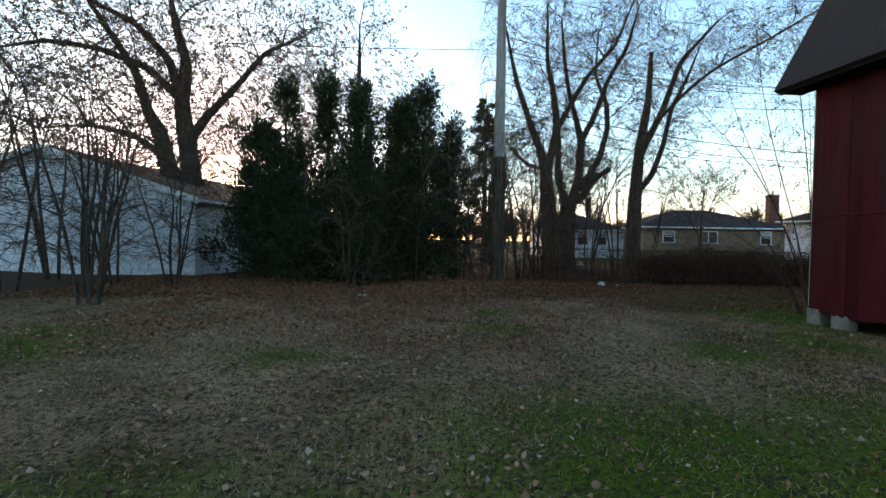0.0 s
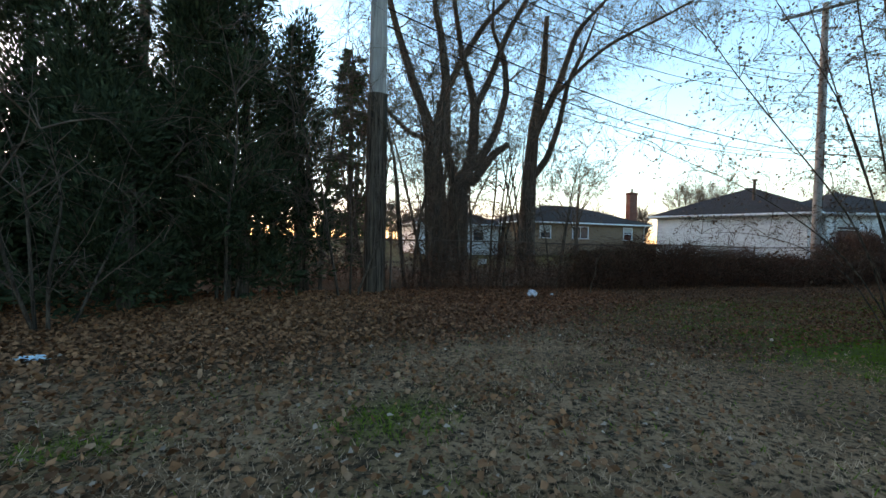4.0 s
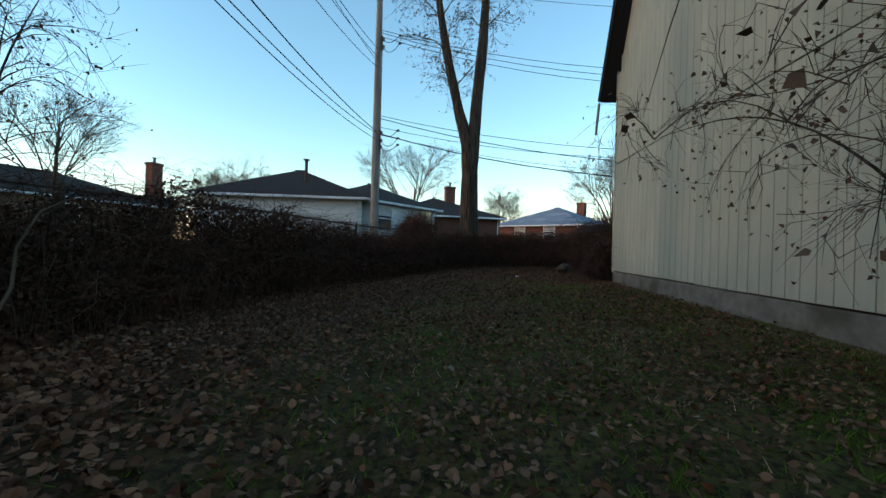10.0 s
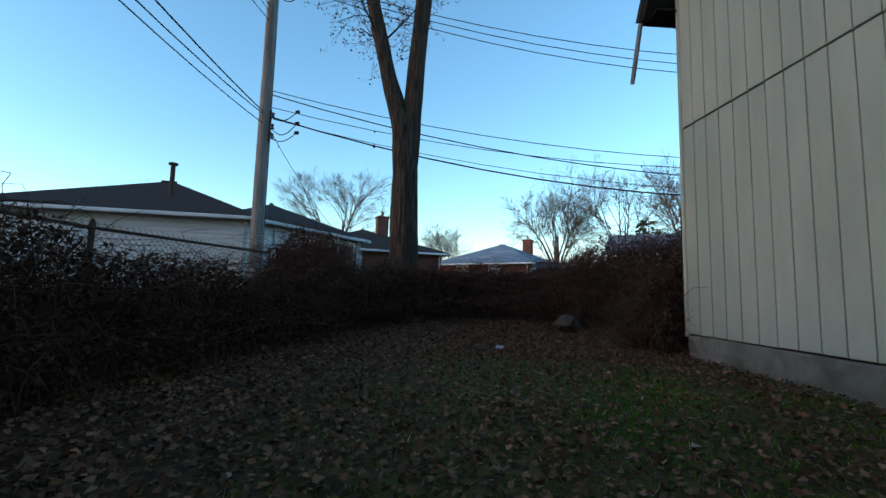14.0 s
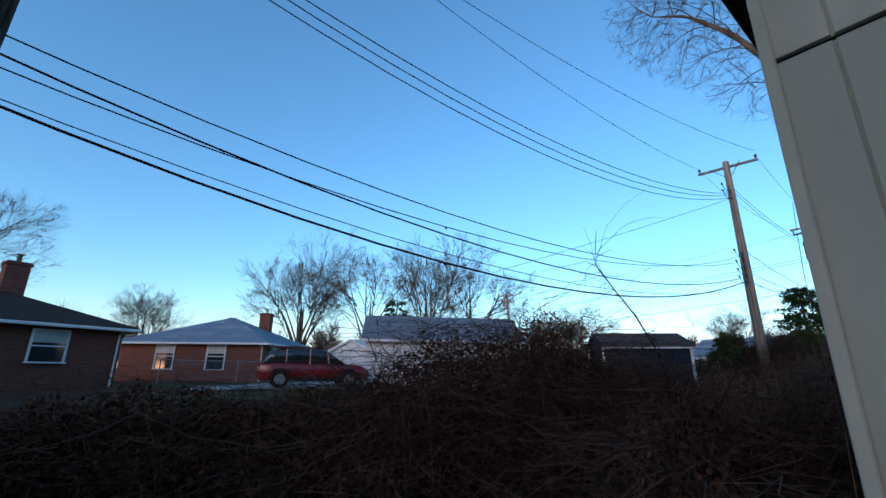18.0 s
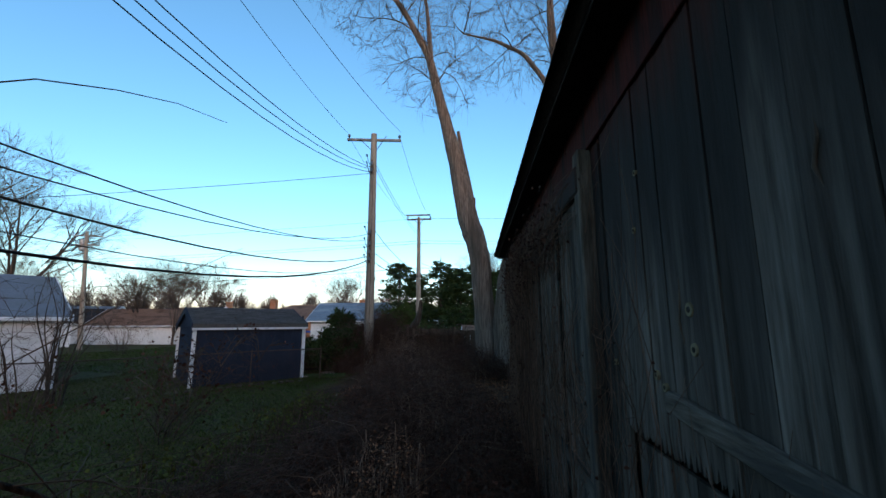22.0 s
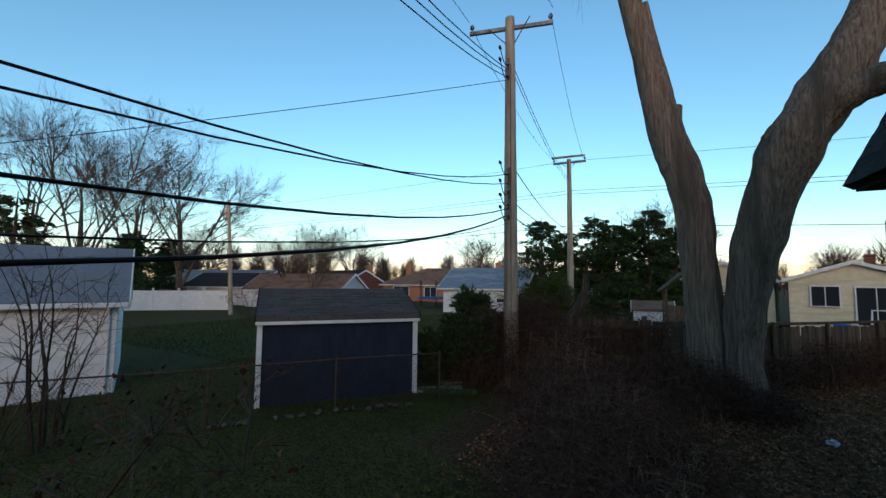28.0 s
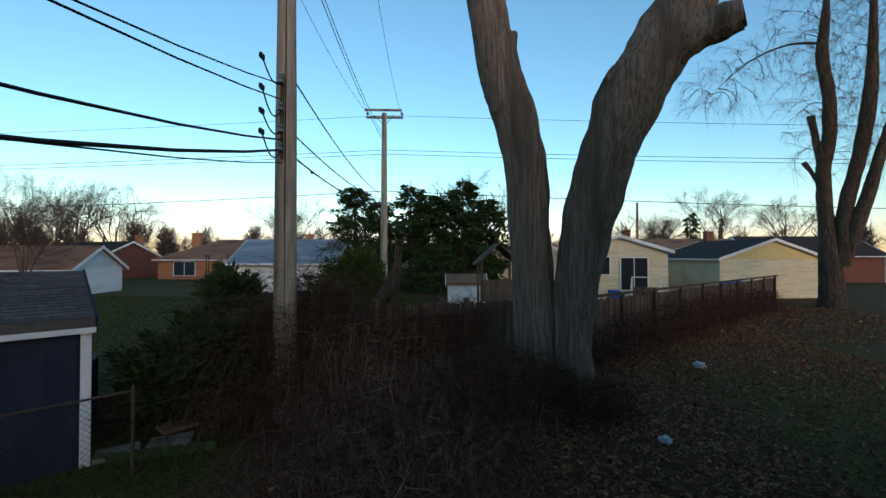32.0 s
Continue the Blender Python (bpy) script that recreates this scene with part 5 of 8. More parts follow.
part("transformer", Geo().tube([(0.75, 0.3, 7.3), (0.75, 0.3, 7.35), (0.75, 0.3, 8.1), (0.75, 0.3, 8.15)], [0.15, 0.24, 0.24, 0.18], 14), M["steel"], p5, "grey transformer can")
utility_pole(7.5, -41, 8.2, 0.14, "pole_wood", "short brown pole in a garden")


def hardware(pole, r, heights, head):
    """Spools on a bracket, clamps and slack loops where the cables meet a pole."""
    a = radians(head)
    ux, uy = math.cos(a), math.sin(a)
    part("bracket", Geo().box((ux * (r + 0.03), uy * (r + 0.03), sum(heights) / len(heights)), (0.03, 0.05, heights[0] - heights[-1] + 0.3), rz=head, bevel=0.005), M["rusty"], pole, "rusty spool rack")
    for i, k in enumerate(heights):
        c = (ux * (r + 0.09), uy * (r + 0.09))
        part("spool", Geo().tube([(*c, k - 0.06), (*c, k - 0.03), (*c, k), (*c, k + 0.03), (*c, k + 0.06)], [0.05, 0.05, 0.03, 0.05, 0.05], 10), M["porcelain"], pole)
        q = np.linspace(0, 1, 9)
        pts = [(ux * (r + 0.05 + 0.75 * f), uy * (r + 0.05 + 0.75 * f), k - 0.05 + 0.1 * f - (0.16 + 0.08 * (i % 2)) * math.sin(math.pi * f)) for f in q]
        part("slack_loop", Geo().tube(pts, [0.012] * 9, 5), M["cable"], pole)
        part("clamp", Geo().box((ux * (r + 0.8), uy * (r + 0.8), k + 0.04), (0.12, 0.05, 0.08), rz=head, bevel=0.012), M["black"], pole)
    part("down_wire", Geo().tube([(ux * (r + 0.012) - 0.05 * uy, uy * (r + 0.012) + 0.05 * ux, z) for z in (0.1, 3.0, heights[0])], [0.008] * 3, 5), M["cable"], pole)


hardware(p3, 0.16, [5.55, 5.1, 4.75, 4.45], 97)
hardware(p3, 0.15, [8.5, 8.2], 97)
hardware(p2, 0.14, [4.75, 4.45, 4.2], 262)
hardware(p2, 0.13, [8.4, 8.1], 262)
for sgn in (-1, 1):
    part("arm_brace", Geo().tube([(sgn * 0.5, 0.02, 9.45), (0.02 * sgn, -0.08, 8.95)], [0.014, 0.014], 5), M["rusty"], p4)
    part("arm_brace", Geo().tube([(sgn * 0.6, 0.1, 9.70), (0.02 * sgn, -0.1, 9.1)], [0.014, 0.014], 5), M["rusty"], p3)
part("cross_arm", Geo().box((0.0, 0.18, 9.62), (1.8, 0.09, 0.11), rz=8, bevel=0.012), M["pole_grey"], p4, "grey timber cross arm")
part("cable_coil", Geo().tube([(0.22 + 0.02 * math.sin(q * 3), 0.14 + 0.22 * math.cos(q), 4.9 + 0.34 * math.sin(q)) for q in np.linspace(0, 18.8, 60)], [0.012] * 60, 5), M["cable"], p4, "coil of black cable")


def cable(pts_list, sag, r, label="black overhead cable strung between utility poles", knots=0):
    a, b = (Vector(p) for p in pts_list)
    n = 18
    pts = [a.lerp(b, i / n) - Vector((0, 0, sag * 4 * (i / n) * (1 - i / n))) for i in range(n + 1)]
    g = Geo().tube(pts, [r] * (n + 1), 5)
    for k in range(knots):
        q = pts[2 + k * 5]
        g.tube([q - Vector((0, 0, 0.03)), q, q - Vector((0, 0, 0.05))], [r * 1.5, r * 2.6, r * 1.2], 6)
    single("overhead_cable", g.mesh("overhead_cable", M["cable"], True), label, "cable", "overhead cables")


P1, P2, P3, P4, P5 = (1.95, 15.1), (20.8, 17.42), (23.75, -8.1), (25.6, -21.4), (50.0, -17.0)
W_EAST, W_WEST = (110, -14.0), (-70, -30.0)
for a, za, b, zb, sag, r in (
        (P2, 8.95, P3, 8.93, 2.15, 0.011), (P2, 9.1, P3, 9.05, 2.03, 0.011), (P2, 9.2, P3, 9.13, 1.85, 0.011),
        ((20.2, 18.7), 11.25, (24.85, -7.8), 10.71, 1.25, 0.008), ((21.5, 16.2), 11.25, (22.65, -8.4), 10.76, 1.2, 0.008),
        (P2, 5.85, P3, 6.04, 1.53, 0.011), (P2, 5.4, P3, 6.3, 1.66, 0.010), (P2, 5.75, P3, 5.38, 1.68, 0.015), (P2, 5.1, P3, 5.0, 1.5, 0.008), (P2, 5.15, P3, 5.22, 1.82, 0.02),
        (P1, 8.2, P2, 8.4, 0.8, 0.011), (P1, 8.0, P2, 8.1, 0.8, 0.011), (P1, 10.5, (20.4, 18.3), 11.2, 0.9, 0.008), (P1, 8.7, P2, 7.9, 0.7, 0.009), (P1, 7.4, P2, 7.7, 0.9, 0.010), (P1, 6.4, P2, 5.2, 0.6, 0.015), (P1, 6.0, P2, 5.15, 0.8, 0.012), (P1, 5.6, P2, 4.9, 0.7, 0.011),
        (P2, 5.0, (30.5, 18.5), 3.3, 0.25, 0.009), (P1, 8.2, (-40, 10), 9.0, 0.9, 0.011),
        (P3, 8.9, (34.3, 5.0), 4.2, 0.15, 0.009),
        (P3, 9.5, P4, 9.2, 0.35, 0.010), (P3, 9.3, P4, 9.0, 0.35, 0.010), (P3, 6.6, P4, 6.4, 0.4, 0.014), (P3, 5.6, P4, 6.2, 0.3, 0.014), (P3, 5.2, P4, 6.0, 0.35, 0.016),
        ((22.7, -8.4), 10.6, (24.8, -21.5), 10.4, 0.5, 0.007), ((24.8, -7.8), 10.6, (26.4, -21.3), 10.4, 0.5, 0.007),
        (P4, 8.6, W_EAST, 9.0, 1.0, 0.012), (P4, 8.4, W_EAST, 8.8, 1.0, 0.012), (P4, 10.3, W_EAST, 10.3, 1.0, 0.009), (P4, 6.6, W_EAST, 6.8, 1.2, 0.016),
        (P4, 8.6, W_WEST, 9.0, 1.0, 0.012), (P4, 8.4, W_WEST, 8.8, 1.0, 0.012), (P4, 10.3, W_WEST, 10.3, 1.0, 0.009), (P4, 6.6, W_WEST, 6.4, 1.2, 0.016),
        (P4, 7.0, (12, -33), 4.4, 0.5, 0.008)):
    cable([(*a, za), (*b, zb)], sag, r, knots=2 if 4.6 < za < 5.5 else 0)


# ---- fences ----
def chain_link(p0, p1, h, posts, label, mat="steel", mesh_on=True):
    a, b = Vector((*p0, 0)), Vector((*p1, 0))
    d = b - a
    L = d.length
    t = thing("chain_link_fence", pose(a.x, a.y, 0, 0, 0, math.degrees(math.atan2(d.y, d.x))), label, "fence")
    zz = [gz(*(a + d * i / posts)[:2]) for i in range(posts + 1)]
    for i in range(posts + 1):
        part("fence_post", Geo().tube([(L * i / posts, 0, zz[i] - 0.2), (L * i / posts, 0, zz[i] + h), (L * i / posts, 0, zz[i] + h + 0.04)], [0.022, 0.022, 0.010], 8), M[mat], t)
    for i in range(posts):
        part("top_rail", Geo().tube([(L * i / posts, 0.02, zz[i] + h - 0.03), (L * (i + 1) / posts, 0.02, zz[i + 1] + h - 0.03)], [0.015, 0.015], 8), M[mat], t)
    if mesh_on:
        n = int((L + h) / 0.07)
        s = np.arange(n) * 0.07 - h
        lines = []
        for sg in (1, -1):
            x0 = s if sg > 0 else s + h
            lo, hi = np.clip(x0, 0, L), np.clip(x0 + sg * h, 0, L)
            ok = np.abs(hi - lo) > 0.05
            x0, lo, hi = x0[ok], lo[ok], hi[ok]
            zl, zh = np.abs(lo - x0), np.abs(hi - x0)
            zb = np.interp(lo, np.linspace(0, L, posts + 1), zz)
            lines.append(np.stack([np.stack([lo, 0 * lo - 0.01 * sg, zl + zb], 1), np.stack([hi, 0 * lo - 0.01 * sg, zh + zb], 1)], 1))
        P = np.vstack(lines)
        tagged(part("wire_mesh", lines_mesh("wire_mesh", [(P, np.full(P.shape[:2], 0.002), 3)], M[mat]), M[mat], t), kind="stuff")
    return t


chain_link((2.3, 15.0), (16.5, 14.9), 1.2, 5, "rusty chain-link fence overgrown with vines", "rusty")
chain_link((2.3, 15.0), (-8, 16.5), 1.2, 4, "rusty chain-link fence under evergreens", "rusty")
chain_link((24.75, -6.2), (31.5, 3.4), 1.05, 5, "low chain-link fence in front of the shed", "rusty")
chain_link((36, 12.5), (40, -2), 1.1, 5, "galvanised chain-link fence beside a driveway")


def plank_fence(p0, p1, h, label):
    a, b = Vector((*p0, 0)), Vector((*p1, 0))
    d = b - a
    L, n = d.length, int(d.length / 0.152)
    rng = np.random.default_rng(11)
    t = thing("plank_fence", pose(a.x, a.y, 0, 0, 0, math.degrees(math.atan2(d.y, d.x))), label, "fence")
    ms = [plank(rng, 0.145, h, 0.0, 0.02).mesh("fence_board", M["fence_wood"]) for _ in range(4)]
    for i in range(n):
        s = 0.076 + 0.152 * i
        w = a + d * (s / L)
        part("fence_board", ms[i % 4], None, t, m=pose(s, 0.03 + 0.004 * (i % 2), gz(w.x, w.y) + 0.03 * rng.uniform(-1, 1), 0, rng.normal(0, 0.8), 0))
    for i in range(int(L / 2.4) + 1):
        w = a + d * (2.4 * i / L)
        part("fence_post", Geo().box((2.4 * i, -0.05, gz(w.x, w.y) + h / 2), (0.11, 0.1, h + 0.25), bevel=0.012), M["fence_wood"], t)
    for z in (0.35, h - 0.3):
        part("fence_rail", Geo().box((L / 2, -0.02, gz(a.x, a.y) + z), (L, 0.05, 0.09), bevel=0.008), M["fence_wood"], t)
    return t


plank_fence((22.6, -9.4), (2.2, -30.9), 1.75, "dark weathered plank fence covered with brambles")

# ---- trees of the yard ----
rng = np.random.default_rng(21)
MX, MY = 19.5, -10.6
bare_tree(rng, MX, MY, [
    ([(-0.18, 0, 0), (-0.14, 0, 1.1), (-0.07, 0, 2.0), (0.03, 0, 3.5), (0.10, 0, 4.75), (0.30, 0, 5.85), (0.67, 0, 7.1), (0.96, 0, 8.6), (1.29, 0.05, 10.25), (1.95, 0.2, 13.1), (2.42, 0.3, 15.2), (3.75, 0.5, 17.9), (5.5, 0.7, 20.4), (7.3, 0.9, 21.8)], [0.60, 0.48, 0.44, 0.42, 0.43, 0.46, 0.45, 0.38, 0.31, 0.22, 0.18, 0.13, 0.08, 0.03]),
    ([(-0.74, 0.0, 0), (-0.77, 0.05, 1.1), (-0.83, 0.1, 2.0), (-1.03, 0.2, 3.35), (-1.32, 0.35, 4.5), (-1.59, 0.5, 5.45), (-1.92, 0.65, 6.3), (-2.38, 0.75, 7.0), (-2.76, 0.8, 7.7), (-3.25, 0.75, 8.6), (-3.62, 0.6, 9.8), (-3.60, 0.5, 11.2), (-3.54, 0.4, 12.9), (-3.40, 0.2, 17.0), (-3.9, 0.0, 20.4), (-4.3, -0.2, 24)], [0.54, 0.44, 0.46, 0.48, 0.52, 0.55, 0.57, 0.56, 0.52, 0.46, 0.36, 0.26, 0.21, 0.15, 0.08, 0.03]),
    ([(2.3, 0.3, 15.0), (2.5, 0.34, 17.8), (3.1, 0.4, 21.1), (3.9, 0.5, 24.8)], [0.12, 0.09, 0.06, 0.02]),
    ([(-3.5, 0.4, 11.8), (-3.05, 0.3, 13.0), (-2.15, 0.2, 14.6), (-0.8, 0.1, 15.6), (0.7, 0.1, 16.2)], [0.14, 0.12, 0.10, 0.07, 0.03]),
    ([(-3.5, 0.7, 9.4), (-4.6, 0.5, 10.6), (-5.8, 0.4, 12.8), (-7.2, 0.5, 16.0)], [0.24, 0.15, 0.10, 0.03])],
    "large double-trunked maple with grey furrowed bark, bare", M["bark_maple"], n=6800, spread=4.0, start=0.58, step=0.42, kill=0.42, tip=0.0062, lift=0.14, wander=0.05, twigs=3, twig_len=0.75, twig_r=0.005, rough=0.10, name="maple_tree", tops=0.10, gap=1.2, power=2.2)
mz = gz(MX, MY) - 0.08
stub = single("cut_limb", trunk_mesh("cut_limb", [(MX - 2.45, MY + 0.8, mz + 6.95), (MX - 2.85, MY + 1.0, mz + 7.12), (MX - 3.2, MY + 1.18, mz + 7.2), (MX - 3.5, MY + 1.33, mz + 7.26)], [0.40, 0.36, 0.31, 0.27], M["bark_maple"], 30, 0.16, 4), "thick sawn-off limb stub of the maple", "limb")
part("sawn_face", Geo().tube([(MX - 3.48, MY + 1.32, mz + 7.255), (MX - 3.53, MY + 1.35, mz + 7.265)], [0.25, 0.24], 22), M["fence_wood"], stub, "grey sawn end")
single("branch_stub", trunk_mesh("branch_stub", [(MX - 1.62, MY + 0.72, mz + 6.2), (MX - 1.48, MY + 0.78, mz + 6.36), (MX - 1.33, MY + 0.84, mz + 6.44)], [0.16, 0.11, 0.07], M["bark_maple"], 14, 0.2, 5), "healed branch collar on the maple trunk", "limb")
single("branch_stub", trunk_mesh("branch_stub", [(MX + 0.40, MY - 0.35, mz + 5.6), (MX + 0.52, MY - 0.6, mz + 7.1), (MX + 0.64, MY - 0.62, mz + 8.3), (MX + 0.80, MY - 0.6, mz + 9.45), (MX + 0.99, MY - 0.6, mz + 10.4), (MX + 1.15, MY - 0.6, mz + 11.45)], [0.28, 0.20, 0.15, 0.13, 0.10, 0.07], M["bark_maple"], 14, 0.18), "dead broken stem behind the maple trunk", "limb")
single("branch_stub", trunk_mesh("branch_stub", [(MX + 0.50, MY + 0.02, mz + 7.15), (MX + 0.46, MY + 0.02, mz + 7.5), (MX + 0.40, MY + 0.02, mz + 7.72), (MX + 0.34, MY + 0.02, mz + 7.86)], [0.20, 0.17, 0.12, 0.08], M["bark_maple"], 16, 0.2, 3), "rough knob on the maple trunk", "limb")
bare_tree(rng, 19.5, 13.45, [
    ([(0, 0, 0), (0, 0, 1.2), (0.0, 0.0, 3.0), (0.0, 0.1, 4.1), (-0.05, 0.4, 5.1), (-0.17, 0.85, 7.0), (-0.25, 1.2, 9.0), (-0.3, 1.5, 12)], [0.44, 0.31, 0.28, 0.24, 0.17, 0.15, 0.11, 0.03]),
    ([(0.0, -0.03, 3.0), (0.02, -0.08, 4.1), (0.03, -0.15, 5.4), (0.06, -0.32, 7.5), (0.1, -0.4, 9.5), (0.1, -0.4, 13)], [0.22, 0.21, 0.2, 0.17, 0.12, 0.03])],
    "slim forked tree with a few small dead leaves", M["bark"], n=1500, spread=2.0, start=0.5, step=0.3, kill=0.34, tip=0.006, twigs=2, twig_len=0.4, twig_r=0.0035, leaves=9000, leaf_size=0.055, leaf_mat=M["leaf_hang"], rough=0.08, power=2.0)
for x, y, trunks, lab in (
        (6.0, 21.3, [([(-0.35, 0.14, 0), (-0.45, 0.15, 1.2), (-0.67, 0.24, 3.4), (-0.83, 0.3, 5.3), (-1.1, 0.4, 6.2), (-1.6, 0.6, 7.6), (-2.35, 0.8, 9.9), (-3.0, 0.9, 13)], [0.52, 0.42, 0.39, 0.28, 0.20, 0.16, 0.12, 0.04]), ([(-0.72, 0.24, 5.2), (-0.32, 0.11, 7.3), (-0.56, 0.2, 9.2), (-0.85, 0.3, 10.5), (-0.9, 0.3, 13.5)], [0.22, 0.19, 0.15, 0.11, 0.04]), ([(-0.33, 0.11, 7.1), (0.26, -0.1, 8.4), (1.03, -0.4, 9.75), (2.15, -0.8, 11.0), (2.9, -0.9, 13)], [0.15, 0.13, 0.10, 0.08, 0.03]), ([(-0.95, 0.35, 5.2), (-1.66, 0.6, 5.45), (-2.35, 0.8, 6.1), (-3.3, 0.9, 7.6)], [0.11, 0.09, 0.07, 0.02])], "tall bare tree with dark spreading limbs"),
        (6.9, 21.5, [([(-0.6, 0.25, 0), (-0.58, 0.25, 1.2), (-0.5, 0.2, 3.2), (-0.76, 0.3, 3.9), (-1.03, 0.4, 5.0), (-0.99, 0.4, 6.6), (-1.3, 0.4, 9.5)], [0.58, 0.47, 0.38, 0.20, 0.17, 0.13, 0.04]), ([(-0.4, 0.15, 3.1), (-0.02, 0.01, 4.9), (0.03, 0, 6.7), (-0.17, 0.07, 7.5), (-0.57, 0.24, 9.1), (-0.82, 0.34, 10.8), (-1.0, 0.4, 13)], [0.26, 0.22, 0.19, 0.14, 0.11, 0.09, 0.04]), ([(0.03, 0, 6.6), (0.58, -0.24, 7.8), (1.15, -0.5, 9.6), (1.9, -0.8, 11), (2.4, -0.9, 13)], [0.17, 0.13, 0.11, 0.09, 0.03]), ([(0.0, 0, 4.1), (0.83, -0.34, 5.6), (1.17, -0.5, 7.2), (1.08, -0.44, 8.5), (0.6, -0.2, 9.8), (0.7, -0.2, 12)], [0.18, 0.155, 0.13, 0.11, 0.07, 0.03]), ([(-0.1, 0, 3.5), (0.75, -0.3, 4.75), (1.3, -0.5, 5.15)], [0.2, 0.155, 0.13])], "bare tree with a crooked many-stemmed trunk"),
        (11.0, 23.6, [([(-0.33, 0.18, 0), (-0.31, 0.18, 1.5), (-0.23, 0.14, 4.2), (-0.11, 0.07, 6.6), (0.22, -0.13, 9.3), (0.3, -0.18, 12)], [0.52, 0.42, 0.34, 0.27, 0.18, 0.11]), ([(-0.11, 0.07, 6.3), (0.88, -0.5, 8.8), (1.5, -0.9, 11.2), (2.95, -1.7, 13)], [0.21, 0.16, 0.12, 0.05]), ([(-0.18, 0.11, 4.2), (0.49, -0.3, 5.3), (0.92, -0.55, 6.9), (1.22, -0.7, 8.8), (1.8, -1.0, 10.2), (2.4, -1.2, 12)], [0.19, 0.16, 0.13, 0.11, 0.08, 0.03]), ([(0.66, -0.4, 8.2), (2.44, -1.4, 10.4), (4.7, -2.8, 11.5), (6.6, -3.9, 12.7)], [0.10, 0.08, 0.06, 0.02])], "bare tree with a broken upright stem")):
    bare_tree(rng, x, y, trunks, lab, M["bark"], n=2600, spread=2.4, start=0.18, step=0.36, kill=0.40, tip=0.0075, lift=0.06, twigs=4, twig_len=0.9, twig_r=0.006, droop=0.35, leaves=3600, leaf_size=0.07, leaf_mat=M["leaf_hang"], tops=0.15, gap=1.5, power=2.3)
bare_tree(rng, -11.3, 18.5, [
    ([(-0.2, 0, 0), (-0.25, -0.1, 1.5), (-0.36, -0.2, 3.2), (-0.8, -0.5, 5.8), (-1.2, -0.7, 6.65), (-1.5, -0.9, 8.1), (-2.2, -1.3, 9.5), (-3.4, -1.8, 11.5)], [0.5, 0.42, 0.38, 0.30, 0.21, 0.16, 0.12, 0.04]),
    ([(0.5, 0.2, 0), (0.4, 0.2, 1.5), (0.27, 0.17, 3.2), (0.0, 0, 5.8), (-0.15, -0.1, 7.2), (0.0, 0, 9.0), (-0.37, -0.2, 10.5), (-0.72, -0.4, 13)], [0.56, 0.46, 0.42, 0.36, 0.30, 0.22, 0.15, 0.04]),
    ([(0.05, 0.05, 5.6), (0.63, 0.4, 6.8), (1.7, 1.0, 8.4), (2.7, 1.6, 10.2), (4.3, 2.6, 11.5)], [0.22, 0.18, 0.14, 0.10, 0.03]),
    ([(-0.1, -0.1, 7.3), (-1.2, -0.75, 8.5), (-2.6, -1.6, 8.9), (-3.9, -2.4, 8.8), (-5.4, -3.0, 8.2)], [0.20, 0.15, 0.11, 0.08, 0.03]),
    ([(-0.15, -0.1, 7.1), (-0.55, -0.3, 9.0), (-1.55, -0.95, 10.2), (-2.5, -1.5, 10.6), (-4.2, -2.2, 11.4)], [0.20, 0.17, 0.12, 0.09, 0.03]),
    ([(-0.6, -0.4, 4.8), (-1.6, -0.9, 5.6), (-3.0, -1.4, 5.9), (-4.6, -2.0, 5.6)], [0.16, 0.12, 0.08, 0.03])],
    "large spreading tree with brown leaves still hanging", M["bark"], n=6500, spread=3.2, start=0.32, step=0.34, kill=0.36, tip=0.009, lift=0.0, power=2.1, twigs=3, twig_len=0.7, twig_r=0.0075, leaves=52000, leaf_size=0.08, leaf_mat=M["leaf_hang"], gap=1.0, wander=0.14)
bare_tree(rng, -4.5, 21.0, [([(0, 0, 0), (0, 0, 4), (0.2, 0, 8), (0.2, 0, 12)], [0.3, 0.22, 0.14, 0.04]), ([(0.1, 0, 5), (-1.2, 0.2, 7.5), (-2.6, 0.2, 10)], [0.14, 0.1, 0.03])], "tree with tan leaves behind evergreens", M["bark"], n=1800, spread=3.2, start=0.4, step=0.4, kill=0.5, tip=0.008, power=2.1, twigs=2, leaves=14000, leaf_size=0.075, leaf_mat=M["leaf_hang"])
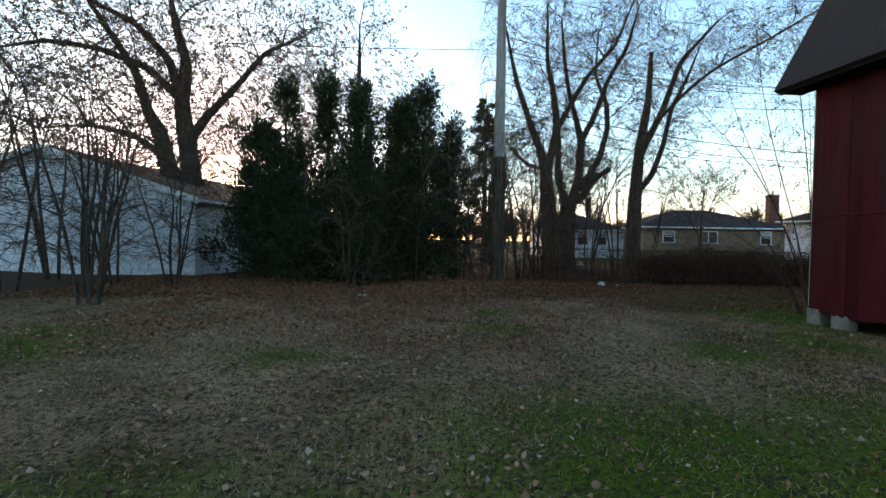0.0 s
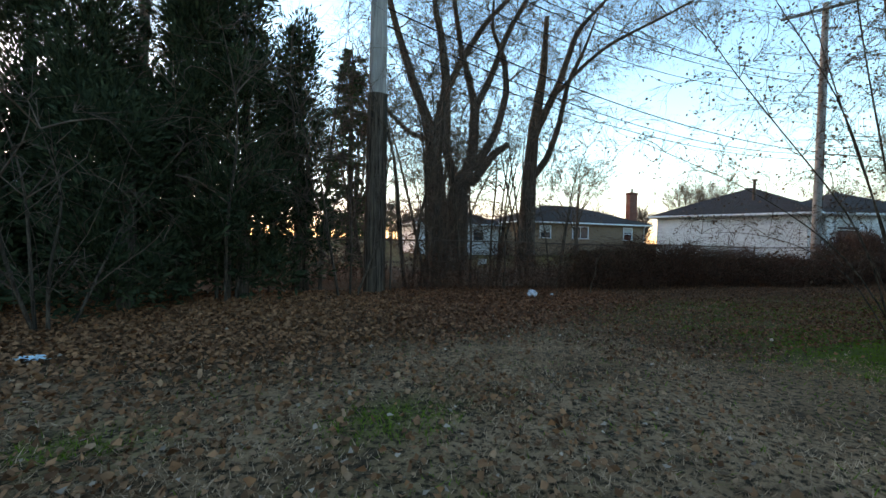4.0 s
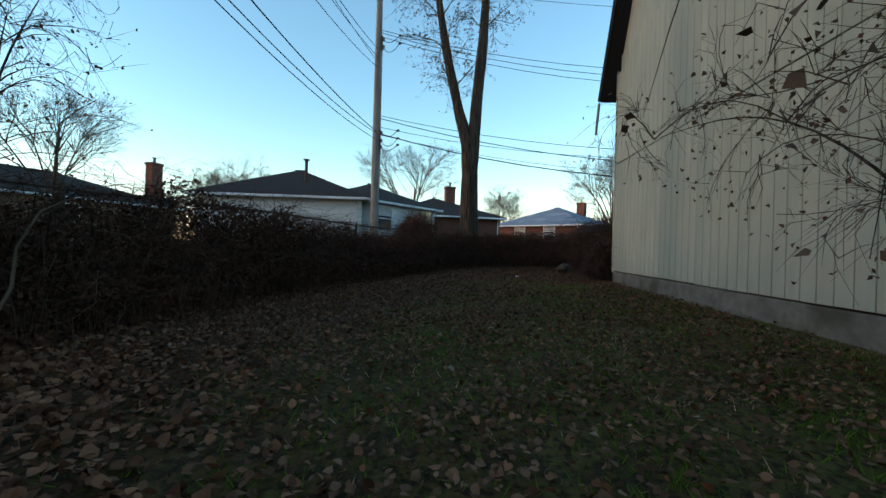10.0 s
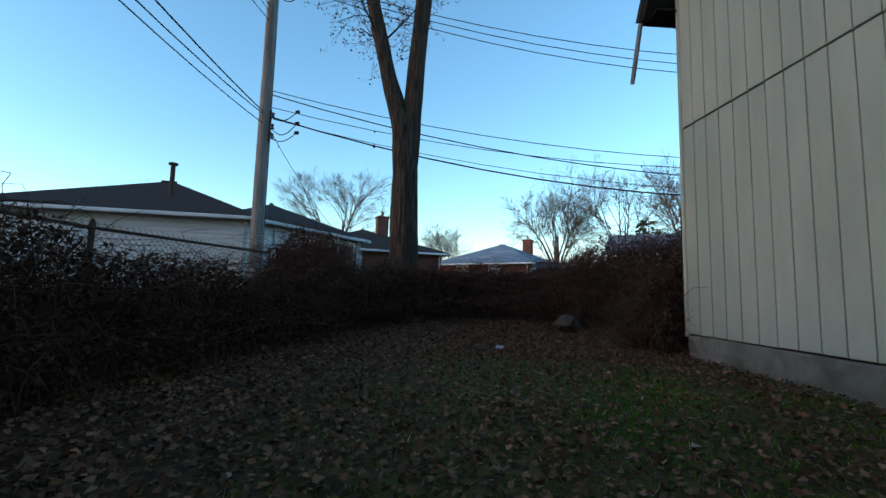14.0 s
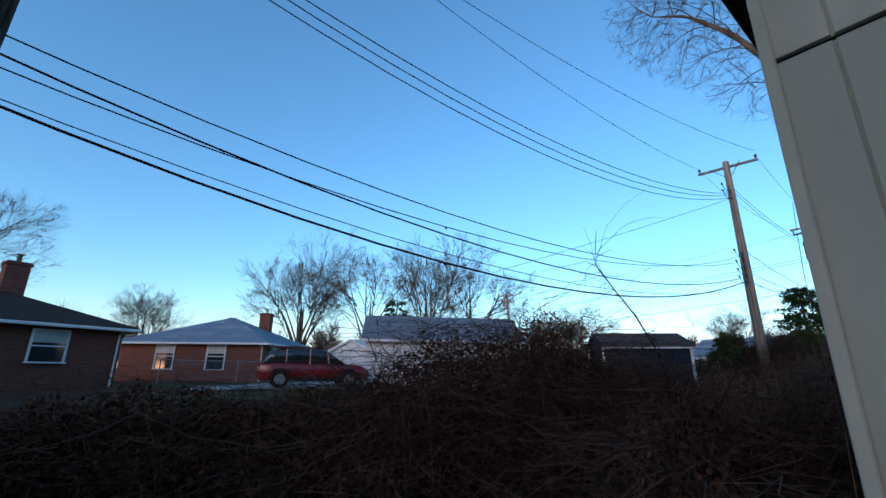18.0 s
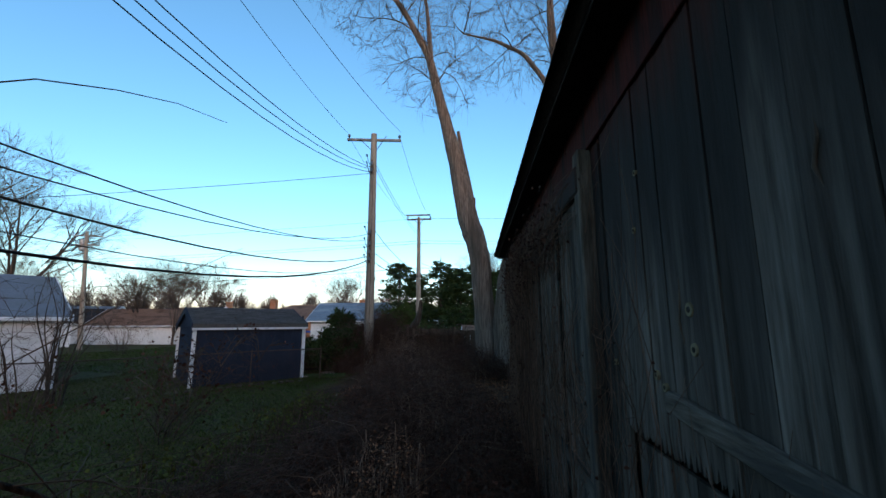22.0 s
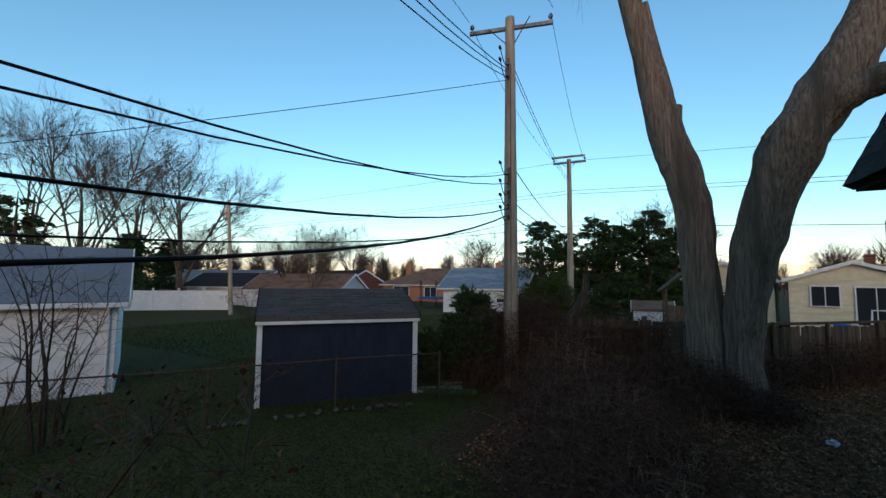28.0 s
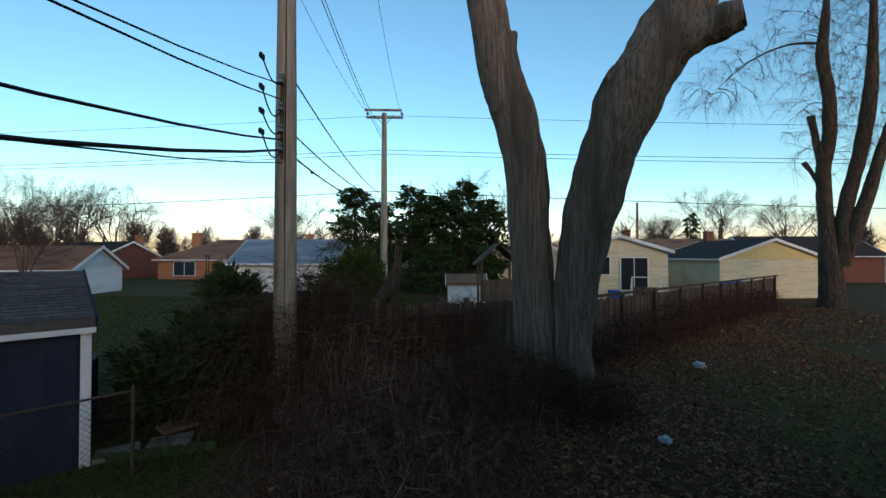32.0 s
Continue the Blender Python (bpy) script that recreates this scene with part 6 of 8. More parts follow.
bare_tree(rng, 7.7, 8.75, [
    ([(0, 0, 0), (-0.1, 0.1, 1.0), (-0.6, 0.3, 2.4), (-1.3, 0.5, 4.2), (-1.8, 0.6, 5.8)], [0.0162, 0.0133, 0.0093, 0.0058, 0.0017]),
    ([(0, 0, 0), (0.05, 0.3, 0.8), (0.3, 0.75, 1.5), (0.6, 1.1, 1.75), (1.1, 1.5, 1.7)], [0.0116, 0.0104, 0.0081, 0.0052, 0.0017]),
    ([(0, 0, 0), (-0.2, 0.1, 1.6), (-0.7, 0.2, 3.4), (-1.0, 0.3, 5.0), (-1.2, 0.3, 6.8)], [0.0150, 0.0128, 0.0093, 0.0058, 0.0017]),
    ([(-0.1, 0, 0), (-0.5, 0.4, 1.2), (-1.3, 1.0, 2.0), (-2.2, 1.5, 2.5), (-3.0, 1.9, 2.9)], [0.0116, 0.0099, 0.0075, 0.0052, 0.0017]),
    ([(0, 0, 0), (0.1, 0.15, 1.5), (0.2, 0.35, 3.2), (0.3, 0.6, 5.2)], [0.0139, 0.0110, 0.0075, 0.0023]),
    ([(0, 0, 0), (-0.3, 0.2, 1.6), (-1.0, 0.3, 3.2), (-2.2, 0.5, 4.4), (-3.0, 0.6, 5.8)], [0.0139, 0.0116, 0.0087, 0.0052, 0.0017]),
    ([(0, 0, 0), (0.05, 0.1, 2.0), (-0.1, 0.2, 4.0), (-0.4, 0.3, 6.4)], [0.0139, 0.0116, 0.0075, 0.0023]),
    ([(-0.1, 0.1, 0), (-0.3, 0.5, 1.0), (-0.8, 1.0, 1.4), (-1.4, 1.3, 1.5), (-1.9, 1.4, 1.45)], [0.0093, 0.0081, 0.0058, 0.0041, 0.0017]),
    ([(-0.1, 0.1, 0), (-0.6, 0.2, 1.5), (-1.8, 0.4, 2.6), (-2.9, 0.6, 3.7), (-3.6, 0.7, 4.7)], [0.0128, 0.0104, 0.0075, 0.0052, 0.0017])],
    "small many-stemmed tree with withered leaves beside the barn", M["bark"], n=3000, spread=0.8, start=0.38, step=0.14, kill=0.17, tip=0.0024, lift=-0.02, twigs=2, twig_len=0.28, twig_r=0.0022, leaves=4600, leaf_size=0.036, leaf_mat=M["leaf_hang"], name="small_tree", knots=3, droop=0.25, gap=0.5, power=3.0, wander=0.14, tops=0.05)
bare_tree(rng, -0.55, -30.0, [
    ([(0.12, -0.1, 0), (0.15, -0.1, 1.2), (0.2, -0.15, 3.0), (0.34, -0.25, 5.8), (0.43, -0.3, 8.5), (0.13, -0.1, 10.9), (0.17, -0.1, 13.3), (0.42, -0.3, 15.9), (0.24, -0.2, 18), (0.1, -0.1, 21)], [0.78, 0.63, 0.55, 0.41, 0.37, 0.36, 0.33, 0.33, 0.24, 0.06]),
    ([(-0.25, 0.1, 2.6), (-0.36, 0.27, 6.1), (-0.86, 0.64, 9.0), (-1.18, 0.88, 11.4), (-1.35, 1.0, 13.7), (-1.43, 1.06, 16.4), (-1.45, 1.1, 19.3), (-1.5, 1.1, 22)], [0.46, 0.37, 0.35, 0.36, 0.30, 0.22, 0.15, 0.04]),
    ([(-0.4, 0.3, 3.2), (-0.8, 0.6, 5.2), (-1.2, 0.9, 7.0), (-1.6, 1.15, 9.2), (-2.4, 1.5, 12.5), (-3.6, 2.0, 17)], [0.37, 0.36, 0.33, 0.28, 0.18, 0.04]),
    ([(0.45, -0.35, 8.2), (0.60, -0.45, 9.9), (0.72, -0.52, 11.0), (0.86, -0.63, 12.1)], [0.18, 0.18, 0.20, 0.22]),
    ([(0.45, -0.3, 7.4), (0.85, -0.64, 8.55), (1.15, -0.85, 9.2)], [0.15, 0.12, 0.16]),
    ([(0.3, -0.2, 16.5), (1.6, -1.2, 17.2), (3.6, -2.2, 16.6), (5.6, -3.0, 14.6)], [0.10, 0.07, 0.04, 0.01])],
    "large pruned tree with sawn stubs and bare twigs", M["bark"], n=2600, spread=3.6, start=0.45, step=0.4, kill=0.48, tip=0.0085, lift=-0.03, power=2.1, twigs=3, twig_len=1.1, twig_r=0.006, rough=0.09, droop=0.6, tops=0.1)


def shrub(rng, x, y, n, h, label, leaves=0, group="bare shrubs", leaf_mat=None, fan=False):
    t = []
    for i in range(n):
        a = rng.uniform(0, 6.28)
        s = rng.uniform(0.2, 0.62)
        hh = h * rng.uniform(0.7, 1.05)
        t.append(([(0.2 * math.cos(a), 0.2 * math.sin(a), 0), (s * math.cos(a), s * math.sin(a), hh * 0.35), (1.9 * s * math.cos(a + 0.3), 1.9 * s * math.sin(a + 0.3), hh * 0.7), (2.6 * s * math.cos(a), 2.6 * s * math.sin(a), hh)], [0.0075 * h, 0.006 * h, 0.004 * h, 0.0012 * h]))
    return bare_tree(rng, x, y, t, label, M["bark"], n=int((45 if fan else 105) * h), spread=(0.2 if fan else 0.36) * h, start=0.2, step=0.24, kill=0.26, tip=0.0045, lift=0.25 if fan else 0.06, twigs=1, twig_len=0.55, twig_r=0.0045, leaves=leaves, leaf_size=0.06, leaf_mat=leaf_mat or M["leaf_hang"], name="bare_shrub", group=group, gap=0.7)


for x, y, n, h in ((-7.2, 8.6, 5, 4.6), (-8.1, 9.6, 6, 5.2), (-9.4, 12.0, 5, 5.0), (-10.6, 10.2, 4, 5.5), (-8.6, 13.4, 4, 4.2), (-7.4, 11.6, 4, 4.0), (-11.5, 7.6, 4, 6.2), (-13.0, 10.6, 4, 7.0), (-12.2, 13.2, 4, 6.6), (-9.9, 8.4, 4, 6.0), (0.6, 15.9, 5, 6.0), (1.3, 14.6, 4, 3.6), (-0.9, 14.2, 4, 4.5), (-2.6, 12.2, 4, 3.2), (3.0, 15.9, 4, 6.0), (3.8, 16.6, 5, 6.5), (4.6, 16.0, 4, 5.2)):
    shrub(rng, x, y, n, h, "bare many-stemmed shrub with thin grey branches")
for x, y, n, h in ((4.6, 18.4, 5, 5.5), (6.0, 17.6, 5, 5.0), (7.6, 18.2, 4, 5.5), (9.2, 19.0, 4, 4.8), (2.4, 18.8, 5, 6.0)):
    shrub(rng, x, y, n, h, "bare thicket shrub with a few dead leaves behind the fence", leaves=500, group="thicket shrubs")
for x, y, h in ((28.6, -0.4, 2.8), (27.9, 0.6, 2.2)):
    shrub(rng, x, y, 8, h * 1.15, "bare shrub at the chain-link fence", group="fence shrubs", fan=True)


def plumes(rng, h, r, count, per, size, low=0.0, rise=1.0, length=1.1, top=0.8, gap=-0.26, wide=0.11):
    """Feathery plumes over a tapered body; each one is a narrow fan of sprays that points up and out."""
    u = rng.uniform(0, 1, count) ** 0.8
    a = rng.uniform(0, 6.283, count)
    prof = (1 - u ** 1.9) * (0.72 + 0.28 * smooth(0, 0.2, u)) * (1 + 0.28 * np.sin(3 * a + 6 * u) * np.sin(9 * u + a))
    rad = r * prof * np.sqrt(rng.uniform(0.05, 1, count))
    base = np.stack([rad * np.cos(a), rad * np.sin(a), low + u * (h - low) * top], 1)
    d = np.stack([0.5 * np.cos(a), 0.5 * np.sin(a), rise + 0 * a], 1) + rng.normal(0, 0.25, (count, 3))
    d /= np.linalg.norm(d, axis=1, keepdims=True)
    ln = length * rng.uniform(0.5, 1.35, count)
    s = rng.uniform(0, 1, (count, per))
    p = rng.uniform(0, 6.283, 2)
    hole = np.sin(1.9 * base[:, 0] + 1.3 * base[:, 2] + p[0]) * np.sin(2.1 * base[:, 1] - 1.7 * base[:, 2] + p[1]) > gap
    w = rng.normal(size=(count, per, 3)) * (0.16 * length * (1 - s) ** 0.7 + 0.015)[..., None]
    ln = ln * (1.1 - 0.4 * u)
    P = (base[:, None] + d[:, None] * (ln[:, None] * s)[..., None] + w)[hole].reshape(-1, 3)
    D = (d[:, None] + 0.9 * w / (0.16 * length) + rng.normal(0, 0.25, w.shape))[hole].reshape(-1, 3)
    D /= np.linalg.norm(D, axis=1, keepdims=True)
    ok = P[:, 2] > 0.03
    return sprays(rng, P[ok], D[ok], size, wide)


def evergreen(rng, x, y, h, r, count, label, mat, name="evergreen_bush", size=0.1, length=0.6):
    t = thing(name, pose(x, y, gz(x, y)), label, "bush")
    part("trunk", trunk_mesh("trunk", [(0, 0, -0.1), (0, 0, h * 0.4), (0, 0, h * 0.7)], [0.09, 0.06, 0.02], M["bark"]), M["bark"], t)
    v, f = plumes(rng, h, r, count, 80, size * 1.5, 0.0, 0.55, length, 0.85)
    part("crown", quick_mesh("crown", v, f, mat), mat, t)
    return t


def ragged_evergreen(rng, x, y, h, r, spires, label):
    """A clump of feathery upright spires with gaps between them."""
    t = thing("evergreen_tree", pose(x, y, gz(x, y)), label, "tree", "row of dark evergreens")
    part("trunk", trunk_mesh("trunk", [(0, 0, -0.1), (0.05, 0, h * 0.45), (0, 0, h * 0.85)], [0.13, 0.08, 0.02], M["bark"]), M["bark"], t)
    for k in range(spires):
        a = 6.283 * k / spires + rng.uniform(-0.4, 0.4)
        d = 0 if k == 0 else r * rng.uniform(0.4, 0.75)
        hh = h * (1.0 if k == 0 else rng.uniform(0.55, 0.93))
        v, f = plumes(rng, hh, r * rng.uniform(0.42, 0.62), int(26 * hh), 74, 0.12, 0.02 if k < 3 else hh * 0.1, 1.1, 0.95, 0.9, -0.2, 0.12)
        part("spire", quick_mesh("spire", v + [d * math.cos(a), d * math.sin(a), 0], f, M["evergreen"]), M["evergreen"], t)
    v, f = plumes(rng, h * 0.42, r * 1.05, int(70 * r), 60, 0.15, 0.0, 0.35, 0.8, 0.9, -0.45, 0.14)
    part("skirt", quick_mesh("skirt", v, f, M["evergreen"]), M["evergreen"], t)
    return t


for x, y, h, r, k in ((-6.5, 14.6, 6.6, 1.25, 5), (-5.4, 14.3, 7.5, 1.2, 5), (-4.15, 14.9, 7.5, 0.8, 3), (-2.9, 14.4, 7.2, 1.1, 5), (-1.7, 14.7, 7.0, 1.0, 4), (-0.7, 14.6, 7.2, 1.0, 4), (0.3, 15.5, 6.0, 0.7, 2), (-4.4, 13.3, 4.6, 1.0, 4), (-2.2, 13.4, 4.0, 0.9, 3)):
    ragged_evergreen(rng, x, y, h, r, k, "dense dark evergreen with ragged pointed tops")

def spruce(rng, x, y, h, r, boughs, per, size, label, group=""):
    """Long level boughs of uneven reach that sag and turn up at the tip, hung with sprays on side shoots."""
    t = thing("spruce_tree", pose(x, y, gz(x, y)), label, "tree", group)
    part("trunk", trunk_mesh("trunk", [(0, 0, -0.1), (0, 0, h * 0.5), (0, 0, h)], [0.2, 0.13, 0.02], M["bark"]), M["bark"], t)
    z0 = rng.uniform(0.1, 0.98, boughs) ** 0.9
    a = rng.uniform(0, 6.283, boughs)
    ln = r * (1.06 - z0).clip(0.03) ** 0.55 * rng.uniform(0.25, 1.4, boughs)
    s = rng.uniform(0.1, 1, (boughs, per)) ** 0.8
    shoot = np.round(s * 7) / 7
    reach = 0.30 * ln[:, None] * (1.1 - 0.75 * s) * rng.uniform(-1, 1, (boughs, per))
    out = ln[:, None] * shoot + 0.6 * np.abs(reach)
    X = np.cos(a)[:, None] * out - np.sin(a)[:, None] * reach
    Y = np.sin(a)[:, None] * out + np.cos(a)[:, None] * reach
    Z = (z0 * h)[:, None] + ln[:, None] * (-0.50 * shoot + 0.26 * shoot ** 2.5) - 0.3 * np.abs(reach) - np.abs(rng.normal(0, 0.16, (boughs, per)))
    P = np.stack([X, Y, Z], -1).reshape(-1, 3)
    side = np.sign(reach)
    D = np.stack([np.cos(a)[:, None] - 0.8 * np.sin(a)[:, None] * side, np.sin(a)[:, None] + 0.8 * np.cos(a)[:, None] * side, -0.35 + 0 * s], -1).reshape(-1, 3) + rng.normal(0, 0.4, P.shape)
    D /= np.linalg.norm(D, axis=1, keepdims=True)
    v, f = sprays(rng, P, D, size, 0.16)
    part("crown", quick_mesh("crown", v, f, M["evergreen_light"]), M["evergreen_light"], t)
    return t


for x, y, h, r in ((31.0, -33.0, 8.2, 3.0), (28.6, -31.5, 6.8, 2.6), (26.2, -31.0, 8.0, 3.2), (24.2, -30.5, 7.2, 2.8), (22.4, -30.0, 8.0, 2.8), (20.8, -31.0, 7.0, 2.4)):
    spruce(rng, x, y, h, r, 150, 95, 0.25, "dark spruce with drooping boughs", "spruces")
evergreen(rng, 24.9, -14.7, 3.3, 1.4, 330, "broad bright green evergreen bush beyond the brambles", M["bush_green"])
evergreen(rng, 24.95, -7.95, 2.1, 1.0, 330, "low dark evergreen beside the shed", M["evergreen_light"])
evergreen(rng, 25.5, -9.2, 2.3, 1.1, 300, "low dark evergreen beside a pole", M["evergreen_light"])
for x, y, h in ((78, 50, 9), (86, -30, 9), (-14, -80, 11), (55.0, -6.0, 8.0)):
    spruce(rng, x, y, h, 2.2, 70, 30, 0.5, "dark distant conifer beyond the houses", "distant conifers")


for x, y, h in ((62.5, -15.0, 6.8), (65.5, -16.8, 7.4), (66.5, -20.0, 6.8)):
    spruce(rng, x, y, h, 2.6, 110, 60, 0.3, "dark conifer behind a white fence", "distant conifers")
spruce(rng, 2.6, 27.0, 10.8, 1.7, 120, 50, 0.3, "narrow spruce behind a utility pole")


# ---- hedges and brambles ----
def thicket(rng, name, label, spine, stems, leaves, leaf_mat, stem_mat, r=0.004, arch=0.5, leaf_size=0.06, category="hedge", along=1.0, upright=0.3, runners=1.6):
    """A domed tangle along a spine of (x, y, height, half width): some rising stems, many curling runners, and leaves near its skin."""
    sp = np.array(spine, float)
    seg = np.r_[0, np.cumsum(np.hypot(*np.diff(sp[:, :2], axis=0).T))]

    def sample(n, wide=0.55):
        """Places with ground height and the height of the skin above it."""
        u = rng.uniform(0, seg[-1], n)
        c = np.stack([np.interp(u, seg, sp[:, j]) for j in range(4)], 1)
        off = rng.normal(0, wide, (n, 2)).clip(-1, 1)
        p = c[:, :2] + off * c[:, 3:4]
        dome = np.sqrt(1 - 0.86 * np.minimum((off ** 2).sum(1), 1))
        bump = 1 + 0.13 * np.sin(p[:, 0] * 2.3 + p[:, 1]) * np.sin(p[:, 1] * 1.7 - p[:, 0] * 0.9) + 0.10 * np.sin(p[:, 0] * 5.9 - p[:, 1] * 3.1) * np.sin(p[:, 1] * 6.7 + 1)
        return p, ground_z(p[:, 0], p[:, 1]) - 0.03, c[:, 2] * dome * bump

    t = thing(name, pose(0, 0, 0), label, category)
    n1 = int(stems * upright * 0.8)
    B, zb, H = sample(n1)
    H = H * np.where(rng.uniform(size=n1) < 0.08, rng.uniform(1.0, 1.14, n1), rng.uniform(0.45, 1.0, n1))
    a = rng.uniform(0, 2 * np.pi, n1)
    reach = arch * rng.uniform(0.2, 1.0, n1) * (0.3 + 0.5 * H)
    K = 5
    s = np.linspace(0, 1, K)[None]
    bend = np.sin(s * np.pi * rng.uniform(0.55, 1.0, (n1, 1)))
    wob = np.cumsum(rng.normal(0, 0.03, (n1, K, 3)), 1) * s[..., None]
    P = np.stack([B[:, :1] + np.cos(a)[:, None] * reach[:, None] * s ** 1.4, B[:, 1:] + np.sin(a)[:, None] * reach[:, None] * s ** 1.4, zb[:, None] + H[:, None] * bend], -1) + wob
    R = r * rng.uniform(0.55, 2.1, (n1, 1)) * (1 - 0.7 * s)
    # runners that curl through the skin and hang from it
    n2 = int(stems * runners * 0.55)
    B, zb, H = sample(n2)
    d = rng.normal(size=(n2, 3)) * [1, 1, 0.5]
    d /= np.linalg.norm(d, axis=1, keepdims=True)
    q = np.stack([B[:, 0], B[:, 1], zb + H * (1 - np.abs(rng.normal(0, 0.33, n2))).clip(0.08, 1)], 1)
    step = along * rng.uniform(0.09, 0.36, (n2, 1))
    pts = [q]
    for _ in range(K - 1):
        d = d + rng.normal(0, 0.5, d.shape) - [0, 0, 0.17]
        d /= np.linalg.norm(d, axis=1, keepdims=True)
        q = q + d * step
        q[:, 2] = np.minimum(np.maximum(q[:, 2], zb + 0.02), zb + H * 1.12 + 0.04)
        pts.append(q.copy())
    P2 = np.stack(pts, 1)
    R2 = r * 0.9 * rng.uniform(0.5, 1.5, (n2, 1)) * (1 - 0.6 * s)
    tagged(part("tangle", lines_mesh("tangle", [(P, R, 3), (P2, R2, 3)], stem_mat), stem_mat, t), kind="stuff")
    if leaves:
        B, zb, H = sample(leaves, 0.6)
        z = zb + H * (1 - np.abs(rng.normal(0, 0.34, leaves))).clip(0.02, 1)
        v, f = leaf_cards(rng, np.stack([B[:, 0], B[:, 1], z], 1), leaf_size, simple=True)
        tagged(part("leaves", quick_mesh("leaves", v, f, leaf_mat), leaf_mat, t), kind="stuff")
    return t


thicket(rng, "overgrown_hedge", "overgrown dark hedge of vines along the back fence", [(7.2, 15.1, 1.1, 0.4), (8.0, 15.0, 1.25, 0.55), (9.5, 15.0, 1.30, 0.6), (11.5, 15.0, 1.30, 0.6), (12.8, 15.0, 1.16, 0.65), (14, 15.0, 1.05, 0.7), (15.5, 14.9, 0.98, 0.75), (17.0, 14.6, 1.0, 0.8), (18.8, 13.6, 1.05, 0.8)], 6500, 52000, M["vine_leaf"], M["bramble"], leaf_size=0.042, arch=0.8)
thicket(rng, "vine_tangle", "thin bare vines on the chain-link fence", [(2.7, 15.1, 1.0, 0.25), (4.5, 15.1, 1.05, 0.35), (7.4, 15.05, 1.15, 0.4)], 1000, 2600, M["vine_leaf"], M["bramble"], leaf_size=0.042, arch=0.8, upright=0.45)
thicket(rng, "overgrown_hedge", "dense brown hedge between the gardens", [(18.6, 13.9, 1.0, 0.75), (19.6, 12.2, 0.98, 0.75), (19.7, 10.5, 1.0, 0.8), (19.5, 9.4, 1.05, 0.8)], 4600, 34000, M["vine_leaf"], M["bramble"], leaf_size=0.042, arch=0.8)
thicket(rng, "bramble_mound", "tall tangled bramble mound with arching canes", [(18.9, 10.0, 1.1, 0.7), (19.0, 9.3, 1.65, 0.75), (19.2, 8.2, 1.85, 0.85), (19.2, 7.3, 1.65, 0.9), (19.3, 6.0, 1.20, 1.0), (19.4, 3.5, 1.05, 1.0), (19.6, 0.8, 0.8, 0.9)], 11500, 34000, M["vine_leaf"], M["bramble"], arch=1.3, leaf_size=0.04, category="bramble", along=1.4)
thicket(rng, "bramble_mound", "brown tangle of vines against the barn corner", [(16.15, 9.72, 0.8, 0.25), (16.4, 9.4, 1.15, 0.3), (16.85, 8.9, 1.35, 0.4), (17.15, 8.1, 1.2, 0.45)], 1700, 9000, M["vine_leaf"], M["bramble"], arch=0.6, leaf_size=0.05, category="bramble", upright=0.4)
thicket(rng, "bramble_mound", "brown brambles beside the barn wall", [(17.0, 7.6, 1.1, 0.45), (17.3, 6.0, 1.1, 0.6), (17.8, 3.0, 1.1, 0.9), (18.4, 0.0, 1.15, 1.2), (19.2, -2.5, 1.15, 1.4)], 4600, 14000, M["vine_leaf"], M["bramble"], arch=0.8, leaf_size=0.04, category="bramble")
thicket(rng, "bramble_mound", "brown bramble thicket along the old fence", [(19.6, 1.5, 1.0, 1.2), (20.2, -1.5, 1.1, 1.4), (20.6, -4.0, 1.1, 1.5), (21.2, -6.3, 1.05, 1.5), (22.4, -7.6, 1.2, 1.0)], 5600, 14000, M["vine_leaf"], M["bramble"], arch=0.9, leaf_size=0.045, category="bramble", along=1.3)
thicket(rng, "vine_tangle", "mass of bare vines heaped over the pole foot and old fence", [(24.5, -7.7, 1.7, 0.6), (24.0, -8.3, 2.15, 0.75), (23.2, -8.9, 2.25, 0.8), (22.5, -9.5, 1.5, 0.55)], 5000, 12000, M["vine_leaf"], M["bramble"], arch=1.1, leaf_size=0.04, category="bramble", along=1.7, upright=0.2)
thicket(rng, "vine_tangle", "bare vines that hang over the old plank fence", [(22.3, -9.75, 1.75, 0.3), (21.2, -10.85, 1.85, 0.3), (20.4, -11.6, 1.85, 0.35)], 1500, 2600, M["vine_leaf"], M["bramble"], arch=0.7, leaf_size=0.04, category="bramble", along=1.3, upright=0.3)
thicket(rng, "bramble_mound", "bramble strip in front of the plank fence", [(18.0, -13.0, 1.2, 0.4), (14.0, -17.5, 1.65, 0.45), (8.0, -24.0, 1.6, 0.5), (4.0, -28.2, 1.2, 0.5)], 2000, 9000, M["vine_leaf"], M["bramble"], arch=0.6, leaf_size=0.06, category="bramble", r=0.006)
thicket(rng, "bramble_mound", "low brambles round the foot of the maple", [(21.2, -8.0, 1.2, 0.9), (20.0, -9.3, 1.35, 0.7), (19.0, -9.5, 1.2, 0.5), (18.4, -9.9, 0.7, 0.5), (17.9, -10.6, 0.45, 0.6)], 2000, 6000, M["vine_leaf"], M["bramble"], arch=0.9, leaf_size=0.045, category="bramble")
thicket(rng, "overgrown_hedge", "tall brown vine bush in the hedge beside a grey pole", [(16.4, 14.8, 1.2, 0.35), (17.0, 14.8, 1.45, 0.4), (17.6, 14.8, 1.75, 0.45), (18.4, 14.8, 1.6, 0.5), (19.4, 14.8, 1.3, 0.5)], 1500, 10000, M["vine_leaf"], M["bramble"], arch=0.6, leaf_size=0.042)
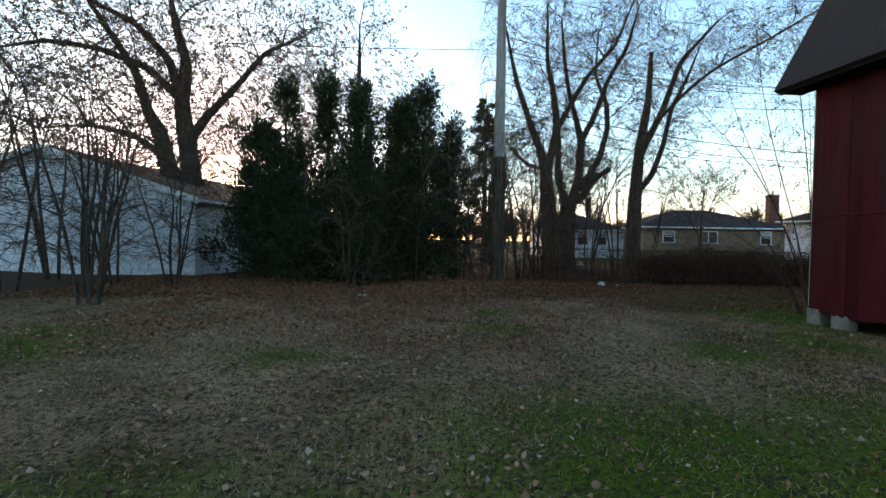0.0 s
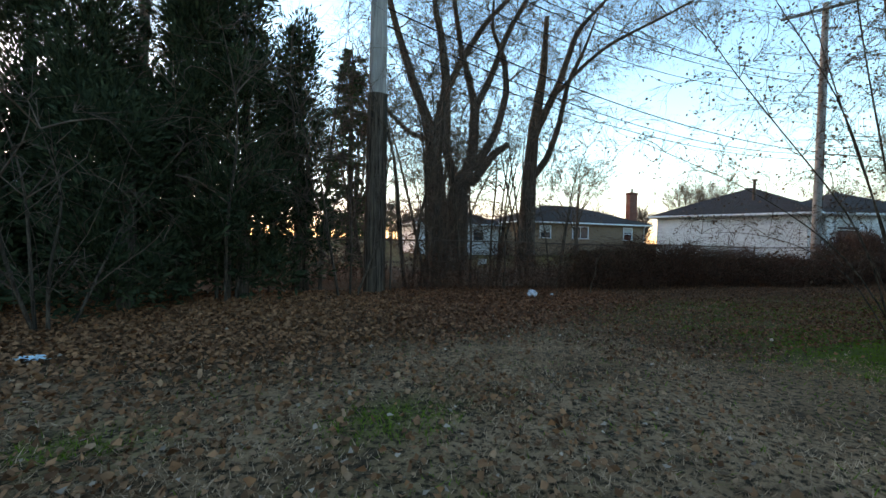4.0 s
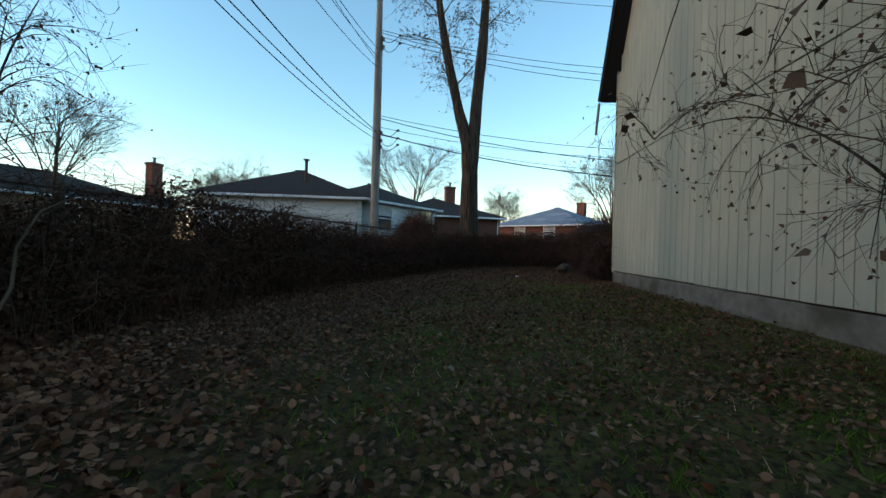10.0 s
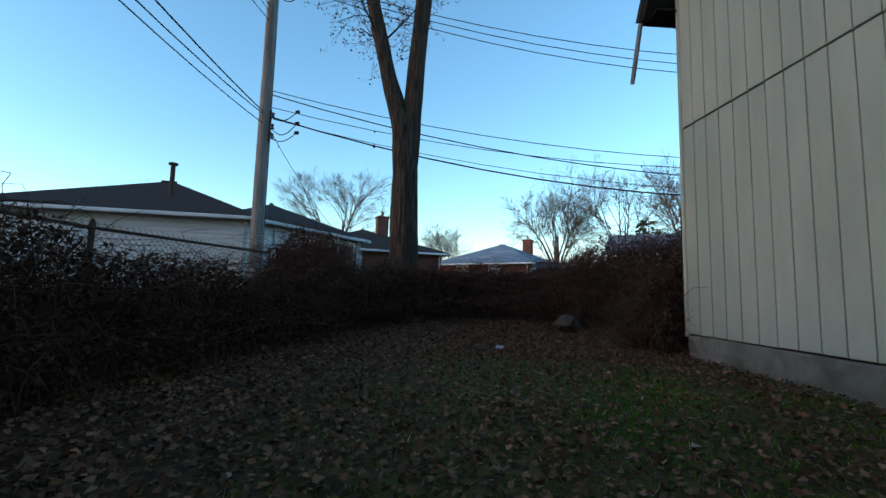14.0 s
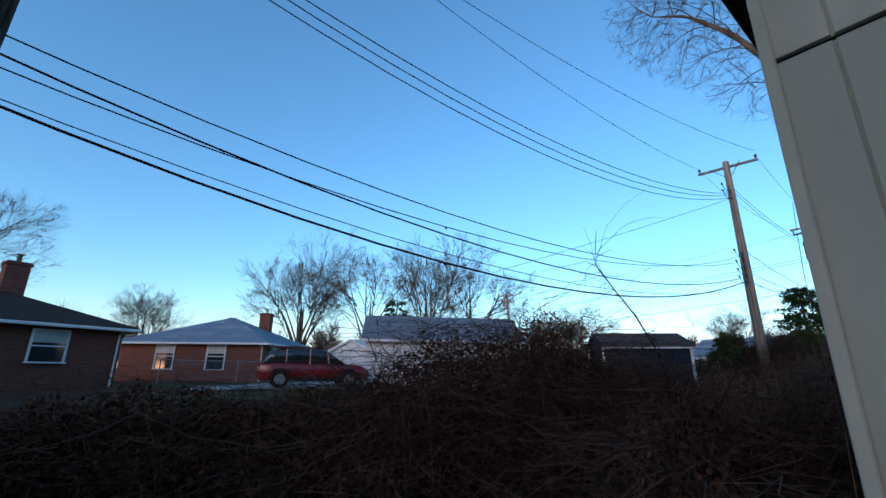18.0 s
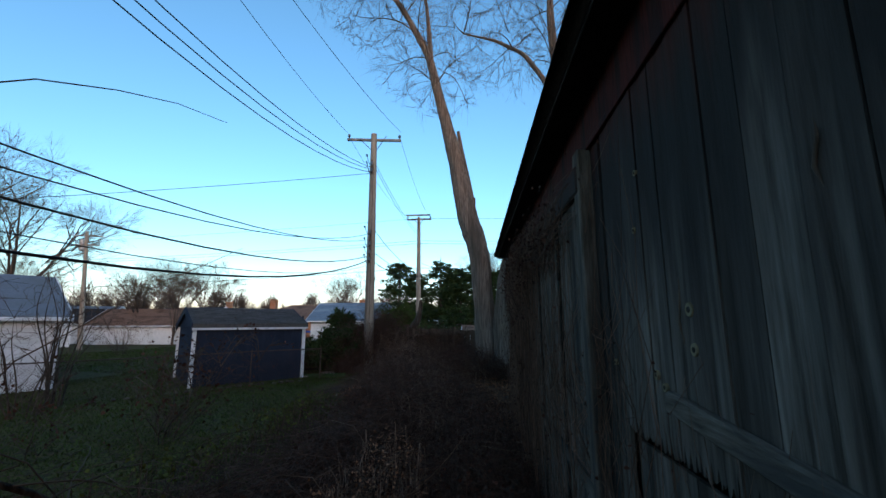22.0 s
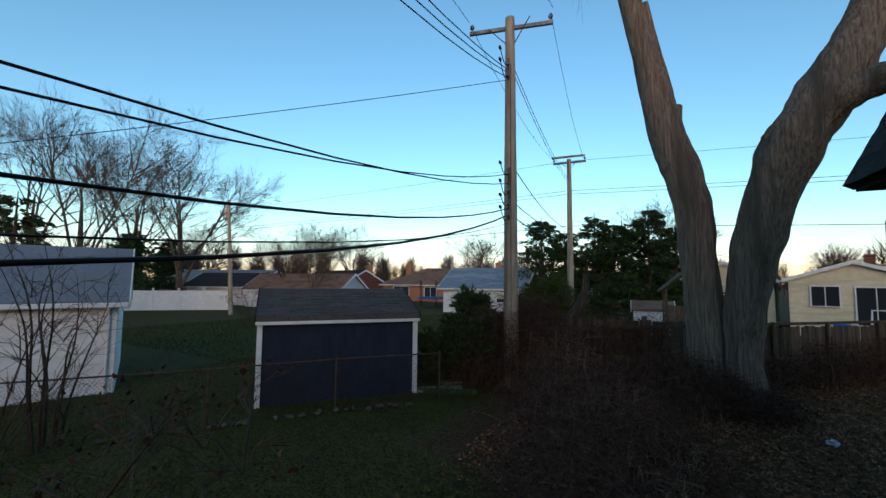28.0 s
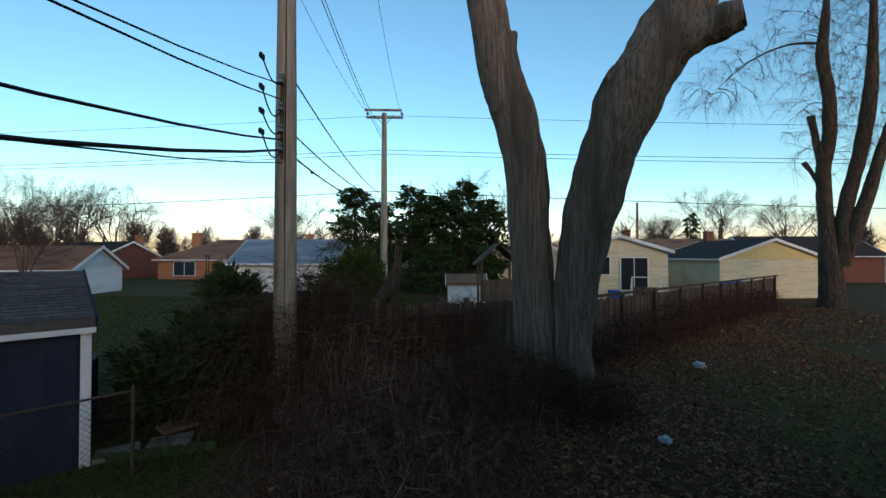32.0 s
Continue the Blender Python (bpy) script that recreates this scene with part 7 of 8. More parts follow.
thicket(rng, "overgrown_hedge", "rounded brown bush at the foot of a utility pole", [(19.2, 15.2, 1.2, 0.7), (20.6, 15.8, 1.5, 0.8), (22.2, 16.4, 1.4, 0.8)], 2000, 9000, M["vine_leaf"], M["bramble"], arch=0.7, leaf_size=0.045)
thicket(rng, "undergrowth", "dark bare undergrowth behind the evergreens", [(-12, 18.0, 1.4, 0.8), (-6, 18.2, 1.3, 0.8), (0.5, 18.0, 1.2, 0.8), (2.5, 17.6, 1.0, 0.6)], 2000, 6000, M["vine_leaf"], M["bramble"], arch=0.7, leaf_size=0.06, category="bramble", r=0.006)
thicket(rng, "weeds", "pale dry weed stalks with seed heads", [(18.3, 5.6, 1.35, 0.6), (18.7, 4.0, 1.3, 0.7), (18.9, 2.6, 1.2, 0.7)], 700, 6000, M["leaf_tan"], M["cane_tan"], arch=0.25, leaf_size=0.028, category="weeds", upright=1.0, runners=0.4)
thicket(rng, "weeds", "straggly weeds with yellow-green leaves at the lawn edge", [(20.9, 6.2, 0.9, 0.6), (21.2, 3.4, 0.95, 0.6), (21.5, 0.6, 0.85, 0.6), (22.4, -2.4, 0.6, 0.5)], 700, 3200, M["weed_leaf"], M["bramble"], arch=0.4, leaf_size=0.055, category="weeds", upright=1.0, runners=0.4)
for x, y, h, n in ((23.7, 1.2, 1.5, 7), (24.0, 0.9, 1.1, 5), (42.0, -13.5, 1.9, 8), (43.6, -14.6, 1.5, 7), (24.6, 2.6, 0.9, 4)):
    shrub(rng, x, y, n, h, "low brown shrub with dead stalks on a lawn", leaves=260, group="lawn shrubs", leaf_mat=M["vine_leaf"])
thicket(rng, "weeds", "pale dry shrub over the old fence", [(20.9, -12.2, 1.8, 0.5), (21.8, -12.7, 1.6, 0.4)], 500, 1500, M["leaf_pale"], M["bramble_pale"], arch=0.5, leaf_size=0.05, category="weeds", upright=1.0, runners=0.4)
thicket(rng, "weeds", "dry tan canes in the brambles", [(18.6, 2.0, 1.0, 1.0), (20.0, -3.0, 1.17, 1.4), (21.4, -6.6, 1.17, 1.4), (23.0, -8.4, 1.9, 0.9), (19.6, -9.2, 0.6, 1.0)], 3000, 0, M["leaf_pale"], M["cane_tan"], arch=0.7, category="weeds", upright=0.8, runners=0.8)


def twig_thing(name, label, pts, rad, mat, category="branch"):
    return single(name, lines_mesh(name, [(np.array(pts, float)[None], np.array(rad, float)[None], 7)], M[mat]), label, category)


twig_thing("bent_stick", "pale bent stick that leans on the hedge", [(6.9, 13.95, 0.0), (6.95, 14.0, 0.22), (7.08, 14.03, 0.45), (7.12, 14.06, 0.68), (7.26, 14.1, 0.9), (7.5, 14.15, 1.02), (7.95, 14.2, 1.04)], [0.012, 0.011, 0.010, 0.009, 0.007, 0.004, 0.002], "fence_wood")
twig_thing("bent_stick", "thin pale stick in the leaf litter", [(5.95, 13.9, 0.0), (5.98, 14.0, 0.3), (6.08, 14.03, 0.5), (6.26, 14.05, 0.68), (6.6, 14.1, 0.74)], [0.008, 0.0075, 0.006, 0.004, 0.002], "fence_wood")
cane = np.array([(18.95, 5.6, 1.0), (18.75, 6.1, 1.7), (18.60, 6.7, 2.15), (18.52, 7.15, 2.42), (18.45, 7.52, 2.66), (18.50, 7.45, 2.85), (18.71, 7.14, 3.23)])
single("leaning_log", trunk_mesh("leaning_log", [(24.6, -11.6, 0.55), (23.9, -11.55, 1.35), (23.2, -11.5, 2.16), (22.75, -11.5, 2.72), (22.62, -11.5, 3.25), (22.6, -11.5, 3.7)], [0.20, 0.19, 0.18, 0.16, 0.11, 0.07], M["bark"], 14, 0.08, 6), "grey dead trunk that leans over the old fence", "log")
ct = thing("arching_cane", pose(0, 0, 0), "bare arching sapling with thin side twigs above brambles", "sapling")
part("stem", lines_mesh("stem", [(cane[None], np.array([[0.014, 0.012, 0.010, 0.008, 0.007, 0.005, 0.003]]), 7)], M["bark"]), M["bark"], ct)
tw = []
for i in range(30):
    p = cane[1 + i % 4] + (cane[2 + i % 4] - cane[1 + i % 4]) * rng.uniform()
    q, r2, _ = limb(rng, p, rng.normal(0, 1, 3) * [0.7, 1.3, 0.6] + [0, 0.1, 0.35], rng.uniform(0.3, 1.1), 0.0032, 7, -0.13, 0.16)
    tw.append((1, q, r2))
for lv, q, r2 in tw:
    part("side_twig", lines_mesh("side_twig", [(q[None], r2[None], 4)], M["twig"]), M["twig"], ct)

# ---- distant trees ----
rng = np.random.default_rng(77)


def fork(r, P, D, L, n, spread, ratio, lift):
    """n children along each branch (foot P, heading D, length L), leaning off it."""
    k = len(P) * n
    u = r.uniform(0.30, 1.0, k)
    Q = np.repeat(P, n, 0) + np.repeat(D * L[:, None], n, 0) * u[:, None]
    d = np.repeat(D, n, 0)
    e = np.cross(d, r.normal(size=d.shape))
    e /= np.linalg.norm(e, axis=1, keepdims=True) + 1e-9
    d = d + e * spread * r.uniform(0.5, 1.25, (k, 1)) + [0, 0, lift]
    d /= np.linalg.norm(d, axis=1, keepdims=True)
    return Q, d, np.repeat(L, n) * ratio * (1.25 - 0.55 * u) * r.uniform(0.75, 1.2, k)


def far_tree(seed, h=12.0):
    """Stems and boughs as lists of line groups, and the points of the tapering twigs."""
    r = np.random.default_rng(seed)
    k = 4 + seed % 3
    a = 6.283 * np.arange(k) / k + r.uniform(-0.4, 0.4, k)
    P = np.stack([0.12 * np.cos(a), 0.12 * np.sin(a), h * r.uniform(0.10, 0.26, k)], 1)
    D = np.stack([np.cos(a), np.sin(a), 0 * a], 1) * r.uniform(0.25, 0.75, (k, 1)) + [0, 0, 1]
    D[0] = (0.06, -0.04, 1)
    D /= np.linalg.norm(D, axis=1, keepdims=True)
    L = h * r.uniform(0.42, 0.56, k)
    stem = [(np.array([[(0, 0, 0), (0.03, 0, h * 0.12), (0.02, 0.04, h * 0.3), (0.1, 0.05, h * 0.5)]]), h * np.array([[0.022, 0.017, 0.012, 0.004]]), 7)]
    boughs, w = [], h * 0.0095
    for n, spread, ratio, lift in ((7, 0.95, 0.56, 0.10), (6, 0.85, 0.56, 0.08)):
        mid = P + D * L[:, None] * 0.5 + r.normal(0, 0.035, P.shape) * L[:, None]
        boughs.append((np.stack([P, mid, P + D * L[:, None]], 1), np.tile(w * np.array([1, 0.65, 0.3]), (len(P), 1)), 4 if not boughs else 3))
        P, D, L = fork(r, P, D, L, n, spread, ratio, lift)
        w *= 0.42
    twigs, w = [], w * 0.6
    for n in (6, 6, 0):
        side = np.cross(D, r.normal(size=D.shape))
        side *= w / (np.linalg.norm(side, axis=1, keepdims=True) + 1e-9)
        twigs.append(np.stack([P - side, P + side, P + D * L[:, None]], 1).reshape(-1, 3))
        if n:
            P, D, L = fork(r, P, D, L, n, 0.62, 0.74, 0.06)
            w *= 0.7
    return stem, boughs, np.vstack(twigs)


kinds = []
for seed in (1, 2, 3, 4):
    stem, boughs, spray = far_tree(seed)
    t = thing("distant_tree", pose(0, 0, -300), "bare distant tree with fine branching crown", "tree", "distant bare trees")
    part("trunk", lines_mesh("trunk", stem, M["twig_far"]), None, t)
    part("crown", lines_mesh("crown", boughs, M["twig_far"]), None, t)
    part("outer_crown", quick_mesh("outer_crown", spray, np.arange(len(spray)).reshape(-1, 3), M["twig_far"]), None, t)
    kinds.append(t)
FAR = ((19.7, 32.2, 9.7), (53.9, 49.7, 12.4), (78.9, 48.7, 13.6), (50.5, 24.9, 14.3), (54.8, 53.5, 12.5), (76.8, 46.1, 12.7), (82.2, 16.9, 13.3), (61.9, 2.1, 16.5), (81.3, 17.9, 13.0), (63.8, 1.5, 16.4), (53.6, -8.8, 17.2), (59.4, -17.9, 17.4),
       (75.1, -20.7, 24.1), (64.6, -39.4, 12.9), (45.9, -52.5, 12.2), (87.1, -14.8, 26.7), (80.1, -32.2, 14.0), (70.7, -52.2, 14.4), (91.1, -65.1, 18.6), (49.5, -57.8, 11.4), (22.5, -49.4, 15.3))
FAR2 = ((-0.2, -87.9, 12.1), (-20.3, -83.4, 17.9), (-16.5, -100.1, 14.4), (-36.2, -90.7, 18.1), (117.1, -75.2, 15.2), (-25.1, -122.6, 17.0), (61.2, 59.5, 14.8), (42.6, 80.4, 10.4), (55.5, -26.5, 10.4), (49.0, -24.0, 7.5), (4.1, 37.2, 14.6), (0.7, 43.1, 14.0), (-3.3, 44.6, 14.5), (15.9, 45.6, 14.3), (-6.0, 31.9, 16.5), (-14.0, 34.0, 15.0))
spots = list(FAR + FAR2)
for i, (x, y, top) in enumerate(spots):
    k = kinds[i % 4]
    z = gz(x, y)
    s = (top - z) / 12.2
    c = copy_thing(k, pose(x, y, z - 0.1, 0, 0, rng.uniform(0, 360)))
    c.scale = (s * rng.uniform(0.8, 1.0), s * rng.uniform(0.8, 1.0), s)
for k in kinds:
    for o in (*k.children_recursive, k):
        bpy.data.objects.remove(o)

# wooded skyline far behind the houses
def skyline_tree(r, h, n=170):
    """Fine tapering twigs that fan from a stem into a rounded crown."""
    a = r.uniform(0, 6.283, n)
    u = r.uniform(0, 1, n)
    foot = np.stack([0 * a, 0 * a, h * (0.22 + 0.5 * u)], 1) + r.normal(0, 0.05 * h, (n, 3)) * [1, 1, 0.3]
    end = np.stack([np.cos(a), np.sin(a), 0 * a], 1) * (h * 0.40 * np.sin(np.pi * (0.15 + 0.75 * u)) * np.sqrt(r.uniform(0.1, 1, n)))[:, None] + np.stack([0 * a, 0 * a, h * (0.35 + 0.64 * u)], 1) + r.normal(0, 0.03 * h, (n, 3))
    side = np.cross(end - foot, r.normal(size=(n, 3)))
    side *= (r.uniform(0.045, 0.09, n) / (np.linalg.norm(side, axis=1) + 1e-9))[:, None]
    v = np.stack([foot - side, foot + side, end], 1).reshape(-1, 3)
    trunk = np.array([(-0.25, 0, 0), (0.25, 0, 0), (0, 0, h * 0.7), (0, -0.25, 0), (0, 0.25, 0), (0, 0, h * 0.7)])
    return np.vstack([v, trunk])


V = []
for i in range(700):
    a = rng.uniform(0, 6.283)
    d = rng.uniform(84, 165)
    x, y = 15 + d * math.cos(a), d * math.sin(a)
    V.append(skyline_tree(rng, rng.uniform(6, 12)) + [x, y, gz(x, y)])
V = np.vstack(V)
single("far_woods", quick_mesh("far_woods", V, np.arange(len(V)).reshape(-1, 3), M["twig_far"]), "hazy belt of bare trees on the skyline", "trees", kind="stuff")

# ---- car, stones, litter ----


def loft(rings, mat_name):
    v = np.array(rings, float)
    n, k = v.shape[:2]
    f = [[i * k + j, i * k + (j + 1) % k, (i + 1) * k + (j + 1) % k, (i + 1) * k + j] for i in range(n - 1) for j in range(k)]
    f += [list(range(k))[::-1], [(n - 1) * k + j for j in range(k)]]
    g = Geo().add(v.reshape(-1, 3), f)
    me = g.mesh(mat_name, M[mat_name], True)
    return me


def car(x, y, heading):
    z = gz(x, y) + 0.03
    t = thing("car", pose(x, y, z, 0, 0, heading), "dark red sport utility car parked on the drive", "car")
    rings = []
    for s, lo, hi, w in ((-2.3, 0.45, 0.85, 0.72), (-2.2, 0.32, 1.0, 0.86), (-1.6, 0.28, 1.05, 0.92), (0, 0.28, 1.02, 0.93), (1.0, 0.28, 1.0, 0.92), (1.9, 0.3, 0.92, 0.88), (2.25, 0.36, 0.8, 0.78), (2.35, 0.45, 0.68, 0.66)):
        rings.append([(s, -w, lo + 0.1), (s, -w * 0.95, hi - 0.12), (s, -w * 0.86, hi), (s, w * 0.86, hi), (s, w * 0.95, hi - 0.12), (s, w, lo + 0.1), (s, w * 0.9, lo), (s, -w * 0.9, lo)])
    part("body", loft(rings, "car_red"), None, t)
    cab = []
    for s, lo, hi, w in ((-2.12, 0.98, 1.0, 0.78), (-1.85, 0.98, 1.5, 0.72), (-1.2, 0.98, 1.62, 0.70), (-0.1, 0.98, 1.64, 0.70), (0.45, 0.98, 1.54, 0.70), (1.25, 0.98, 1.0, 0.76)):
        cab.append([(s, -0.84, lo), (s, -w, hi - 0.05), (s, -w + 0.08, hi), (s, w - 0.08, hi), (s, w, hi - 0.05), (s, 0.84, lo)])
    part("cabin_glass", loft(cab, "glass"), None, t, "dark tinted windows")
    part("roof", Geo().box((-0.75, 0, 1.63), (1.9, 1.3, 0.05), bevel=0.02), M["car_red"], t)
    for sy in (-1, 1):
        part("roof_rail", Geo().tube([(-1.6, sy * 0.62, 1.67), (0.2, sy * 0.62, 1.69)], [0.02, 0.02], 6), M["black"], t)
        for s in (-1.2, -0.25, 0.55):
            part("pillar", Geo().tube([(s, sy * 0.86, 0.98), (s - 0.12 if s > 0.4 else s, sy * 0.72, 1.58)], [0.04, 0.035], 6), M["car_red"], t)
        for sx in (-1.4, 1.4):
            wh = part("wheel", Geo().tube([(0, -0.11, 0), (0, -0.1, 0), (0, 0.1, 0), (0, 0.11, 0)], [0.30, 0.35, 0.35, 0.30], 20), M["rubber"], t, "", pose(sx, sy * 0.86, 0.35))
            part("rim", Geo().tube([(0, -0.13, 0), (0, 0.13, 0)], [0.22, 0.22], 10), M["chrome"], wh)
            part("arch", Geo().tube([(0.42 * math.cos(q), sy * 0.06, 0.42 * math.sin(q)) for q in np.linspace(0.05, 3.09, 9)], [0.04] * 9, 6), M["black"], wh)
        part("headlight", Geo().box((2.15, sy * 0.6, 0.76), (0.2, 0.3, 0.1), bevel=0.03), M["chrome"], t)
        part("tail_light", Geo().box((-2.24, sy * 0.66, 0.92), (0.12, 0.24, 0.12), bevel=0.03), M["car_red"], t)
        part("sill", Geo().box((0, sy * 0.93, 0.36), (2.2, 0.04, 0.14), bevel=0.01), M["black"], t)
    return t


car(34.9, 6.7, -97)
single("driveway", quick_mesh("driveway", [(37.5, 11, gz(37.5, 11) + 0.02), (33.2, 11.6, gz(33.2, 11.6) + 0.02), (33.4, 3.6, gz(33.4, 3.6) + 0.02), (42, 0, gz(42, 0) + 0.02), (44.0, 4.6, gz(44, 4.6) + 0.02)], [[0, 1, 2, 3, 4]], M["asphalt"]), "pale concrete driveway", "driveway", kind="structure")


def stone(rng, x, y, s, label, group=""):
    bm = bmesh.new()
    bmesh.ops.create_icosphere(bm, subdivisions=2, radius=1)
    o = Vector(rng.uniform(0, 50, 3))
    for v in bm.verts:
        v.co *= 1 + 0.35 * noise.noise(v.co * 1.3 + o)
        v.co = Vector((v.co.x * s[0], v.co.y * s[1], v.co.z * s[2]))
    me = bpy.data.meshes.new("stone")
    bm.to_mesh(me)
    bm.free()
    me.materials.append(M["stone"])
    return single("stone", me, label, "stone", group, m=pose(x, y, gz(x, y) + s[2] * 0.55, 0, 0, rng.uniform(0, 360)))


stone(rng, 17.9, 10.35, (0.3, 0.22, 0.17), "rounded grey boulder in the leaf litter")
for i in range(26):
    f = i / 25
    if rng.uniform() < 0.85:
        stone(rng, 24.9 + 3.2 * f + rng.normal(0, 0.05), -5.6 + 4.6 * f + rng.normal(0, 0.05), (rng.uniform(0.05, 0.13), rng.uniform(0.04, 0.08), rng.uniform(0.03, 0.05)), "rough edging stone along the fence", "edging stones")


def crumple(rng, x, y, s, mat, name, label, rise=0.5):
    bm = bmesh.new()
    bmesh.ops.create_icosphere(bm, subdivisions=3, radius=1)
    o = Vector(rng.uniform(0, 50, 3))
    for v in bm.verts:
        k = 1 + 0.6 * noise.noise(v.co * 1.9 + o) + 0.4 * noise.noise(v.co * 4.3 + o)
        v.co = Vector((v.co.x * s[0] * k, v.co.y * s[1] * k, v.co.z * s[2] * k))
    me = bpy.data.meshes.new(name)
    bm.to_mesh(me)
    bm.free()
    me.materials.append(M[mat])
    return single(name, me, label, "litter", m=pose(x, y, gz(x, y) + s[2] * rise, 0, 0, rng.uniform(0, 360)))


crumple(rng, 5.2, 13.75, (0.10, 0.07, 0.08), "plastic", "plastic_bag", "crumpled whitish plastic bag on the leaf litter", 0.6)
crumple(rng, 5.75, 13.8, (0.05, 0.04, 0.03), "plastic", "paper_scrap", "small white paper scrap")
crumple(rng, -2.0, 10.6, (0.16, 0.08, 0.015), "pale_litter", "paper_scrap", "flat pale blue scrap on the ground")
crumple(rng, 14.5, -14.2, (0.15, 0.11, 0.10), "plastic", "plastic_bag", "white crumpled bag on dead leaves")
crumple(rng, 17.4, -9.05, (0.09, 0.07, 0.07), "plastic", "plastic_cup", "small white scrap in the leaves")
crumple(rng, 15.9, 11.6, (0.05, 0.04, 0.03), "plastic", "paper_scrap", "white scrap by the hedge")
sign = thing("yard_sign", pose(6.0, 18.3, gz(6, 18.3)), "small white sign on a wire stake", "sign")
part("board", Geo().box((0, 0, 0.5), (0.3, 0.02, 0.2), bevel=0.004), M["white_paint"], sign)
part("stake", Geo().tube([(0, 0.02, -0.05), (0, 0.02, 0.5)], [0.008, 0.008], 6), M["steel"], sign)
# garden things behind the fences
rack = thing("metal_rack", pose(25.9, -7.6, gz(25.9, -7.6), 0, 0, 40), "black metal log rack beside the shed", "rack")
for sx in (-0.6, 0.6):
    for sy in (-0.2, 0.2):
        part("upright", Geo().box((sx, sy, 0.55), (0.04, 0.04, 1.1), bevel=0.005), M["black"], rack)
    part("end_bar", Geo().box((sx, 0, 1.1), (0.04, 0.44, 0.04), bevel=0.005), M["black"], rack)
for sy in (-0.2, 0.2):
    part("rail", Geo().box((0, sy, 0.14), (1.24, 0.04, 0.04), bevel=0.005), M["black"], rack)
for i in range(10):
    part("log", Geo().tube([(-0.55, -0.16 + 0.11 * (i % 4), 0.22 + 0.1 * (i // 4)), (0.55, -0.16 + 0.11 * (i % 4), 0.22 + 0.1 * (i // 4))], [0.05, 0.05], 8), M["bark"], rack)
trellis = thing("trellis", pose(58.6, -16.4, gz(58, -16), 0, 0, ang), "grey wire trellis against a white fence", "trellis")
for i in range(4):
    part("upright", Geo().box((-0.45 + 0.3 * i, 0.12, 0.9), (0.03, 0.03, 1.7), bevel=0.003), M["steel"], trellis)
for i in range(6):
    part("bar", Geo().box((0, 0.12, 0.3 + 0.28 * i), (0.95, 0.02, 0.03), bevel=0.003), M["steel"], trellis)
tramp = thing("trampoline", pose(43.5, -36, gz(43.5, -36)), "dark netted trampoline in a garden", "trampoline")
for i in range(6):
    a = i * math.pi / 3
    part("pole", Geo().tube([(1.9 * math.cos(a), 1.9 * math.sin(a), 0), (1.9 * math.cos(a), 1.9 * math.sin(a), 2.7)], [0.04, 0.04], 8), M["black"], tramp)
part("mat", Geo().tube([(0, 0, 0.85), (0, 0, 0.9)], [1.9, 1.9], 24), M["black"], tramp)
part("rim", Geo().tube([(1.95 * math.cos(q), 1.95 * math.sin(q), 0.9) for q in np.linspace(0, 6.28, 25)], [0.09] * 25, 6), M["blue_plastic"], tramp)
house("plastic_shed", "small white resin shed with a brown roof", 22.6, -22.6, 187, 1.9, 1.6, 2.0, 2.35, "gable", "white_paint", "shingle_brown", category="shed", over=0.1, gutter=False)
play = thing("playhouse", pose(20.2, -19.6, gz(20.2, -19.6), 0, 0, 8), "grey timber playhouse with a steep roof", "playhouse")
for sx in (-0.7, 0.7):
    for sy in (-0.7, 0.7):
        part("post", Geo().box((sx, sy, 1.3), (0.1, 0.1, 2.6), bevel=0.01), M["fence_wood"], play)
    part("roof_slope", Geo().slab([(0, -0.95, 3.3), (0, 0.95, 3.3), (sx * 1.35, 0.95, 2.45), (sx * 1.35, -0.95, 2.45)], (0, 0, 0.06)), M["fence_wood"], play)
part("wall_panel", Geo().box((0, 0.7, 1.4), (1.4, 0.04, 0.9), bevel=0.01), M["fence_wood"], play)
swing = thing("garden_swing", pose(10.6, -29.9, gz(10.6, -29.9), 0, 0, -8), "white garden swing with a patterned cushion", "swing")
for sx in (-0.9, 0.9):
    for sy in (-0.5, 0.5):
        part("leg", Geo().tube([(sx, sy, 0), (sx * 0.9, sy * 0.1, 1.75)], [0.03, 0.03], 8), M["white_paint"], swing)
part("top_bar", Geo().tube([(-0.85, 0, 1.75), (0.85, 0, 1.75)], [0.03, 0.03], 8), M["white_paint"], swing)
part("seat", Geo().box((0, 0, 0.55), (1.5, 0.5, 0.12), bevel=0.04), M["fence_wood"], swing)
part("backrest", Geo().box((0, -0.26, 0.85), (1.5, 0.1, 0.5), bevel=0.04), M["fence_wood"], swing)
single("blue_tub", Geo().tube([(0, 0, 0), (0, 0, 0.05), (0, 0, 1.1), (0, 0, 1.12)], [0.25, 0.3, 0.36, 0.3], 16).mesh("blue_tub", M["blue_plastic"]), "blue plastic bin behind the plank fence", "bin", m=pose(13.2, -27.5, gz(13, -27)))
single("blue_tarp", Geo().box((0, 0, 0.8), (1.5, 0.9, 1.6), bevel=0.2).mesh("blue_tarp", M["blue_plastic"]), "blue tarpaulin over a heap", "tarpaulin", m=pose(5.6, -29.6, gz(5, -29), 0, 0, 30))

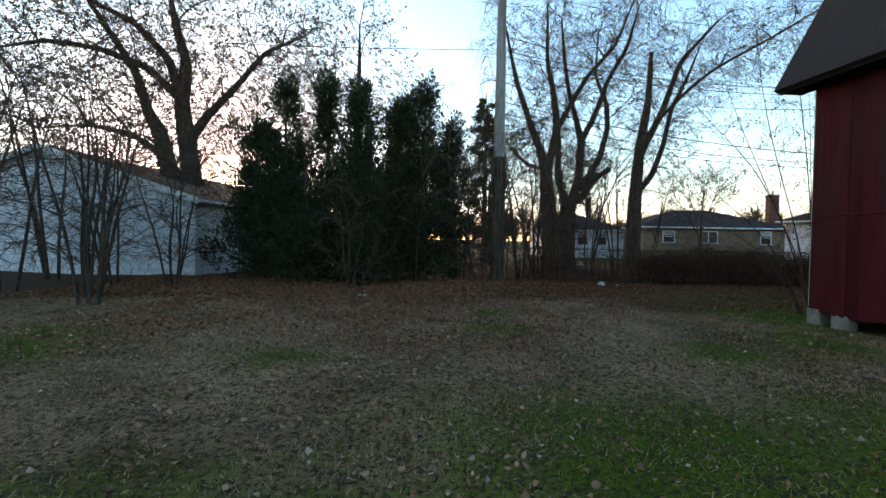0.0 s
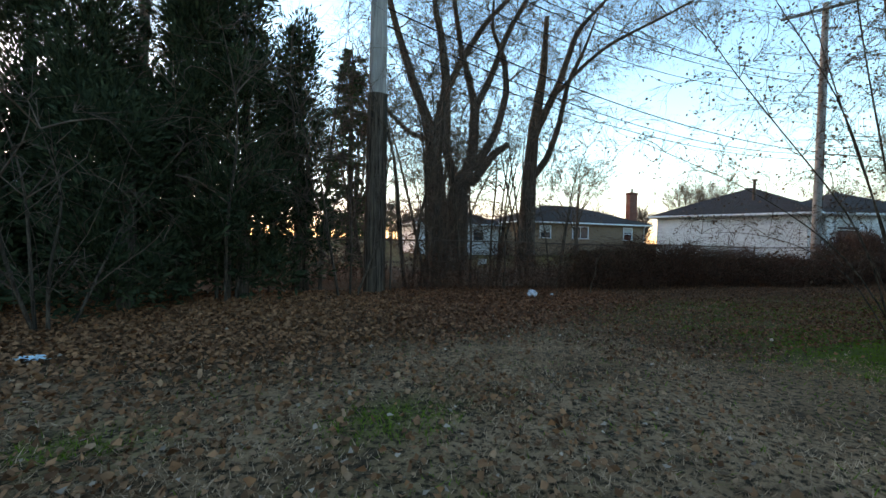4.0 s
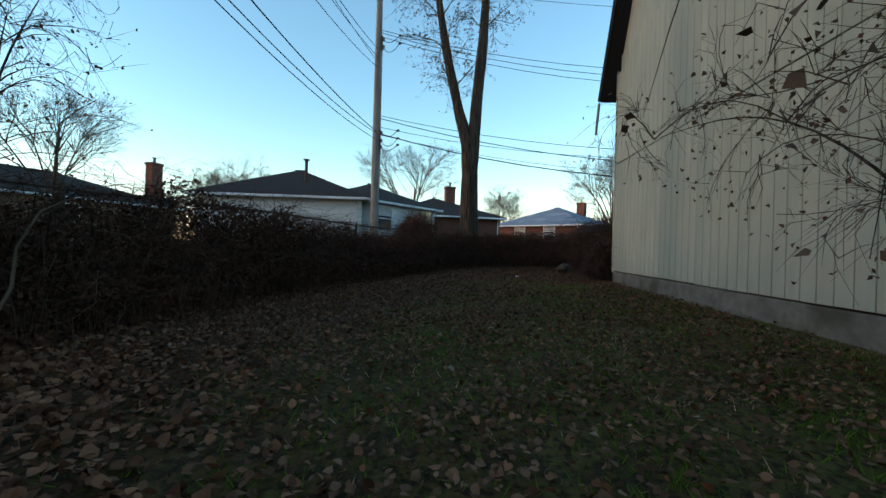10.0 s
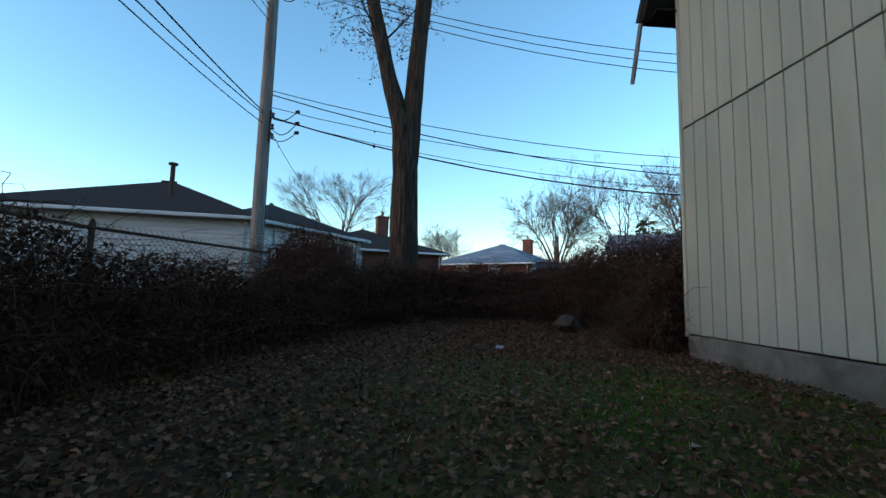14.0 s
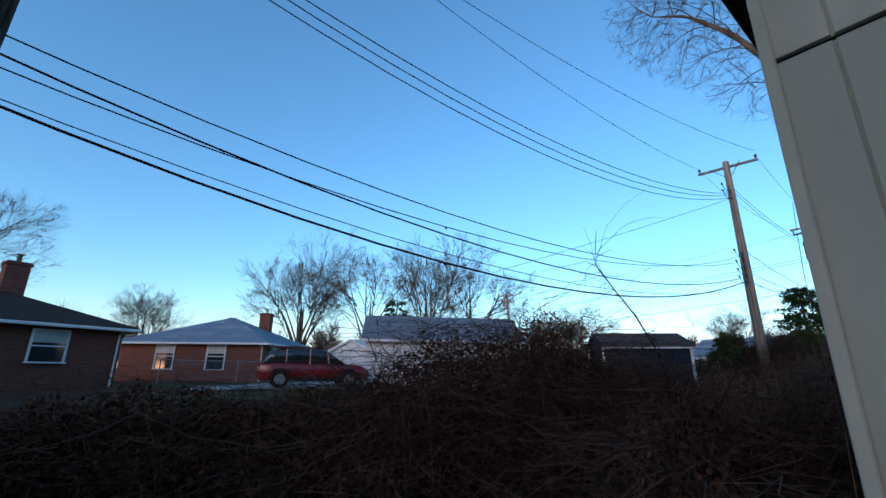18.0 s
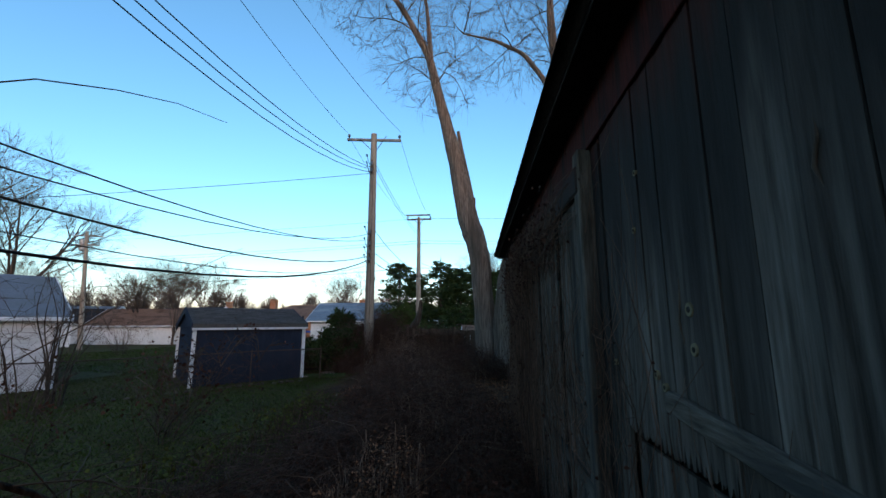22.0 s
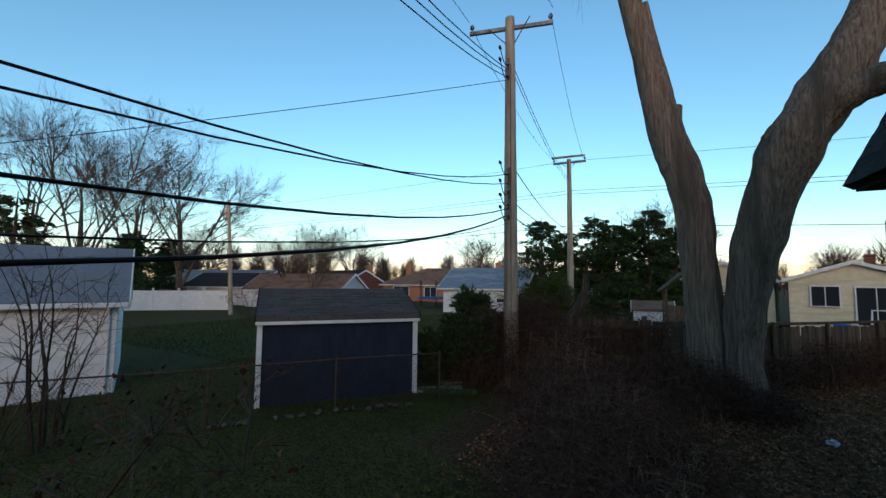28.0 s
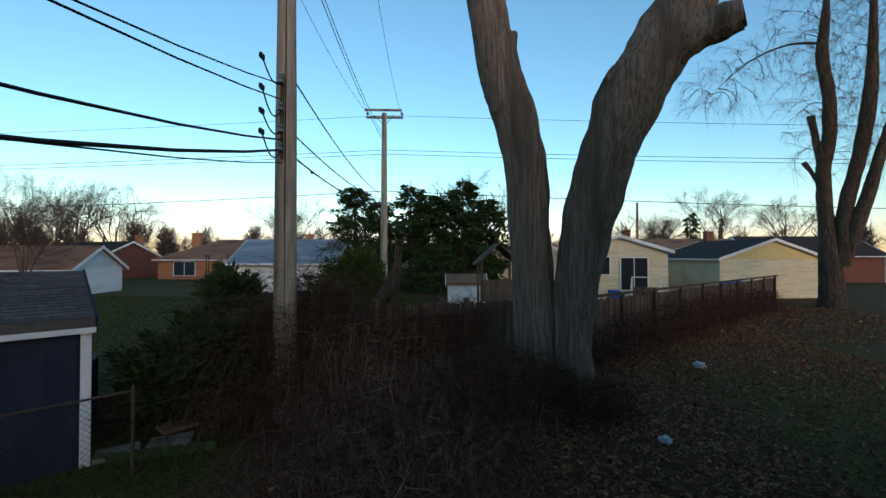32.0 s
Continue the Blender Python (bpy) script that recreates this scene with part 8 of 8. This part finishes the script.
edging = thing("garden_edging", pose(24.2, -6.9, gz(24.2, -6.9), 0, 0, 25), "green scalloped plastic lawn edging", "edging")
for i in range(11):
    part("scallop", Geo().tube([(0.13 * i, -0.012, 0.06), (0.13 * i, 0.012, 0.06)], [0.075, 0.075], 12), M["evergreen_light"], edging)
for i, (x, y, w) in enumerate(((24.9, -7.0, 0.55), (25.35, -6.6, 0.5), (25.2, -7.5, 0.5))):
    single("paving_slab", Geo().box((0, 0, 0), (w, w * 0.8, 0.06), bevel=0.012).mesh("paving_slab", M["concrete"]), "grey concrete paving slab beside the shed", "paving slab", "paving slabs", m=pose(x, y, gz(x, y) + 0.02, 2, 1, 30 + 12 * i))

# ---- climbing vine on the barn ----
K = 7
u = np.linspace(0, 1, K)[None]
vine = thing("climbing_vine", pose(BX, BY, 0, 0, 0, BA), "bare climbing vine that covers the barn planks", "vine")


def vine_lines(n, s0, s1, z0, z1, bulge, r, wiggle=0.08):
    """Stems that climb from z0 to z1 within the stretch, standing off the boards."""
    s = rng.uniform(s0, s1, n)[:, None] + np.cumsum(rng.normal(0, wiggle, (n, K)), 1)
    a, b = rng.uniform(z0[0], z0[1], (n, 1)), rng.uniform(z1[0], z1[1], (n, 1))
    out = 0.05 + bulge * np.clip((12.6 - s) / 2.2, 0.1, 1) * rng.uniform(0.1, 1, (n, 1)) * np.sin(np.pi * (0.15 + 0.8 * u)) + 0.03 * rng.uniform(0, 1, (n, K)) + 0.08 * ((s > 5.3) & (s < 9.3))
    P = np.stack([out, -np.clip(s, 0.1, 12.6), np.clip(a + (b - a) * u, 0.05, 4.3)], -1)
    return P, r * rng.uniform(0.4, 1.4, (n, 1)) * (1 - 0.6 * u), 3


groups = [vine_lines(150, 0.6, 4.8, (0.2, 1.0), (0.8, 2.6), 0.07, 0.0025, 0.13), vine_lines(420, 4.6, 8.4, (0.2, 2.6), (1.0, 4.0), 0.06, 0.003, 0.2), vine_lines(240, 7.4, 12.3, (0.1, 1.5), (2.0, 4.2), 0.14, 0.0045, 0.12),
          vine_lines(320, 5.6, 9.0, (3.1, 3.7), (3.4, 4.1), 0.12, 0.0035, 0.22), vine_lines(800, 7.6, 11.8, (2.6, 3.6), (3.4, 4.2), 0.26, 0.004, 0.15), vine_lines(230, 8.6, 12.0, (0.1, 2.6), (1.2, 3.4), 0.26, 0.004, 0.16)]
tagged(part("tangle", lines_mesh("tangle", groups, M["vine"]), M["vine"], vine), kind="stuff")
q = np.vstack([g[0][rng.integers(0, len(g[0]), m), rng.integers(0, K, m)] for g, m in zip(groups, (120, 90, 200, 700, 3600, 900))])
v, f = leaf_cards(rng, q + rng.normal(0, 0.05, q.shape) + [0.04, 0, 0], 0.036, simple=True)
tagged(part("leaves", quick_mesh("leaves", v, f, M["vine_leaf"]), M["vine_leaf"], vine), kind="stuff")

# ---- fallen leaves and grass ----


def free_ground(x, y):
    """Off the barn's floor."""
    a = radians(BA)
    u, v = (x - BX) * math.cos(a) + (y - BY) * math.sin(a), -(x - BX) * math.sin(a) + (y - BY) * math.cos(a)
    return ~((u > -BW - 0.05) & (u < 0.05) & (v < 0.05) & (v > -BL - 0.05))


def scatter(n, box, keep):
    x, y = rng.uniform(box[0], box[1], n), rng.uniform(box[2], box[3], n)
    ok = free_ground(x, y) & (rng.uniform(size=n) < keep(x, y))
    return x[ok], y[ok]


def patch(x, y, f, s):
    return np.array([noise.noise(Vector((a * f + s, b * f - s, s))) for a, b in zip(x, y)])


def litter(n, box, keep, mat, size, label):
    x, y = scatter(n, box, keep)
    P = np.stack([x, y, ground_z(x, y) + rng.uniform(-0.005, 0.03, len(x))], 1)
    v, f = leaf_cards(rng, P, size, 0.35, 0.3, size not in (0.050, 0.051, 0.036))
    single("fallen_leaves", quick_mesh("fallen_leaves", v, f, mat), label, "leaves", kind="stuff")


deep = lambda x, y: (1 - lawn_share(x, y)) * 0.9 + 0.03
litter(80000, (-10, 6, 8.5, 15.5), lambda x, y: deep(x, y) * (1 - smooth(0, 4, x)), M["leaf_litter"], 0.062, "brown fallen leaves under the evergreens")
litter(60000, (0, 9, 9, 15.5), lambda x, y: deep(x, y) * smooth(0.5, 4, x) * (1 - smooth(6, 9, x)), M["leaf_russet"], 0.051, "russet fallen leaves heaped along the fence")
litter(100000, (5, 19, 8.5, 15.5), lambda x, y: deep(x, y) * smooth(6, 9, x), M["leaf_damp"], 0.042, "brown fallen leaves under the hedge")
litter(80000, (-9, 16, -1, 14), lambda x, y: 0.6 * (1 - 0.7 * green_share(x, y)) * (0.2 + smooth(-0.1, 0.35, patch(x, y, 0.5, 3))), M["leaf_litter"], 0.042, "scattered brown leaves on the lawn")
litter(44000, (3.5, 17, 8.8, 13.2), lambda x, y: 0.85 * lawn_share(x, y) * (1 - 0.5 * green_share(x, y)) * (0.35 + 0.65 * smooth(-0.2, 0.2, patch(x, y, 0.9, 6))), M["leaf_damp"], 0.036, "small brown leaves in the grass beside the barn")
litter(16000, (-7, 9, 0.5, 10), lambda x, y: (1 - 0.75 * green_share(x, y)) * (0.25 + 0.75 * smooth(-0.2, 0.25, patch(x, y, 0.7, 8))) * (1 - smooth(2, 4.5, x) * smooth(5, 8, y)), M["leaf_tan"], 0.050, "curled tan leaves all over the lawn")
litter(15000, (-6, 2.2, 4.2, 9.6), lambda x, y: smooth(4.2, 7, y) * (1 - 0.8 * green_share(x, y)) * (0.35 + 0.65 * smooth(-0.2, 0.2, patch(x, y, 0.6, 5))), M["leaf_litter"], 0.055, "brown leaves spread over the lawn in front of the evergreens")
litter(9000, (4, 17, 9, 14), lambda x, y: 0.6 + 0 * x, M["leaf_russet"], 0.036, "curled russet leaves beside the barn")
litter(13000, (-9, 17, -1, 14.5), lambda x, y: (0.55 - 0.4 * smooth(8, 11, y)) * (1 - 0.75 * smooth(3, 6, x)) * (0.35 + 0.8 * smooth(-0.1, 0.3, patch(x, y, 0.9, 2))), M["leaf_pale"], 0.045, "scattered pale dry leaves on the lawn")
litter(95000, (9, 23, -22, -3), lambda x, y: 0.15 + 0.8 * (1 - lawn_share(x, y)), M["leaf_litter"], 0.07, "brown fallen leaves under the maple")
litter(14000, (0, 12, -30, -18), lambda x, y: 0.10 + 0.8 * (1 - lawn_share(x, y)), M["leaf_litter"], 0.10, "brown fallen leaves along the plank fence")
litter(1800, (2, 23, -26, -3), lambda x, y: 0.5 + 0 * x, M["leaf_pale"], 0.07, "pale leaves under the maple")


def blades(n, box, keep, mat, h, w, label):
    x, y = scatter(n, box, keep)
    k = len(x)
    a = rng.uniform(0, 2 * np.pi, k)
    hh = h * rng.uniform(0.4, 1.2, k)
    lean = rng.normal(0, 0.8, (k, 2)) * hh[:, None]
    z = ground_z(x, y) - 0.02
    c, s = np.cos(a) * w, np.sin(a) * w
    v = np.stack([np.stack([x - c, y - s, z], 1), np.stack([x + c, y + s, z], 1), np.stack([x + lean[:, 0], y + lean[:, 1], z + hh], 1)], 1).reshape(-1, 3)
    single("grass", quick_mesh("grass", v, np.arange(3 * k).reshape(-1, 3), mat), label, "grass", kind="stuff")


green = lambda x, y: np.clip(green_share(x, y) * (0.45 + 1.5 * smooth(-0.25, 0.3, patch(x, y, 2.2, 1))), 0, 1)
dry = lambda x, y: dry_share(x, y) * (1 - 0.75 * green_share(x, y)) * (0.25 + 0.75 * smooth(-0.2, 0.2, patch(x, y, 0.8, 4)))
blades(420000, (-7, 16, 0, 13), green, M["grass"], 0.042, 0.0036, "short green lawn grass in patches")
blades(380000, (-7, 16, 0, 13), dry, M["straw"], 0.036, 0.0034, "tan dry lawn grass")
blades(70000, (20.3, 33, -8, 8), lambda x, y: lawn_share(x, y), M["grass_dull"], 0.06, 0.008, "green grass of the neighbouring lawn")
blades(70000, (24, 46, -26, -6), lambda x, y: 0.8 + 0 * x, M["grass_dull"], 0.09, 0.012, "grass of the far lawn")
blades(40000, (8, 18, -26, -4), green, M["grass"], 0.06, 0.008, "green grass beside the maple")
